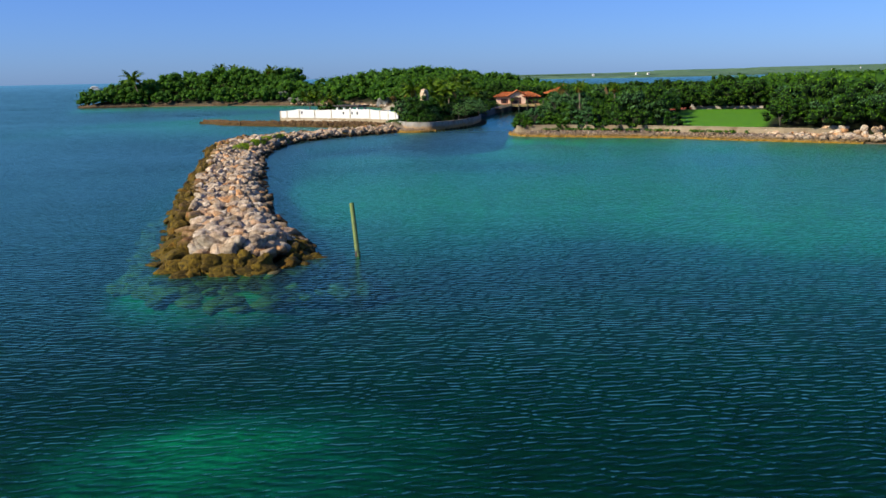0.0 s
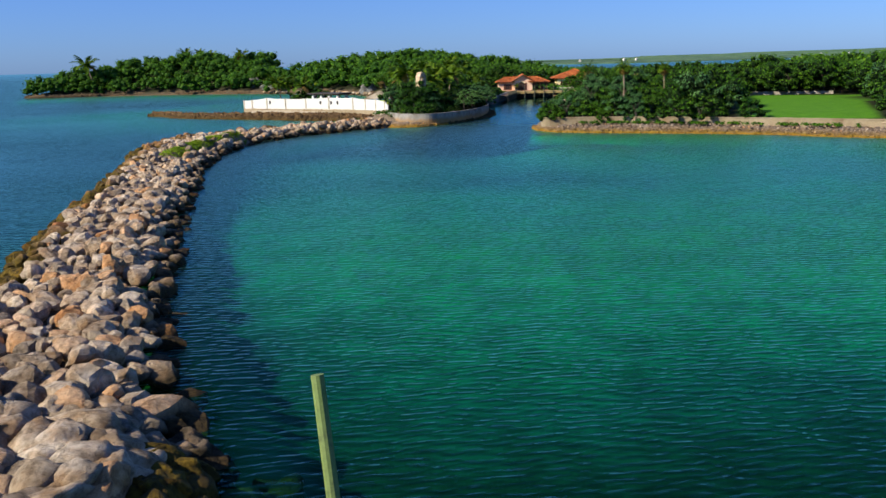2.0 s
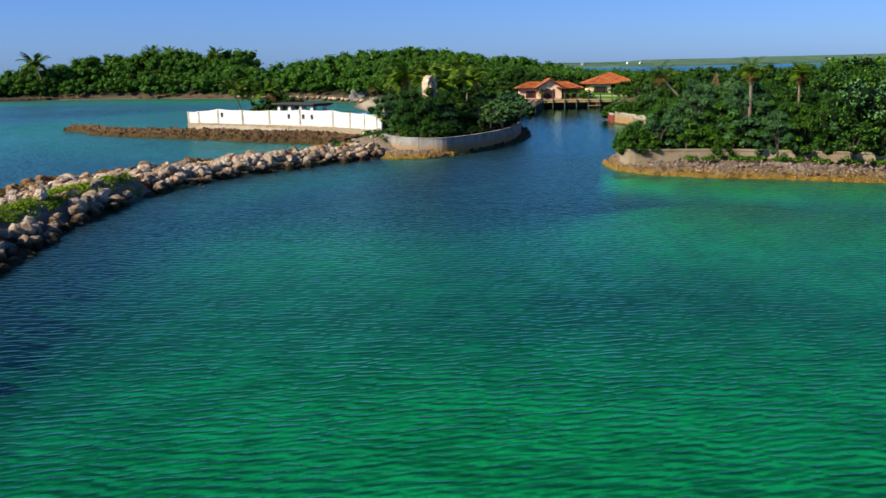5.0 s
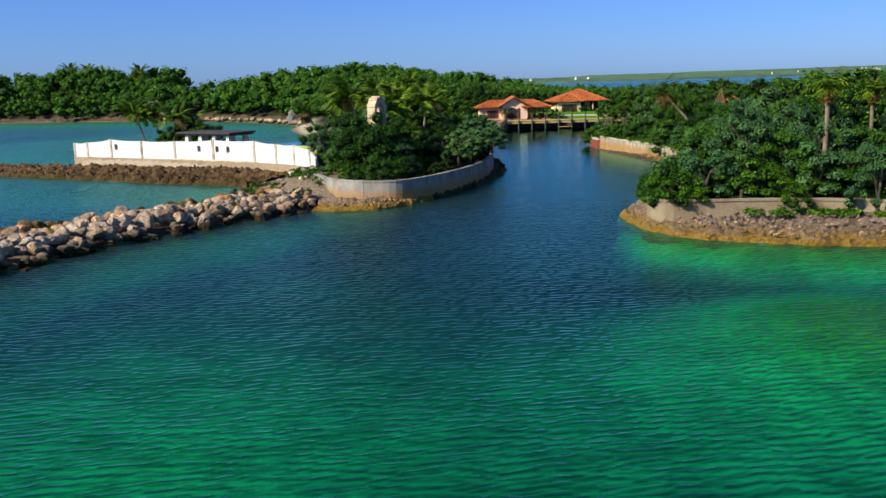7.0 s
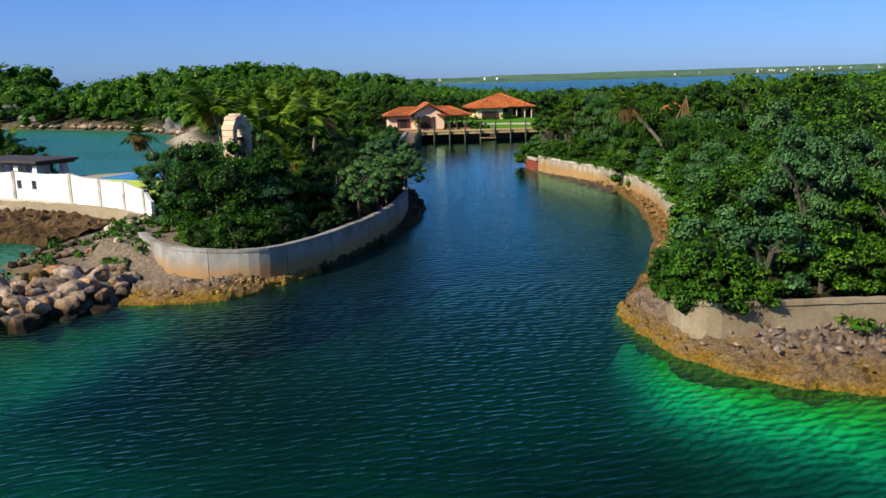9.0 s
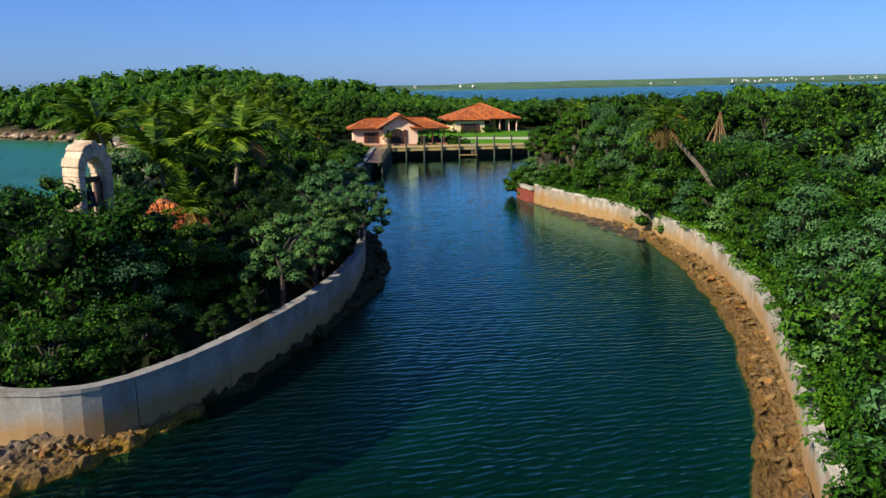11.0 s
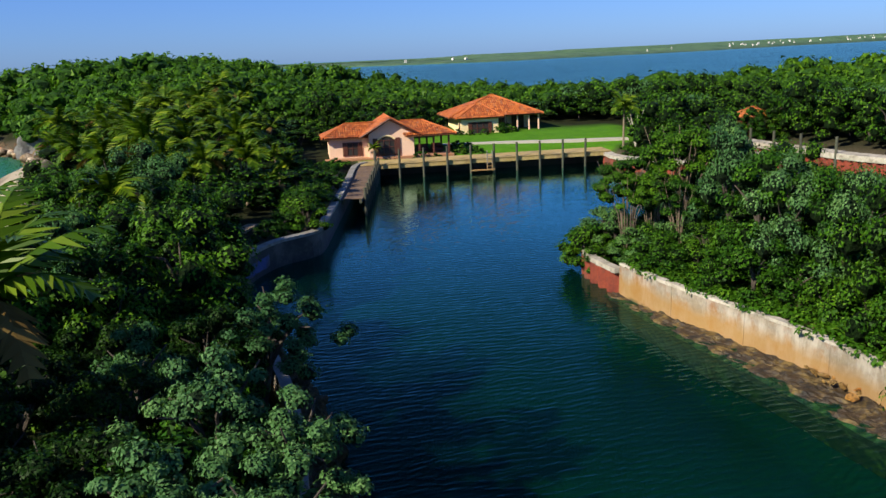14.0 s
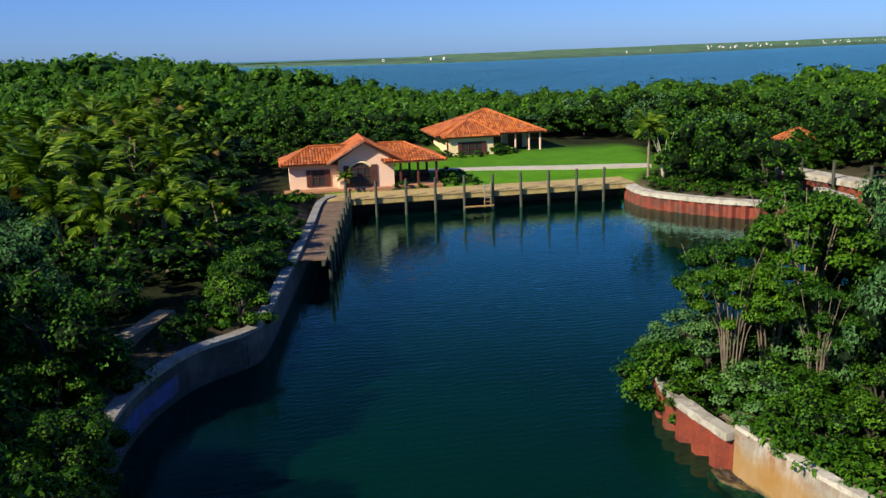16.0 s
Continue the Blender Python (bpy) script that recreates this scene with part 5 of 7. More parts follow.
def fan_stems(r, R, H, count=13):
    """Many thin pale stems that fan out from one foot."""
    bm = bmesh.new()
    for k in range(count):
        a = k * 2.4 + r.uniform(-0.5, 0.5)
        q = R * r.uniform(0.25, 0.95)
        foot = Vector((math.cos(a) * 0.18, math.sin(a) * 0.18, -0.3))
        mid = Vector((math.cos(a) * q * 0.38, math.sin(a) * q * 0.38, H * r.uniform(0.36, 0.48)))
        tip = Vector((math.cos(a) * q, math.sin(a) * q, H * r.uniform(0.68, 0.9)))
        rod(bm, foot, mid, 0.032, 0.024, 5)
        rod(bm, mid, tip, 0.024, 0.010, 5)
    return bm_mesh("trunk", bm, M_PALMBARK)


def crown_mesh(v, f, centres, radii, material, level, seed):
    """Leaves over lumpy filler masses that carry painted shade, one for each clump."""
    vs, fs, n = [v], [f if f.shape[1] == 3 else np.concatenate([f[:, (0, 1, 2)], f[:, (0, 2, 3)]])], len(v)
    leaves = len(fs[0])
    bm = bmesh.new()
    bmesh.ops.create_icosphere(bm, subdivisions=level, radius=1)
    bm.verts.ensure_lookup_table()
    sv = np.array([q.co[:] for q in bm.verts])
    sf = np.array([[q.index for q in g.verts] for g in bm.faces])
    bm.free()
    r = np.random.default_rng(seed + 500)
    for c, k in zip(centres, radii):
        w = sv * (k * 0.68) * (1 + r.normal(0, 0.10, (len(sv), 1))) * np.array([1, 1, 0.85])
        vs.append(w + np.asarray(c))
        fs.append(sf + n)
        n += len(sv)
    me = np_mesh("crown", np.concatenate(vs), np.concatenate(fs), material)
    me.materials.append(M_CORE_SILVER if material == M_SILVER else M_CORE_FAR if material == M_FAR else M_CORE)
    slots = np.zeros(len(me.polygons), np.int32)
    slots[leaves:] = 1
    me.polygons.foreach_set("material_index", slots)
    return me


def make_tree(seed, R, H, clumps, leaves, size, material, low=0.35, spread=0.37, tri=True, ragged=0.0):
    r = np.random.default_rng(seed)
    c, k = dome(r, clumps, R, H * low, H - 0.5, R * spread, ragged)
    v, f = leaf_cloud(r, c, k, [leaves] * clumps, size, 0.25, tri)
    return fan_stems(r, R, H) if low > 0.5 else trunk_mesh(r, R, H), crown_mesh(v, f, c, k, material, 1, seed)


TREES = {
    "near": [make_tree(10 + i, 2.0 + 0.25 * (i % 3), 4.2 + 0.4 * (i % 2), 24, 200, 0.12, (M_LEAF, M_LEAF2, M_LEAF)[i % 3], 0.03, 0.29, ragged=0.25) for i in range(5)],
    "close": [make_tree(20 + i, 2.0 + 0.25 * (i % 3), 4.2 + 0.4 * (i % 2), 24, 400, 0.092, (M_LEAF, M_LEAF2, M_LEAF)[i % 3], 0.03, 0.31) for i in range(4)],
    "silver": [make_tree(30 + i, 1.9 + 0.2 * i, 4.0 + 0.3 * i, 24, 240, 0.105, M_SILVER, 0.08, 0.27, ragged=0.4) for i in range(3)],
    "tall_silver": [make_tree(34 + i, 2.1 + 0.2 * i, 4.4 + 0.3 * i, 36, 190, 0.10, M_SILVER, 0.25, 0.175, ragged=0.75) for i in range(3)],
    "tall": [make_tree(24 + i, 2.1 + 0.25 * (i % 3), 4.3 + 0.4 * (i % 2), 32, 260, 0.095, M_LEAF_SHADED, 0.25, 0.20, ragged=0.6) for i in range(3)],
    "open": [make_tree(44 + i, 1.7 + 0.2 * i, 5.0, 26, 190, 0.10, (M_LEAF2, M_LEAF)[i % 2], 0.52, 0.22, ragged=0.4) for i in range(2)],
    "mid": [make_tree(50 + i, 2.5 + 0.25 * (i % 3), 4.8 + 0.5 * (i % 2), 15, 44, 0.26, (M_LEAF, M_LEAF2, M_LEAF, M_SILVER, M_LEAF, M_LEAF2)[i], 0.25, 0.34) for i in range(6)],
}
FAR_CROWNS = []
for i in range(4):
    r = np.random.default_rng(80 + i)
    c, k = dome(r, 8, 3.4, 1.2, 4.8, 1.7)
    v, f = leaf_cloud(r, c, k, [17] * 8, 0.74, 0.25, True)
    FAR_CROWNS.append(crown_mesh(v, f, c, k, M_FAR, 1, 80 + i))
LABELS = {"open": "slender green tree with pale bare stems and open crown", "tall": "dark green broadleaf tree with high crown over bare stems", "tall_silver": "silvery green buttonwood tree with high fluffy crown", "close": "dense dark green broadleaf shrub tree on the islet", "near": "dense dark green broadleaf shrub tree", "silver": "silvery green buttonwood shrub tree", "mid": "rounded green broadleaf tree in the coastal thicket"}


def plant(kind, i, x, y, z, s, turn, tall=1.0, lean=0.0):
    m = pose(x, y, z, 0, lean, 0) @ pose(0, 0, 0, 0, 0, turn) @ Matrix.Diagonal((s, s, s * tall, 1))
    t = thing("tree", LABELS[kind], "tree", m, "trees of the coastal thicket")
    trunk, crown = TREES[kind][i]
    part("trunk", trunk, None, t)
    part("crown", crown, None, t)
    return t


FLIGHT = [(-2.0, 112.0), (6.0, 155.0), (14.5, 198.0)]


def keep_out(x, y):
    """Where no trees stand: lawns, houses, quay, beach, pool, path, bell arch."""
    bad = np.zeros(x.shape, bool)
    bad |= poly_distance(x, y, LAWN) > -1.5
    bad |= poly_distance(x, y, [(22.5, 268.0), (52.0, 266.0), (57.0, 271.5), (63.0, 290.0), (53.0, 297.5), (37.0, 297.5), (35.0, 283.0), (20.5, 282.0), (19.5, 272.0)]) > -1.2
    bad |= (np.hypot(x + 1.0, y - 185.8) < 2.2) | (np.hypot((x - 1.8) / 2.6, (y - 192.3) / 4.6) < 1) | ((x < -5.6) & (y < 193)) | (line_distance(x, y, [(3.2, 183.5), (1.6, 191.0)]) < 1.7)
    bad |= line_distance(x, y, ISLAND_WALL[:6]) < 2.3
    bad |= np.hypot((x + 3.0) / 6.3, (y - 213) / 13.0) < 1
    bad |= (x < -7.2) & (y < 243)
    bad |= line_distance(x, y, [(-14.0, 300.0), (-12.0, 272.0), (-7.5, 250.0), (-6.5, 238.0), (-5.0, 226.0)]) < 5
    bad |= line_distance(x, y, [(9.6, 234.5), (12.3, 241.0)]) < 1.3
    bad |= line_distance(x, y, [(66.6, 268.0), (67.5, 255.0), (68.8, 246.0)]) < 2.8
    bad |= line_distance(x, y, RED_WALL) < 2.4
    return bad


def margin(x, y):
    """How far behind the water line the plants begin."""
    m = np.full(x.shape, 2.5)
    m = np.where((x > 14) & (y < 164.5), 5.7, m)
    m = np.where((y > 222) & (x < 28), 1.9, m)
    m = np.where((x > 28.5) & (y > 200) & (y < 235), 1.2, m)
    m = np.where(y > 300, 1.3, m)
    return m


def scatter(x0, x1, y0, y1, step, seed):
    r = np.random.default_rng(seed)
    X, Y = np.meshgrid(np.arange(x0, x1, step), np.arange(y0, y1, step * 0.87), indexing="ij")
    X = X + (np.arange(X.shape[1]) % 2)[None, :] * step / 2 + r.uniform(-0.36, 0.36, X.shape) * step
    Y = Y + r.uniform(-0.36, 0.36, Y.shape) * step
    X, Y = X.ravel(), Y.ravel()
    Z, D = ground_height(X, Y)
    ok = (D > margin(X, Y)) & ~keep_out(X, Y)
    return X[ok], Y[ok], Z[ok], r


PALM_PLACES = []
nx0, ny0, nz0, r = scatter(-8, 50, 150, 262, 2.85, 3)
pd = line_distance(nx0, ny0, FLIGHT)
for x, y, z, q in zip(nx0, ny0, nz0, pd):
    if q > 25 and not (x < 16 and 220 < y < 241) and not (x > 20 and 160 < y < 207 and q < 29) and not (x > 28 and 206 < y < 232 and x < 46):
        continue
    if x < 8 and y > 204 and r.random() < 0.07:
        PALM_PLACES.append((x, y, z))
        continue
    if x < 12 and y < 208 and r.random() < 0.22:
        continue
    if 28 < x < 36.8 and 217 < y < 229:
        continue
    silver = r.random() < (0.24 if (x < 14 and x > 3 and y < 206) or (x > 20 and y < 176) or (x > 30 and y > 208) else 0.08)
    kind = "silver" if silver else "close" if q < 8.5 and 168 < y < 222 else "near"
    if 0.8 < x < 14 and y < 209:
        continue
    edge = 0.78 if x > 14 and y < 162 else 1.0
    spit = x > 29 and y > 206
    plant(kind, int(r.integers(0, len(TREES[kind]))), x, y, z - 0.1, r.uniform(0.58, 1.3) * edge, r.uniform(0, 360), r.uniform(0.85, 1.05) if spit and x > 39 else r.uniform(1.1, 1.65) if spit else 1.25 if silver else r.uniform(0.9, 1.15))
mx0, my0, mz0, r = scatter(-14, 110, 120, 335, 3.5, 4)
pd = line_distance(mx0, my0, FLIGHT)
far_poses, mid_poses = [], []
for x, y, z, q in zip(mx0, my0, mz0, pd):
    if q <= 25.5 or (x < 16.5 and 219.5 < y < 241.5) or (x > 20 and 160 < y < 207 and q <= 29.3) or (x > 28 and 205.5 < y < 232 and x < 46.5):
        continue
    if 14 < x < 26 and 259 < y < 273:
        continue
    if x < 21 and 225 < y < 305 and r.random() < 0.46:
        if not (x > 15 and y > 262):
            PALM_PLACES.append((x, y, z))
            mid_poses.append((int(r.integers(0, 3)), pose(x + 1.2, y - 0.8, z - 0.1, 0, 0, r.uniform(0, 360)) @ Matrix.Scale(r.uniform(0.28, 0.45), 4)))
        continue
    if q < 78 or (y < 300 and x < 92):
        i = int(r.integers(0, 6))
        low = 0.88 if x > 42 and 198 < y < 236 else 0.8 if x > 24 and y > 270 else 0.52 if x < 21 and 225 < y < 300 else 1.0
        mid_poses.append((i, pose(x, y, z - 0.1, 0, 0, r.uniform(0, 360)) @ Matrix.Diagonal((s0 := r.uniform(0.75, 1.2), s0, s0 * low * r.uniform(0.7, 1.35), 1))))
    else:
        far_poses.append((int(r.integers(0, 4)), pose(x, y, z - 0.2, 0, 0, r.uniform(0, 360)) @ Matrix.Scale(r.uniform(0.7, 1.05) * (0.8 if x > 20 else 1.0), 4)))
for name, label, kinds, mat in (("dark_thicket", "dark green broadleaf thicket behind the channel banks", (0, 2, 4), M_LEAF), ("bright_thicket", "bright green broadleaf trees in the thicket", (1, 5), M_LEAF2), ("silver_thicket", "silvery green trees in the thicket", (3,), M_SILVER)):
    got = [(i, m) for i, m in mid_poses if i in kinds]
    tagged(new(name, joined([t[1] for t in TREES["mid"]], got, name, mat)), label, "thicket", kind="stuff")
tagged(new("thicket_stems", joined([t[0] for t in TREES["mid"]], mid_poses[::3], "thicket_stems", M_BARK)), "grey-brown stems and branches in the thicket", "stems", kind="stuff")
hx, hy, hz, r = scatter(-165, 110, 285, 445, 5.5, 5)
for x, y, z in zip(hx, hy, hz):
    if (-14 <= x <= 110 and y < 335) or (x > -60 and y > 376):
        continue
    far_poses.append((int(r.integers(0, 4)), pose(x, y, z - 0.3, 0, 0, r.uniform(0, 360)) @ Matrix.Scale(r.uniform(0.6, 1.4) * (0.8 if x > 15 else 1.0), 4)))
tagged(new("far_woods", joined(FAR_CROWNS, far_poses, "far_woods", M_FAR)), "dense green wood covering the hill and far shore", "woods", kind="stuff")
distant = []
THIN_CROWNS = []
for i in range(3):
    r = np.random.default_rng(90 + i)
    c, k = dome(r, 5, 4.6, 1.2, 5.0, 2.6)
    v, f = leaf_cloud(r, c, k, [18] * 5, 0.6, 0.25, True)
    THIN_CROWNS.append(crown_mesh(v, f, c, k, M_FAR, 1, 90 + i))
near_far = []
bx, by, bz, r = scatter(110, 195, 215, 335, 6.8, 16)
for x, y, z in zip(bx, by, bz):
    near_far.append((int(r.integers(0, 4)), pose(x, y, z - 0.3, 0, 0, r.uniform(0, 360)) @ Matrix.Scale(r.uniform(0.85, 1.35), 4)))
tagged(new("bayside_woods", joined(FAR_CROWNS, near_far, "bayside_woods", M_FAR)), "green woodland behind the side inlet", "woods", kind="stuff")
bx, by, bz, r = scatter(110, 700, 60, 420, 20.0, 6)
for x, y, z in zip(bx, by, bz):
    if x < 195 and 215 < y < 335:
        continue
    distant.append((int(r.integers(0, 3)), pose(x, y, z - 0.5, 0, 0, r.uniform(0, 360)) @ Matrix.Diagonal((2.1, 2.1, r.uniform(0.8, 1.4), 1))))
tagged(new("distant_woods", joined(THIN_CROWNS, distant, "distant_woods", M_FAR)), "low green woodland stretching to the distance", "woods", kind="stuff")


# shrubs leaning over the sea walls
TREES["shrub"] = [make_tree(300 + i, 1.7, 2.6 + 0.3 * i, 14, 150, 0.15, (M_LEAF, M_LEAF2, M_LEAF, M_SILVER)[i], 0.05) for i in range(4)]
LABELS["shrub"] = "dense green shrub leaning over the sea wall"


def shrub_row(line, inside, step, seed, size, silver=0.15, skip=0.1):
    r = np.random.default_rng(seed)
    c = smooth_line(line, step)
    nr = line_normals(c)
    for p, n in zip(c, nr):
        if r.random() < skip:
            continue
        o = inside + r.uniform(-0.3, 0.5)
        x, y = p[0] - n[0] * o + r.uniform(-0.4, 0.4), p[1] - n[1] * o + r.uniform(-0.4, 0.4)
        i = 3 if r.random() < silver else int(r.integers(0, 3))
        s = size * r.uniform(0.7, 1.25)
        t = thing("shrub", "silvery shrub leaning over the sea wall" if i == 3 else LABELS["shrub"], "shrub", pose(x, y, max(1.35, z_at(x, y) - 0.2), 0, 0, r.uniform(0, 360)) @ Matrix.Scale(s, 4), "shrubs along the sea walls")
        part("stem", TREES["shrub"][i][0], None, t)
        part("crown", TREES["shrub"][i][1], None, t)


shrub_row(ISLAND_WALL[10:], 2.1, 1.9, 1, 0.92, 0.2)
shrub_row(ISLAND_WALL[1:5], 1.9, 1.5, 11, 0.62, 0.0)
shrub_row(RIGHT_WALL[2:], 1.7, 1.8, 2, 0.85, 0.12)
shrub_row([(36.0, 227.4), (42.0, 226.0)], -1.3, 1.4, 3, 0.85, 0.1, 0.0)
shrub_row(FRONT_WALL[2:7], 1.8, 2.0, 4, 0.9, 0.5)
shrub_row([(16.9, 163.0), (16.5, 161.5), (16.9, 160.3), (18.6, 159.8)], 0.1, 1.1, 14, 0.75, 0.0, 0.0)
shrub_row(LW[:8], 1.5, 1.6, 5, 0.68, 0.0)
shrub_row([(-5.0, 183.5), (-5.4, 187.0), (-5.4, 192.0)], -0.6, 1.4, 6, 0.6, 0.1)

def tufts(name, label, places, seed, size=0.28, material=None, base=0.35, inland=-99.0):
    """Low weeds: small leaf clumps on the ground."""
    r = np.random.default_rng(seed)
    X, Y = np.array(places).T
    Z, D = ground_height(X, Y)
    X, Y, Z = X[D > inland], Y[D > inland], Z[D > inland]
    c = [(x, y, max(z, base) + (0.08 if base else -0.12)) for x, y, z in zip(X, Y, Z)]
    v, f = leaf_cloud(r, c, r.uniform(0.2, 0.5, len(c)), [26] * len(c), size, 0.6)
    tagged(new(name, np_mesh(name, v, f, material or M_LEAF2)), label, "weeds", kind="stuff")


r = np.random.default_rng(44)
fw = smooth_line(FRONT_WALL[3:8], 0.5)
fwn = line_normals(fw)
tufts("weeds", "green weeds at the foot of the retaining wall", [tuple(p + n * r.uniform(0.3, 1.5)) for p, n in zip(fw, fwn) if r.random() < 0.75 and p[0] > 21 for _ in (0, 1)], 45, base=0.95)
tufts("grass_tufts", "tufts of green grass on the breakwater", [tuple(p + r.normal(0, 0.7, 2)) for p in smooth_line(GRASS_BANK, 0.25) for _ in range(5)] + [tuple(p + r.normal(0, 0.9, 2)) for p in smooth_line([(-23.0, 162.0), (-17.0, 168.5), (-12.0, 174.0)], 0.6)], 46, 0.2, M_LAWN_BLADE, 0.0)
tufts("scrub", "low green scrub at the root of the breakwater", [(r.uniform(-13, -5.5), r.uniform(177, 189)) for _ in range(60)], 47, 0.3, M_LEAF)

rw = smooth_line(RIGHT_WALL[1:], 0.3)
rwn = line_normals(rw)
tufts("ground_cover", "dense green ground cover on the spit", [(r.uniform(31.0, 42.0), r.uniform(200.0, 227.0)) for _ in range(300)] + [tuple(p - n * r.uniform(-0.15, 1.8)) for p, n in zip(rw, rwn) for _ in range(3)], 48, 0.2, base=1.55)

tufts("hedge_plants", "dense green bedding plants behind the sheet piling", [(r.uniform(51.5, 61.0), r.uniform(253.5, 268.5)) for _ in range(260)], 49, 0.26, base=1.4, inland=1.2)
tufts("bedding", "low green plants between boardwalk and house", [(r.uniform(13.0, 22.5), r.uniform(246.0, 272.0)) for _ in range(320)], 50, 0.3, base=1.4, inland=1.2)

# ---- palms ----
def frond(r, L, droop, leaflets, lw):
    """One pinnate palm leaf along +x: rib and leaflets."""
    s = np.linspace(0, 1, leaflets)
    rib = np.stack([L * (s - 0.12 * s ** 3 * droop), 0.0 * s, L * (0.34 * s - droop * 0.62 * s ** 2.2)], 1)
    v, f = [], []
    for i in range(1, leaflets - 1):
        tdir = rib[i + 1] - rib[i - 1]
        tdir /= np.linalg.norm(tdir)
        ll = L * 0.25 * math.sin(math.pi * (0.12 + 0.83 * s[i])) + 0.12
        for sd in (-1, 1):
            out = np.array([0.45 * tdir[0], sd * 0.8, -0.5 + r.uniform(-0.15, 0.2)])
            tip = rib[i] + out * ll + tdir * ll * 0.15
            n = len(v)
            v += [rib[i] - tdir * lw, rib[i] + tdir * lw, tip, (rib[i] + tip) / 2 - tdir * lw + np.array([0, 0, 0.06])]
            f.append((n, n + 1, n + 2, n + 3))
    for i in range(leaflets - 1):
        n = len(v)
        w = 0.035 * (1 - 0.7 * s[i])
        v += [rib[i] + (0, -w, 0), rib[i] + (0, w, 0), rib[i + 1] + (0, w, 0.01), rib[i + 1] + (0, -w, 0.01)]
        f.append((n, n + 1, n + 2, n + 3))
    return np.array(v), np.array(f)


def palm_meshes(seed, H, bend, L, count=15, leaflets=17, dead=0.15):
    r = np.random.default_rng(seed)
    bm = bmesh.new()
    pts = [Vector((bend * (k / 6) ** 1.6, 0, H * k / 6)) for k in range(7)]
    pts[0].z = -0.4
    for k in range(6):
        rod(bm, pts[k], pts[k + 1], 0.17 - 0.014 * k, 0.165 - 0.014 * (k + 1), 8)
    trunk = bm_mesh("trunk", bm, M_PALMBARK)
    out = []
    for k in range(count):
        a = k * 137.5 + r.uniform(-15, 15)
        lift = 78 - 96 * k / count + r.uniform(-10, 10)
        fv, ff = frond(r, L * r.uniform(0.85, 1.1), r.uniform(0.5, 0.95) + 0.5 * k / count, leaflets, 0.16)
        m = np.array((pose(0, 0, 0, 0, -lift * 0.7, 0)).to_3x3())
        z = np.array(pose(0, 0, 0, 0, 0, a).to_3x3())
        fv = (fv @ m.T) @ z.T + np.array([bend, 0, H])
        out.append(np_mesh("frond", fv, ff, M_DRY if (k > count * (1 - dead)) else M_FROND))
    return trunk, out


PALMS = [palm_meshes(100 + i, (4.3, 5.1, 3.6, 5.5)[i], (0.5, 1.3, 0.3, 0.9)[i], (3.3, 3.5, 3.0, 3.4)[i], 16, 13, 0.07) for i in range(4)]


def palm(i, x, y, z, s=1.0, turn=0.0, label="coconut palm with arching green fronds", lean=0.0):
    t = thing("palm", label, "palm tree", pose(x, y, z, 0, lean, turn) @ Matrix.Scale(s, 4), "coconut palms")
    part("trunk", PALMS[i][0], None, t)
    for me in PALMS[i][1]:
        part("frond", me, None, t)
    return t


r = np.random.default_rng(7)
for x, y, z in PALM_PLACES[:150]:
    palm(int(r.integers(0, 4)), x, y, z - 0.1, r.uniform(0.75, 1.05) * (0.62 if x > 12.5 and y > 238 else 0.8 if x > 4 and y < 252 else 1.0), r.uniform(0, 360))


# ---- special trees ----
def snag_palm(name, label, base, crown, skirt=True, green=0.4, size=1.0, seed=0):
    """A thatch palm: thick trunk, brown hanging skirt and a tuft of fan leaves."""
    r = np.random.default_rng(seed)
    t = thing(name, label, "palm tree", Matrix.Translation(base))
    c = Vector(crown) - Vector(base)
    bm = bmesh.new()
    mid = c * 0.5 + Vector((0.1, 0.1, 0.1))
    rod(bm, (0, 0, -0.4), mid, 0.17, 0.15, 9)
    rod(bm, mid, c, 0.15, 0.13, 9)
    part("trunk", bm, M_PALMBARK, t)
    for k in range(38):
        old = k >= 38 * green
        a = k * 137.5 + r.uniform(-20, 20)
        fv, ff = frond(r, size * r.uniform(1.2, 1.7) * (0.62 if old else 1.0), 0.5 if old else 0.8, 8, 0.07)
        lift = r.uniform(-85, -15) if old else r.uniform(-20, 70)
        m = np.array((pose(0, 0, 0, 0, 0, a) @ pose(0, 0, 0, 0, -lift, 0)).to_3x3())
        part("frond", np_mesh("frond", fv @ m.T + np.array(c), ff, M_DRY if old else M_FROND), None, t, "dry brown frond" if old else "")
    return t


plant("silver", 1, 0.7, 181.8, 1.5, 0.9, 20)
plant("near", 3, 0.3, 189.0, 1.6, 0.6, 70)
for k, (x, y) in enumerate(((2.2, 184.0), (2.6, 185.6), (3.3, 187.6), (1.6, 187.4), (2.4, 189.4), (-0.6, 189.6), (2.8, 190.9), (1.1, 191.2), (3.6, 192.6))):
    plant("near", k % 5, x, y, 1.5, 0.86 if k in (1, 3) else 0.5, 60 * k)
# the islet's eastern rim: silvery crowns over dark hollows, their shade put into the leaf colour
for k, (x, y, s0) in enumerate(((6.2, 185.0, 0.95), (7.8, 187.6, 0.8), (8.5, 190.9, 0.75), (8.9, 196.6, 1.0), (11.0, 195.8, 0.85), (9.8, 200.3, 1.0), (7.6, 205.2, 0.95))):
    plant("tall_silver", k % 3, x, y, 1.5, s0, 77 * k, 1.08)
plant("tall_silver", 1, 11.1, 199.0, 1.5, 0.95, 30, 1.0, 16)
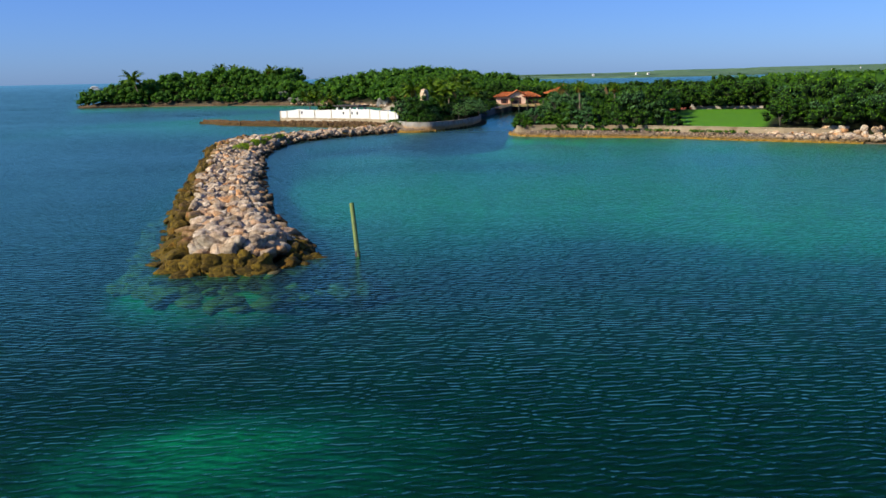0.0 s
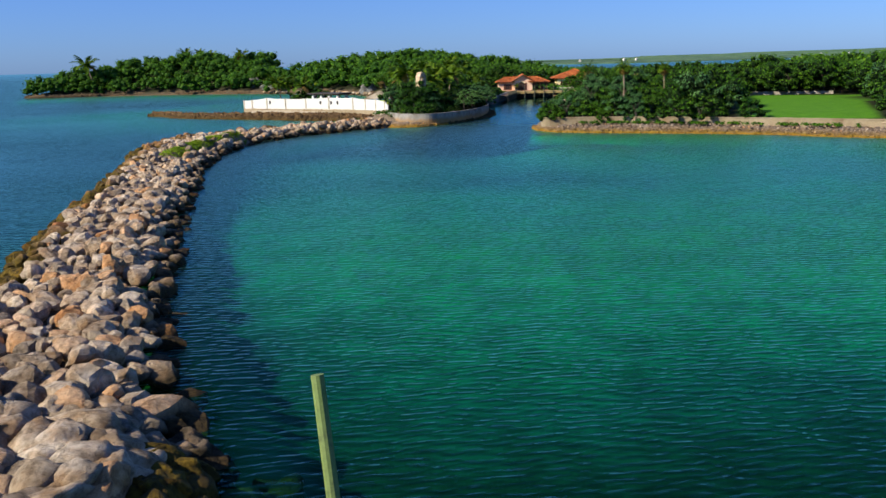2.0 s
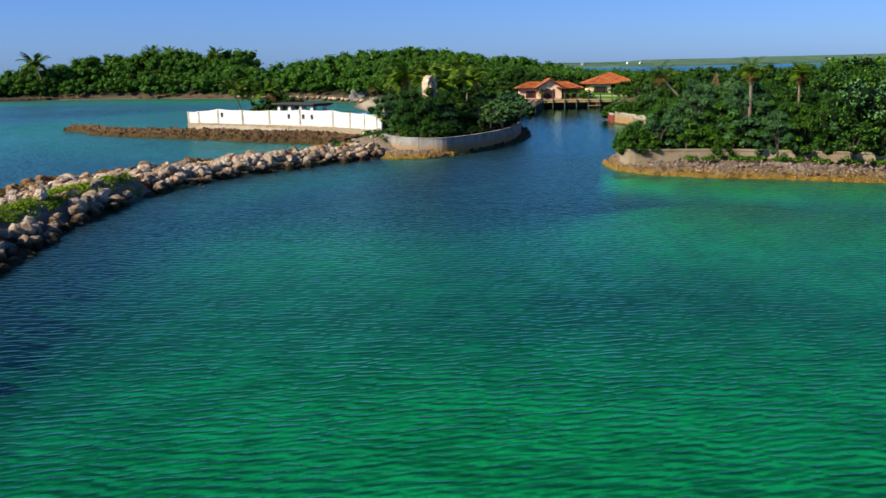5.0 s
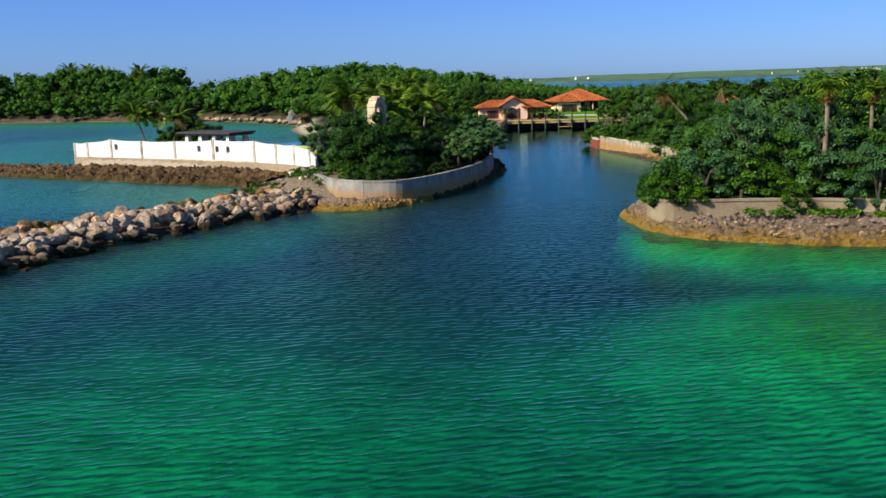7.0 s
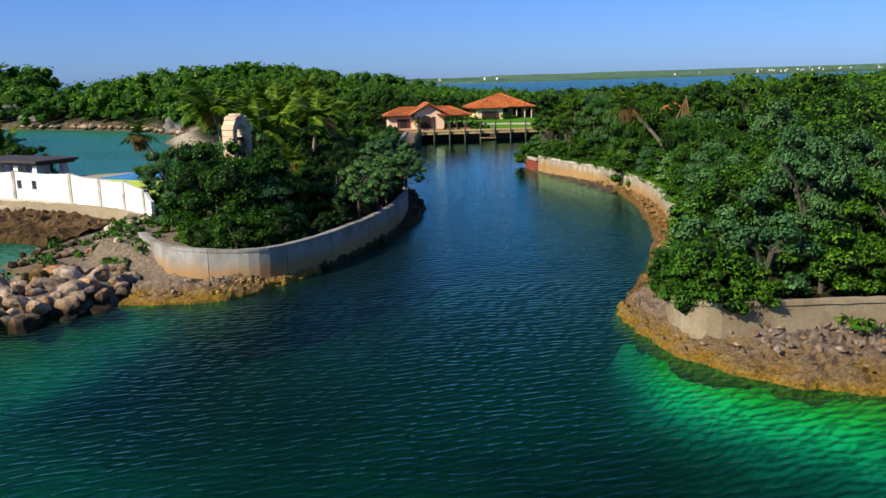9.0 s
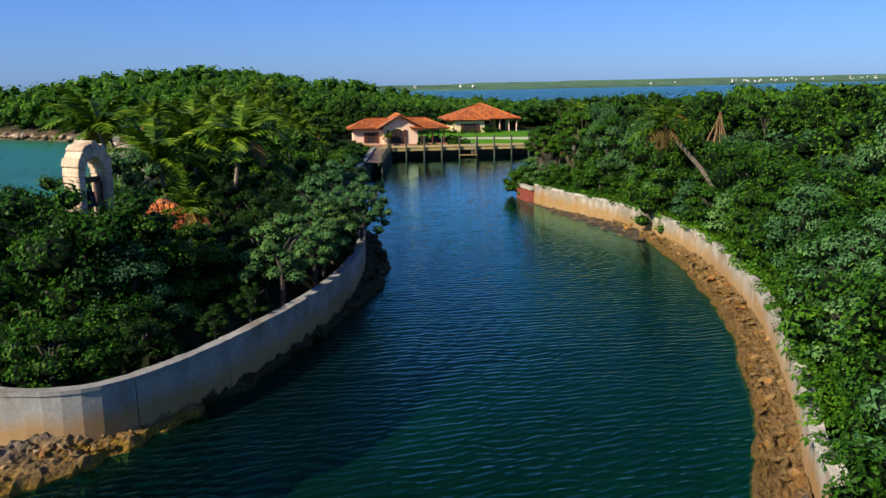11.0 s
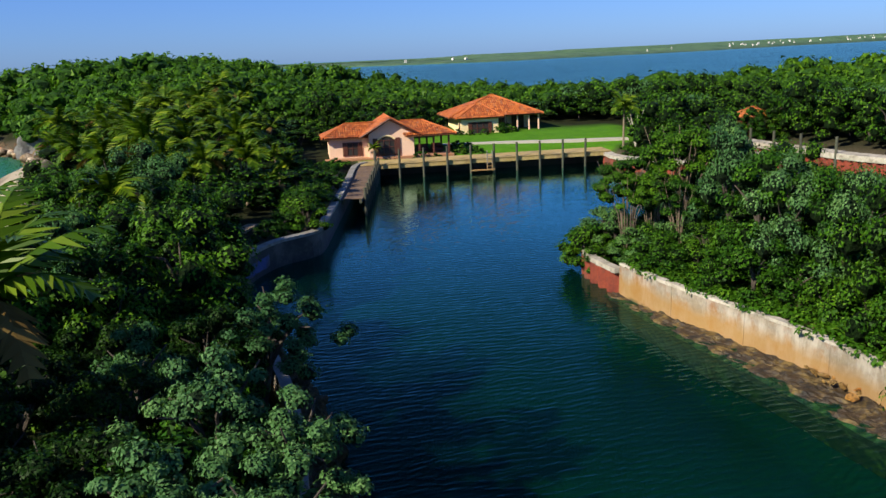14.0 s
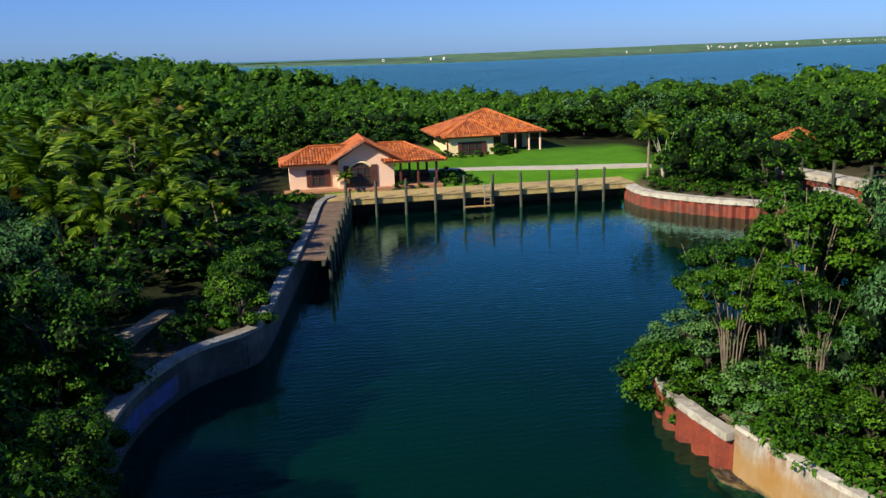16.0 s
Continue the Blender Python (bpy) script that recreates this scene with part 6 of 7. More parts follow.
for k, (x, y, s0) in enumerate(((9.5, 219.0, 0.7), (9.3, 221.4, 0.75), (9.6, 223.4, 0.6))):
    plant("near", k, x, y, 1.4, s0, 100 * k, 0.9, 18)
plant("tall_silver", 2, 11.1, 207.7, 1.5, 1.0, 110, 1.0, 15)
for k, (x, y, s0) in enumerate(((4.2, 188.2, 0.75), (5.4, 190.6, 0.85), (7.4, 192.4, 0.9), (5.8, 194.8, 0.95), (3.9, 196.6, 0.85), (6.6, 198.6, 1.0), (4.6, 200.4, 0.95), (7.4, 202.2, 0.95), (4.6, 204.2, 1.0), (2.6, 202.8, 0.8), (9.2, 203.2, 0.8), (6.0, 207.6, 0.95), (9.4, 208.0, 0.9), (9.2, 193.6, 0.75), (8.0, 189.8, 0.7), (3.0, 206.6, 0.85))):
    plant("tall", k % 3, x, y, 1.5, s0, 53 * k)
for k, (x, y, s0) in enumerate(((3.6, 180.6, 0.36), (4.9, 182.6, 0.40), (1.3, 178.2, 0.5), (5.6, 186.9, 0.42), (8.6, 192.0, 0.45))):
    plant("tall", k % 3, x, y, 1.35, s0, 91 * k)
plant("near", 2, -2.2, 183.2, 1.5, 1.4, 120)
plant("near", 0, -0.7, 183.1, 1.5, 1.45, 200)
plant("near", 1, 0.9, 184.0, 1.5, 1.05, 40)
snag_palm("thatch_palm", "tall thatch palm with brown skirt of dead fronds", (28.2, 162.0, 1.8), (28.1, 161.8, 8.6), green=0.55, size=1.3, seed=1)
snag_palm("thatch_palm", "thatch palm with dry brown crown in the thicket", (36.5, 170.0, 1.8), (36.4, 170.0, 8.0), green=0.6, size=1.1, seed=2)
snag_palm("thatch_palm", "leaning thatch palm with drooping brown fronds", (35.0, 197.2, 2.0), (30.4, 198.4, 7.6), green=0.5, size=1.8, seed=3)
snag_palm("thatch_palm", "short green thatch palm beside the tiled hut", (2.6, 191.6, 1.8), (2.4, 191.8, 4.6), green=0.75, size=1.15, seed=4)
snag_palm("thatch_palm", "leaning dead palm with bare stem behind the white wall", (-5.0, 193.5, 1.6), (-8.0, 194.6, 6.8), green=0.35, size=1.3, seed=5)
spire = thing("dead_palm", "tall dry spire of dead palm leaves above the thicket", "palm tree", pose(43.5, 213.6, 1.8))
part("trunk", rod(bmesh.new(), (0, 0, -0.3), (0, 0, 3.6), 0.16, 0.14, 8), M_PALMBARK, spire)
r = np.random.default_rng(6)
for k in range(14):
    a = k * 2.4
    foot = Vector((math.cos(a) * r.uniform(0.5, 0.95), math.sin(a) * r.uniform(0.5, 0.95), r.uniform(3.0, 3.8)))
    part("dry_leaf", rod(bmesh.new(), foot, (math.cos(a) * 0.05, math.sin(a) * 0.05, r.uniform(5.4, 6.1)), 0.07, 0.015, 4), M_DEADPALM, spire, "dry folded leaf")
for x, y, s, k, turn in ((-30.5, 222.5, 0.95, 1, 200), (-28.5, 223.0, 0.9, 1, 170), (-26.0, 217.5, 1.0, 0, 30), (-23.5, 219.0, 0.9, 2, 140)):
    palm(k, x, y, 1.4, s, turn, "slim coconut palm behind the white wall")
palm(3, -2.6, 206.0, 1.9, 1.1, 200, "tall coconut palm by the beach lawn")
palm(0, 1.8, 209.0, 1.9, 1.15, 80, "tall coconut palm by the beach lawn")
palm(1, -4.2, 221.0, 1.9, 1.0, 150)
palm(0, 0.9, 199.2, 1.8, 1.08, 180, "coconut palm rising behind the tiled hut")
palm(3, 4.2, 201.5, 1.8, 1.0, 40, "coconut palm with dark drooping fronds")
plant("near", 4, -0.2, 188.0, 1.5, 0.82, 200, 1.12)
palm(3, 53.0, 267.6, 1.8, 0.78, 60, "coconut palm at the corner of the quay")
for x, y, s in ((-129.6, 384.0, 1.9), (-100.0, 410.0, 1.4), (-92.0, 404.0, 1.2), (-86.0, 400.0, 1.25), (-72.0, 394.0, 1.3), (-30.0, 372.0, 1.2)):
    palm(int(abs(x)) % 4, x, y, z_at(x, y), s, x * 7, "tall coconut palm on the wooded ridge")
for k in range(9):
    x, y = -24 + 1.6 * k + rng.uniform(-0.6, 0.6), 215.5 + rng.uniform(0, 4) - 1.0 * k * 0.7
    if k < 5:
        plant("near", k % 3, x - 3, y + 2, 1.3, rng.uniform(0.8, 1.1), 40 * k)
for x, y, k, i, s, tall in ((35.4, 219.0, "silver", 1, 1.0, 1.75), (38.4, 223.6, "silver", 2, 1.05, 1.5), (41.0, 221.5, "near", 1, 1.0, 1.35), (37.4, 221.0, "near", 2, 0.9, 1.2), (34.4, 215.6, "near", 4, 0.85, 1.1), (38.4, 218.0, "silver", 0, 1.0, 1.5), (33.2, 217.6, "near", 1, 0.6, 0.9), (31.9, 219.6, "near", 0, 0.45, 0.9), (34.4, 222.6, "near", 3, 0.6, 0.8), (36.4, 225.0, "near", 1, 0.55, 0.9)):
    plant(k, i, x, y, 1.6, s, x * 40, tall)
for x, y, k, s0, turn in ((31.4, 222.6, 0, 1.0, 10), (32.2, 224.2, 1, 1.1, 130), (35.2, 223.6, 0, 1.5, 250), (33.4, 220.6, 1, 0.9, 60), (33.0, 222.6, 0, 1.0, 200), (36.6, 225.2, 1, 1.35, 300)):
    plant("open", k, x, y, 1.5, s0, turn)
r = random.Random(31)
for k in range(26):
    x, y = r.uniform(30.4, 36.5), r.uniform(217.0, 226.2)
    t = thing("shrub", LABELS["shrub"] if k % 4 != 3 else "silvery shrub leaning over the sea wall", "shrub", pose(x, y, 1.3, 0, 0, r.uniform(0, 360)) @ Matrix.Diagonal((0.72, 0.72, r.uniform(0.45, 0.75), 1)), "shrubs along the sea walls")
    part("stem", TREES["shrub"][k % 4][0], None, t)
    part("crown", TREES["shrub"][k % 4][1], None, t)
for k, (x, y, s0) in enumerate(((29.75, 222.9, 0.55), (29.6, 223.9, 0.78), (30.0, 225.0, 0.8), (31.0, 226.0, 0.8), (32.6, 226.8, 0.75), (34.4, 227.2, 0.7))):
    t = thing("shrub", "dense green creeper spilling over the sheet piling", "shrub", pose(x, y, 0.3, 0, 0, 70 * k) @ Matrix.Scale(s0, 4), "shrubs along the sea walls")
    part("stem", TREES["shrub"][k % 3][0], None, t)
    part("crown", TREES["shrub"][k % 3][1], None, t)
dead = thing("dead_tree", "bleached bare branches of a dead tree", "dead tree", pose(54.2, 267.0, 1.7))
for k in range(7):
    bm = bmesh.new()
    a = k * 0.9
    rod(bm, (0, 0, -0.2), (math.cos(a) * 0.5, math.sin(a) * 0.5, 1.6 + 0.2 * k), 0.08, 0.05, 6)
    rod(bm, (math.cos(a) * 0.5, math.sin(a) * 0.5, 1.6 + 0.2 * k), (math.cos(a) * 1.0, math.sin(a) * 0.9, 2.6 + 0.25 * k), 0.05, 0.02, 5)
    part("branch", bm, M_CAP, dead)


# ---- houses ----
def slope(parent, name, pts, seed=0, pitch=0.27, course=0.42):
    """A roof slope given eave start, eave end and then the upper corners: a bed slab with barrel tiles on it."""
    P = [Vector(p) for p in pts]
    u = (P[1] - P[0]).normalized()
    n = u.cross(P[2] - P[0]).normalized()
    if n.z < 0:
        n = -n
    w = n.cross(u).normalized()
    if w.z < 0:
        w = -w
    bm = bmesh.new()
    lo, hi = [bm.verts.new(p - n * 0.12) for p in P], [bm.verts.new(p) for p in P]
    k = len(P)
    bm.faces.new(hi)
    bm.faces.new(lo[::-1])
    for i in range(k):
        bm.faces.new((lo[i], lo[(i + 1) % k], hi[(i + 1) % k], hi[i]))
    bmesh.ops.recalc_face_normals(bm, faces=bm.faces)
    s = part(name, bm, M_ROOFBASE, parent)
    flat = [((p - P[0]).dot(u), (p - P[0]).dot(w)) for p in P]
    r = random.Random(seed)
    vs, fs = [], []
    us = np.arange(min(a for a, _ in flat) + pitch / 2, max(a for a, _ in flat), pitch)
    ws2 = np.arange(-0.02, max(b for _, b in flat), course)
    for a in us:
        for b in ws2:
            inside = poly_distance(np.array([a]), np.array([b + course / 2]), flat)[0]
            if inside < 0.02:
                continue
            h, tilt = r.uniform(0.0, 0.015), 0.05
            base = len(vs)
            for bb, zz in ((b, 0.03 + tilt), (b + course * 1.08, 0.03)):
                for q, hh in ((-0.48, -0.03), (-0.27, 0.055), (0.27, 0.055), (0.48, -0.03)):
                    vs.append(P[0] + u * (a + q * pitch) + w * bb + n * (zz + hh + h))
            for q in range(3):
                fs.append((base + q, base + q + 1, base + q + 5, base + q + 4))
    t = part("roof_tiles", np_mesh("roof_tiles", [tuple(v) for v in vs], fs, M_TILE), None, s, "orange clay barrel tiles")
    tagged(t, kind="stuff")
    return s


def ridge_cap(parent, a, b):
    part("ridge_cap", rod(bmesh.new(), a, b, 0.13, 0.13, 8), M_TILE, parent, "rounded clay ridge tiles")


def window(parent, x, z0, w, h, y, arched=False, bars=3, shutters=0.0):
    """A window or door in a wall that faces -y, with frame, panes, bars and shutters."""
    fr = part("window", boxed(x - w / 2, y - 0.03, z0, x + w / 2, y + 0.06, z0 + h, bevel=0.01), M_GLASS, parent, "dark glazed opening")
    for sx in (-1, 1):
        part("frame", boxed(x + sx * w / 2 - 0.06, y - 0.09, z0, x + sx * w / 2 + 0.06, y - 0.025, z0 + h), M_DARKWOOD, fr)
    for k in range(bars + 1):
        q = x - w / 2 + w * k / max(1, bars)
        if 0 < k < bars:
            part("mullion", boxed(q - 0.03, y - 0.085, z0 + 0.01, q + 0.03, y - 0.025, z0 + h - 0.01), M_DARKWOOD, fr)
    for zz in (z0 + 0.03, z0 + h * 0.55, z0 + h - 0.05):
        part("transom", boxed(x - w / 2 + 0.06, y - 0.08, zz - 0.035, x + w / 2 - 0.06, y - 0.03, zz + 0.035), M_DARKWOOD, fr)
    if arched:
        bm = bmesh.new()
        rise = 0.42
        seg = 12
        top, bot = [], []
        for k in range(seg + 1):
            q = -w / 2 + w * k / seg
            zz = z0 + h + rise * (1 - (2 * q / w) ** 2)
            top.append((x + q, zz))
        f0 = [bm.verts.new((a, y - 0.03, b)) for a, b in [(x + w / 2, z0 + h), (x - w / 2, z0 + h)] + top[1:-1]]
        f1 = [bm.verts.new((v.co.x, y + 0.06, v.co.z)) for v in f0]
        bm.faces.new(f0)
        bm.faces.new(f1[::-1])
        for k in range(len(f0)):
            bm.faces.new((f0[k], f1[k], f1[(k + 1) % len(f0)], f0[(k + 1) % len(f0)]))
        bmesh.ops.recalc_face_normals(bm, faces=bm.faces)
        part("fanlight", bm, M_GLASS, fr, "arched dark fanlight")
        bm = bmesh.new()
        for (a0, b0), (a1, b1) in zip(top[:-1], top[1:]):
            rod(bm, (a0, y - 0.06, b0 + 0.06), (a1, y - 0.06, b1 + 0.06), 0.1, 0.1, 6)
        part("arch_trim", bm, M_STUCCO2, fr, "cream moulded arch")
    if shutters:
        for sx in (-1, 1):
            c = x + sx * (w / 2 + shutters / 2 + 0.08)
            sh = part("shutter", boxed(c - shutters / 2, y - 0.1, z0, c + shutters / 2, y - 0.03, z0 + h + (0.2 if arched else 0), bevel=0.012), M_DARKWOOD, fr, "dark red-brown shutter")
    return fr


def wall_block(parent, x0, y0, x1, y1, z0, z1, material, name="wall"):
    t = 0.22
    part(name, boxed(x0, y0, z0, x1, y0 + t, z1), material, parent)
    part(name, boxed(x0, y1 - t, z0, x1, y1, z1), material, parent)
    part(name, boxed(x0, y0 + t, z0, x0 + t, y1 - t, z1), material, parent)
    part(name, boxed(x1 - t, y0 + t, z0, x1, y1 - t, z1), material, parent)


# house with the gabled front, nearest the quay
HA = pose(25.1, 272.6, 0, 0, 0, -4)
house = thing("house", "peach stucco cottage with orange clay tile roof and arched front window", "house", HA)
wall_block(house, 0, 0, 5.0, 6.0, 1.3, 4.25, M_STUCCO)
bm = bmesh.new()
g = [bm.verts.new(p) for p in ((0, 0, 4.25), (5.0, 0, 4.25), (2.35, 0, 5.7), (0, 0.22, 4.25), (5.0, 0.22, 4.25), (2.35, 0.22, 5.7))]
for f in ((0, 1, 2), (5, 4, 3), (0, 3, 4, 1), (1, 4, 5, 2), (2, 5, 3, 0)):
    bm.faces.new([g[q] for q in f])
part("gable", bm, M_STUCCO, house)
wall_block(house, -4.3, 0.9, -0.004, 5.2, 1.3, 4.0, M_STUCCO)
part("plinth", boxed(-4.9, -0.5, 1.2, 9.4, 0.9, 1.75, bevel=0.03), M_TERRACE, house, "terracotta terrace plinth")
part("plinth", boxed(4.9, 0.9, 1.2, 9.4, 5.6, 1.7, bevel=0.03), M_TERRACE, house, "terracotta porch floor")
window(house, 1.95, 1.85, 1.85, 1.75, 0.0, True, 3, 0.5)
window(house, -1.75, 1.95, 1.2, 1.5, 0.9, False, 2, 0.4)
RZ = 5.3
slope(house, "roof_slope", [(-5.1, 0.15, 4.0), (1.2, 0.15, 4.0), (1.2, 3.0, RZ), (-2.4, 3.0, RZ)], 1)
slope(house, "roof_slope", [(-5.1, 5.9, 4.0), (-5.1, 0.15, 4.0), (-2.4, 3.0, RZ)], 2)
slope(house, "roof_slope", [(9.7, 5.9, 4.0), (-5.1, 5.9, 4.0), (-2.4, 3.0, RZ), (6.4, 3.0, RZ)], 3)
slope(house, "roof_slope", [(4.0, -0.7, 3.95), (9.7, -0.7, 3.95), (6.4, 3.0, RZ), (3.0, 3.0, RZ)], 4)
slope(house, "roof_slope", [(9.7, -0.7, 3.95), (9.7, 5.9, 4.0), (6.4, 3.0, RZ)], 5)
slope(house, "roof_slope", [(-0.95, -0.65, 4.1), (-0.95, 5.5, 4.1), (2.35, 5.5, 6.0), (2.35, -0.65, 6.0)], 6)
slope(house, "roof_slope", [(5.95, 5.5, 4.0), (5.95, -0.65, 4.0), (2.35, -0.65, 6.0), (2.35, 5.5, 6.0)], 7)
ridge_cap(house, (2.35, -0.7, 6.05), (2.35, 5.5, 6.05))
ridge_cap(house, (-2.4, 3.0, RZ + 0.05), (1.0, 3.0, RZ + 0.05))
ridge_cap(house, (4.0, 3.0, RZ + 0.05), (6.4, 3.0, RZ + 0.05))
ridge_cap(house, (-5.1, 0.15, 4.05), (-2.4, 3.0, RZ + 0.05))
ridge_cap(house, (9.7, -0.7, 4.0), (6.4, 3.0, RZ + 0.05))
for x0, x1, za, zb in ((-1.0, 2.35, 4.0, 5.9), (2.35, 6.0, 5.9, 3.9)):
    part("bargeboard", rod(bmesh.new(), (x0, -0.66, za), (x1, -0.66, zb), 0.1, 0.1, 4), M_DARKWOOD, house, "dark bargeboard")
for x in (5.6, 7.2, 8.9):
    part("porch_post", boxed(x - 0.1, -0.1, 1.7, x + 0.1, 0.1, 3.9, bevel=0.02), M_DARKWOOD, house, "dark timber porch post")
    part("porch_post", boxed(x - 0.1, 4.9, 1.7, x + 0.1, 5.1, 3.9, bevel=0.02), M_DARKWOOD, house, "dark timber porch post")
part("porch_beam", boxed(5.1, -0.1, 3.78, 9.2, 0.1, 3.98, bevel=0.01), M_DARKWOOD, house, "dark porch beam")
for x, y in ((6.2, 2.4), (8.0, 2.8)):
    seat = thing("porch_sofa", "dark wicker sofa under the porch roof", "sofa", HA @ pose(x, y, 1.7))
    part("seat", boxed(-0.6, -0.35, 0.1, 0.6, 0.35, 0.45, bevel=0.04), M_DARKWOOD, seat)
    part("backrest", boxed(-0.6, 0.25, 0.452, 0.6, 0.42, 0.95, bevel=0.04), M_DARKWOOD, seat)
    part("armrest", boxed(-0.72, -0.35, 0.1, -0.604, 0.35, 0.65, bevel=0.03), M_DARKWOOD, seat)
    part("armrest", boxed(0.604, -0.35, 0.1, 0.72, 0.35, 0.65, bevel=0.03), M_DARKWOOD, seat)

HB = pose(39.3, 286.4, 0, 0, 0, -4)
house2 = thing("house", "cream stucco house with hipped orange clay tile roof and shaded porch", "house", HB)
wall_block(house2, 0, 0, 5.0, 5.0, 1.5, 4.3, M_STUCCO2)
wall_block(house2, 0.2, 5.004, 10.4, 10.0, 1.5, 4.6, M_STUCCO2)
part("plinth", boxed(5.2, 1.2, 1.4, 11.3, 5.0, 2.25, bevel=0.03), M_TERRACE, house2, "terracotta porch floor")
part("plinth", boxed(5.6, 0.4, 1.3, 11.0, 1.196, 2.0, bevel=0.03), M_TERRACE, house2, "terracotta porch step")
window(house2, 2.55, 2.05, 2.3, 1.75, 0.0, False, 3, 0.35)
window(house2, 6.6, 2.3, 1.4, 1.9, 5.0, False, 2, 0.0)
window(house2, 8.9, 2.3, 1.6, 1.9, 5.0, False, 2, 0.0)
part("shutter", boxed(-0.08, 0.3, 2.1, -0.01, 1.0, 3.9), M_DARKWOOD, house2, "dark shutter")
A2, E2 = 6.8, 4.4
slope(house2, "roof_slope", [(-1.3, 1.2, E2), (11.5, 1.2, E2), (5.7, 5.4, A2), (5.1, 5.4, A2)], 11)
slope(house2, "roof_slope", [(11.5, 1.2, E2), (11.5, 10.6, E2), (5.7, 5.4, A2)], 12)
slope(house2, "roof_slope", [(-1.3, 10.6, E2), (-1.3, 1.2, E2), (5.1, 5.4, A2)], 13)
slope(house2, "roof_slope", [(11.5, 10.6, E2), (-1.3, 10.6, E2), (5.1, 5.4, A2), (5.7, 5.4, A2)], 14)
slope(house2, "roof_slope", [(-0.7, -0.6, 4.35), (5.6, -0.6, 4.35), (3.2, 2.2, 5.95), (2.6, 2.2, 5.95)], 15)
slope(house2, "roof_slope", [(-0.7, 4.6, 4.35), (-0.7, -0.6, 4.35), (2.6, 2.2, 5.95), (2.6, 4.6, 5.95)], 16)
slope(house2, "roof_slope", [(5.6, -0.6, 4.35), (5.6, 4.6, 4.35), (3.2, 4.6, 5.95), (3.2, 2.2, 5.95)], 17)
for a, b in (((-1.3, 1.2, E2), (5.1, 5.4, A2)), ((11.5, 1.2, E2), (5.7, 5.4, A2)), ((5.1, 5.4, A2), (5.7, 5.4, A2)), ((-0.7, -0.6, 4.35), (2.6, 2.2, 5.95)), ((5.6, -0.6, 4.35), (3.2, 2.2, 5.95))):
    ridge_cap(house2, Vector(a) + Vector((0, 0, 0.06)), Vector(b) + Vector((0, 0, 0.06)))
for x in (6.4, 8.0, 9.6, 10.9):
    part("porch_column", boxed(x - 0.09, 1.65, 2.25, x + 0.09, 1.83, 4.5, bevel=0.03), M_STUCCO, house2, "pale porch column")
part("finial", rod(bmesh.new(), (5.4, 5.4, A2), (5.4, 5.4, A2 + 0.3), 0.12, 0.04, 8), M_TILE, house2)

hut = thing("tiled_hut", "small hut with low hipped clay tile roof among the shrubs", "hut", pose(0.9, 194.3, 0, 0, 0, 8))
wall_block(hut, -1.5, -1.5, 1.5, 1.5, 1.2, 3.5, M_STUCCO)
hc = [(-2.1, -2.1, 3.5), (2.1, -2.1, 3.5), (2.1, 2.1, 3.5), (-2.1, 2.1, 3.5)]
for k in range(4):
    slope(hut, "roof_slope", [hc[k], hc[(k + 1) % 4], (0, 0, 4.8)], 20 + k)
hut2 = thing("garden_hut", "small garden hut with clay tile roof beside the inlet", "hut", pose(70.5, 269.5, 0, 0, 0, -10))
wall_block(hut2, -1.3, -1.3, 1.3, 1.3, 1.5, 3.9, M_DARKWOOD)
hc = [(-1.9, -1.9, 3.9), (1.9, -1.9, 3.9), (1.9, 1.9, 3.9), (-1.9, 1.9, 3.9)]
for k in range(4):
    slope(hut2, "roof_slope", [hc[k], hc[(k + 1) % 4], (0, 0, 5.1)], 30 + k)

plant("near", 0, 68.9, 267.4, 1.5, 0.85, 20)
plant("near", 3, 70.3, 266.9, 1.5, 0.8, 80)
plant("near", 4, 71.8, 267.2, 1.5, 0.8, 150)

# ---- garden ----
path = new("path", sweep("path", smooth_line([(35.0, 279.0), (41.0, 277.6), (48.0, 275.2), (56.0, 272.6)], 0.8), [(-0.7, 1.7), (0.7, 1.7), (0.7, 2.03), (-0.7, 2.03)], M_PATH, 0.01, 1))
tagged(path, "pale concrete garden path across the lawn", "path", kind="structure")
path2 = new("path", sweep("path", smooth_line([(9.6, 235.2), (10.5, 237.0), (11.6, 239.4)], 0.6), [(-0.5, 1.2), (0.5, 1.2), (0.45, 1.62), (-0.45, 1.62)], M_PLINTH, 0.01, 1))
tagged(path2, "sandy footpath through the palms", "path", kind="structure")


def bush(x, y, s, kind="near", i=0):
    z = z_at(x, y)
    t = thing("bush", "low rounded green garden bush", "bush", pose(x, y, z - 0.55 * s, 0, 0, x * 50) @ Matrix.Diagonal((s, s, s * 0.8, 1)), "garden bushes")
    part("stem", TREES[kind][i][0], None, t)
    part("crown", TREES[kind][i][1], None, t)


TREES["bush"] = [make_tree(200 + i, 2.0, 4.0, 9, 60, 0.4, (M_LEAF, M_LEAF2)[i % 2], 0.1) for i in range(3)]
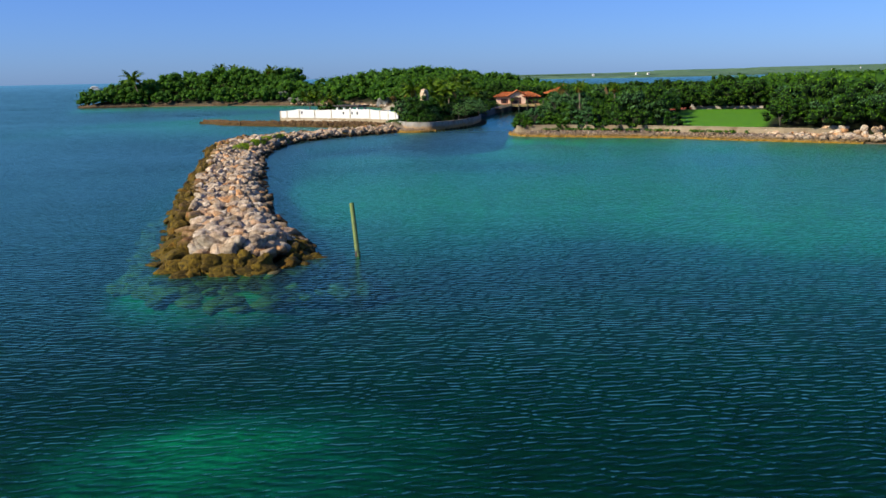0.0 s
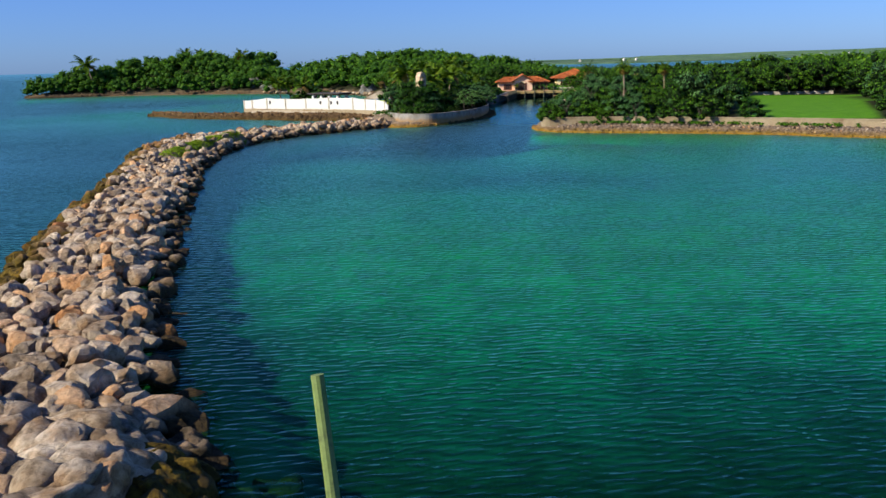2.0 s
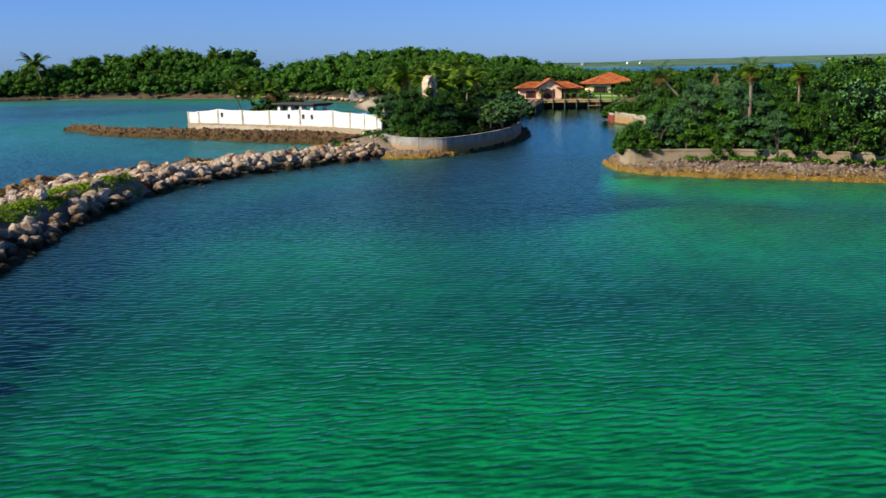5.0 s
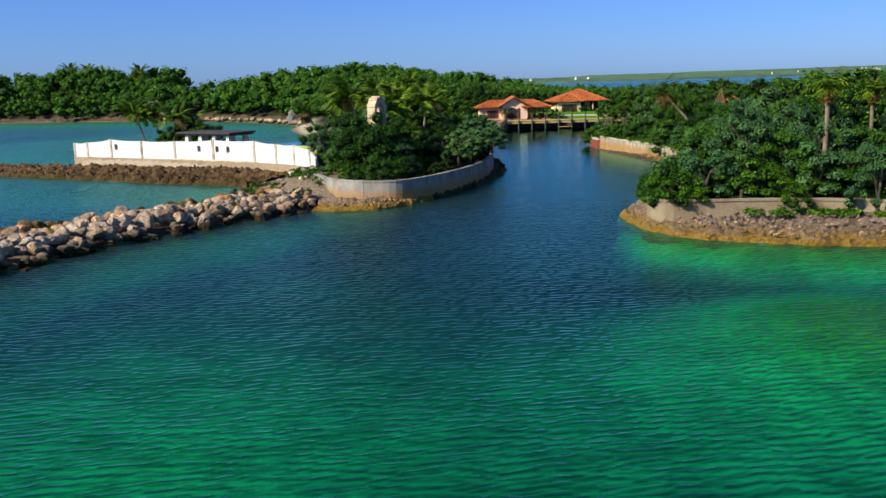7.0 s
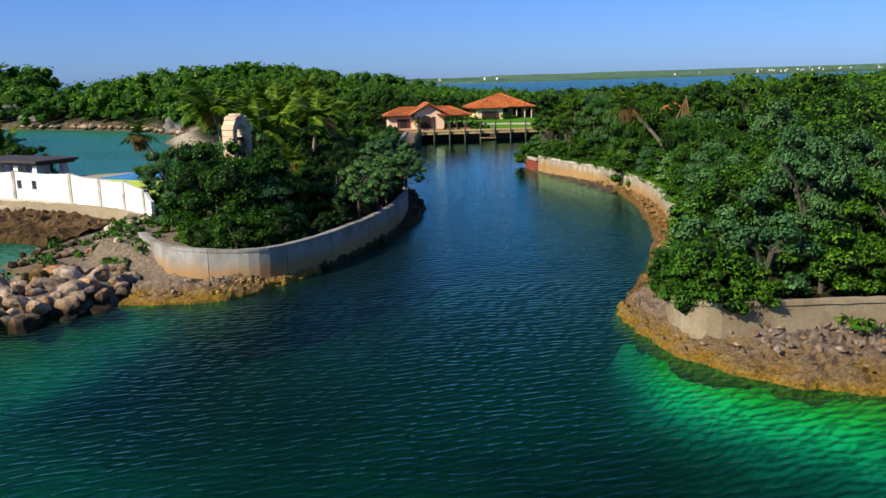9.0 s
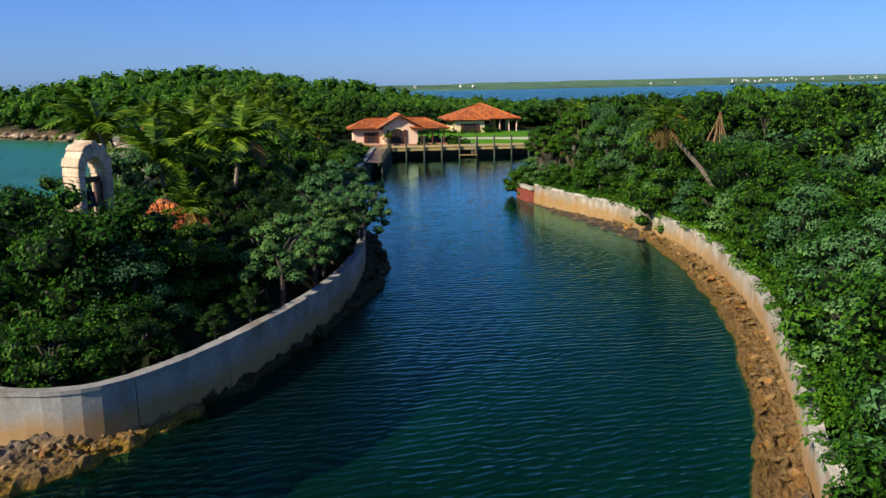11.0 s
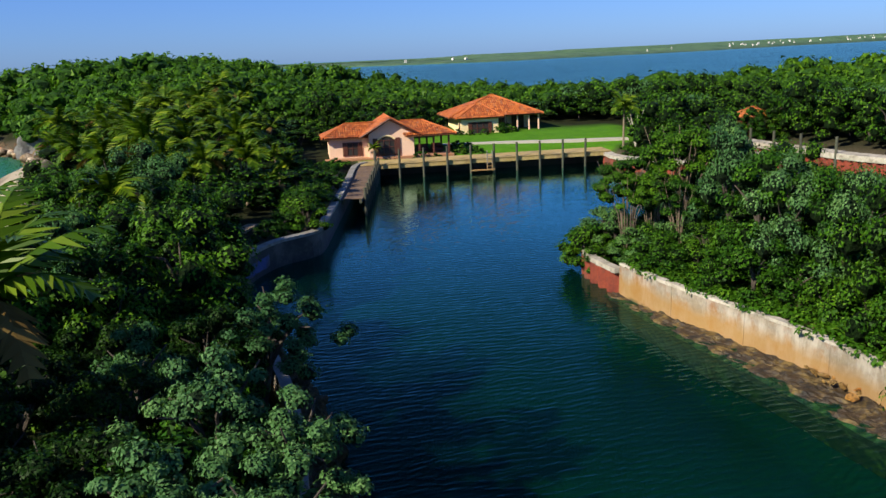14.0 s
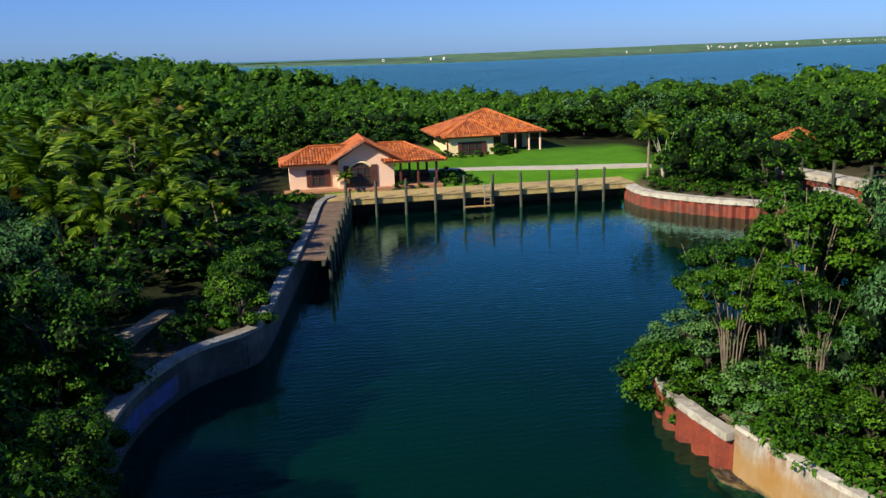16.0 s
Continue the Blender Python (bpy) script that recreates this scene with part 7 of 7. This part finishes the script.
for k, (x, y, s) in enumerate(((38.8, 285.4, 0.32), (40.2, 285.0, 0.28), (42.0, 284.8, 0.3), (44.2, 285.2, 0.45), (46.0, 285.6, 0.35), (45.0, 286.4, 0.5), (21.0, 271.4, 0.35), (22.6, 271.0, 0.4), (24.2, 271.2, 0.3),
                               (27.6, 271.5, 0.28), (29.0, 271.3, 0.33), (30.6, 271.4, 0.38), (32.4, 271.2, 0.3), (35.2, 272.0, 0.4), (36.4, 273.5, 0.45), (35.6, 275.5, 0.4), (37.2, 271.6, 0.35),
                               (53.0, 262.0, 0.45), (54.6, 259.5, 0.5), (56.5, 257.8, 0.45), (58.6, 256.6, 0.5), (52.6, 265.0, 0.4), (56.0, 262.0, 0.6), (60.0, 258.0, 0.55))):
    bush(x, y, s, "bush", k % 3)
palm(2, 25.4, 271.8, 1.6, 0.36, 20, "young palm in front of the arched window")

# ---- far things ----
lw = thing("garden_wall", "low cream wall at the back of the great lawn", "wall", kind="structure")
part("wall", sweep("wall", np.array([(61.0, 201.0), (68.0, 198.0), (75.5, 195.0)]), [(-0.15, 1.5), (0.15, 1.5), (0.15, 2.9), (-0.15, 2.9)], M_CAP, 0.0, 1), None, lw)


def crag(x, y, w, h, seed, label):
    bm = bmesh.new()
    bmesh.ops.create_icosphere(bm, subdivisions=4, radius=1)
    o = Vector((seed * 7.3, 0, 0))
    for v in bm.verts:
        p = v.co.copy()
        v.co = p * (1 + 0.35 * noise.fractal(p * 1.4 + o, 1.0, 2.0, 4))
        v.co.x *= w
        v.co.y *= w * 0.6
        v.co.z *= h
    ob = new("rock_outcrop", bm_mesh("rock_outcrop", bm, M_CRAG))
    ob.location = (x, y, z_at(x, y) + h * 0.35)
    tagged(ob, label, "rock")


M_CRAG = surface("grey_limestone_crag", (0.092, 0.0862, 0.0805), (0.184, 0.1725, 0.161), 0.5, 3, 0.9, 0.8, 0.15)
crag(-17.0, 312.0, 2.4, 2.4, 1, "bare grey limestone outcrop above the beach")
crag(-64.0, 370.0, 2.6, 2.6, 2, "pale grey limestone cliff face among trees")
crag(-57.0, 362.0, 3.0, 1.2, 3, "dark rounded limestone outcrop at the shore")
shore = []
for k in range(60):
    x = rng.uniform(-60, -16)
    y = float(np.interp(x, [-67, -45, -30, -20, -15], [363, 348, 334, 317, 302])) + rng.uniform(-1, 2)
    s = rng.uniform(0.8, 2.2)
    shore.append((rng.randrange(14), pose(x, y, 0.5, 0, 0, rng.uniform(0, 360)) @ Matrix.Scale(s, 4)))
tagged(new("shore_rocks", joined(BOULDERS, shore, "shore_rocks", M_BOULDER)), "scattered pale rocks along the cove shore", "rocks", kind="stuff")
heap = []
for k in range(260):
    x = rng.uniform(55, 84)
    y = float(np.interp(x, [50, 64, 82], [138.5, 129.5, 119])) + rng.uniform(-1.5, 5.0)
    s = rng.uniform(0.8, 1.7)
    heap.append((rng.randrange(14), pose(x, y, max(0, z_at(x, y)) + 0.2, rng.uniform(-25, 25), 0, rng.uniform(0, 360)) @ Matrix.Scale(s, 4)))
tagged(new("rock_revetment", joined(BOULDERS, heap, "rock_revetment", M_BOULDER)), "sloping heap of pale boulders along the lawn shore", "rocks", kind="stuff")

# far shore across the bay
far = smooth_line(FAR_LAND[:7], 7.0)
fn = line_normals(far)
fv, tops = [], []
for i, (x, y) in enumerate(far):
    away = math.hypot(x, y - 200)
    grow = min(1.0, 0.3 + 1.4 * i / len(far))
    h = grow * away * (0.0055 + 0.0030 * noise.fractal(Vector((i * 0.02, 3.1, 0)), 1.0, 2.0, 4) + 0.0016 * noise.noise(Vector((i * 0.7, 0, 0))))
    tops.append(h)
    for o, z in ((2, -1.0), (-4, 1.5), (-14, 0.45 * h), (-60, 0.75 * h + 1.2 * noise.noise(Vector((i * 0.9, 5, 0)))), (-160, h), (-700, h * 0.9)):
        fv.append((x + fn[i][0] * o, y + fn[i][1] * o, z))
k = 6
i, j = np.meshgrid(np.arange(len(far) - 1), np.arange(k - 1), indexing="ij")
a = i * k + j
ff = np.stack([a, a + k, a + k + 1, a + 1], -1).reshape(-1, 4)
M_FARLAND = surface("far_green_land", (0.02, 0.065, 0.025), (0.065, 0.125, 0.055), 0.03, 0.15, 0.95, 0.6, 2.0)
tagged(new("far_shore", np_mesh("far_shore", fv, ff, M_FARLAND)), "low wooded shore across the bay", "far shore", kind="structure")
M_FARWHITE = surface("far_white_walls", (0.56, 0.544, 0.512), (0.64, 0.624, 0.592), 0.5, 3, 0.9, 0.1, 0.01)
M_FARROOF = surface("far_pale_roofs", (0.36, 0.336, 0.32), (0.48, 0.464, 0.448), 0.5, 3, 0.9, 0.1, 0.01)


def far_house(x, y, z, w, turn):
    t = thing("far_house", "small white house on the far shore", "house", pose(x, y, z, 0, 0, turn) @ Matrix.Scale(0.42, 4), "houses on the far shore")
    part("wall_block", boxed(-w / 2, -4, -3, w / 2, 4, 4.5), M_FARWHITE, t)
    bm = bmesh.new()
    g = [bm.verts.new(p) for p in ((-w / 2 - 0.6, -4.6, 4.5), (w / 2 + 0.6, -4.6, 4.5), (w / 2 + 0.6, 4.6, 4.5), (-w / 2 - 0.6, 4.6, 4.5), (-w / 2 + 2, 0, 7.2), (w / 2 - 2, 0, 7.2))]
    for f in ((0, 1, 5, 4), (2, 3, 4, 5), (1, 2, 5), (3, 0, 4), (3, 2, 1, 0)):
        bm.faces.new([g[q] for q in f])
    part("roof", bm, M_FARROOF, t)
    for k in range(3):
        part("window", boxed(-w / 2 + 1.2 + k * (w - 2.4) / 3, -4.06, 0.8, -w / 2 + 2.6 + k * (w - 2.4) / 3, -4.004, 2.8), M_GLASS, t)


r = random.Random(3)
for k in range(46):
    i = int(len(far) * (0.26 + 0.62 * r.choice((r.uniform(0, 1), r.gauss(0.45, 0.05), r.gauss(0.7, 0.04)))))
    o = -r.choice((20, 40, 40, 70))
    far_house(far[i][0] + fn[i][0] * o, far[i][1] + fn[i][1] * o, {20: 0.5, 40: 0.63, 70: 0.78}[-o] * tops[i] + 1.2, r.uniform(4, 9), r.uniform(-40, 40))

boat = thing("motor_yacht", "white motor yacht far out on the sea", "boat", pose(-480, 1230, 0, 0, 0, 8))
bm = bmesh.new()
hull = [(-11, -2.4), (5, -2.6), (11.5, 0), (5, 2.6), (-11, 2.4)]
lo, hi = [bm.verts.new((x * 0.92, y * 0.8, -0.6)) for x, y in hull], [bm.verts.new((x, y, 2.2)) for x, y in hull]
bm.faces.new(hi)
bm.faces.new(lo[::-1])
for q in range(5):
    bm.faces.new((lo[q], lo[(q + 1) % 5], hi[(q + 1) % 5], hi[q]))
part("hull", bm, M_WHITE, boat)
part("cabin", boxed(-8, -1.9, 2.2, 3, 1.9, 4.2, bevel=0.3), M_WHITE, boat)
part("flybridge", boxed(-6, -1.5, 4.2, 0, 1.5, 5.4, bevel=0.3), M_WHITE, boat)
part("cabin_window", boxed(-7, -1.94, 3.0, 2.0, -1.905, 3.7), M_GLASS, boat, "dark cabin windows")
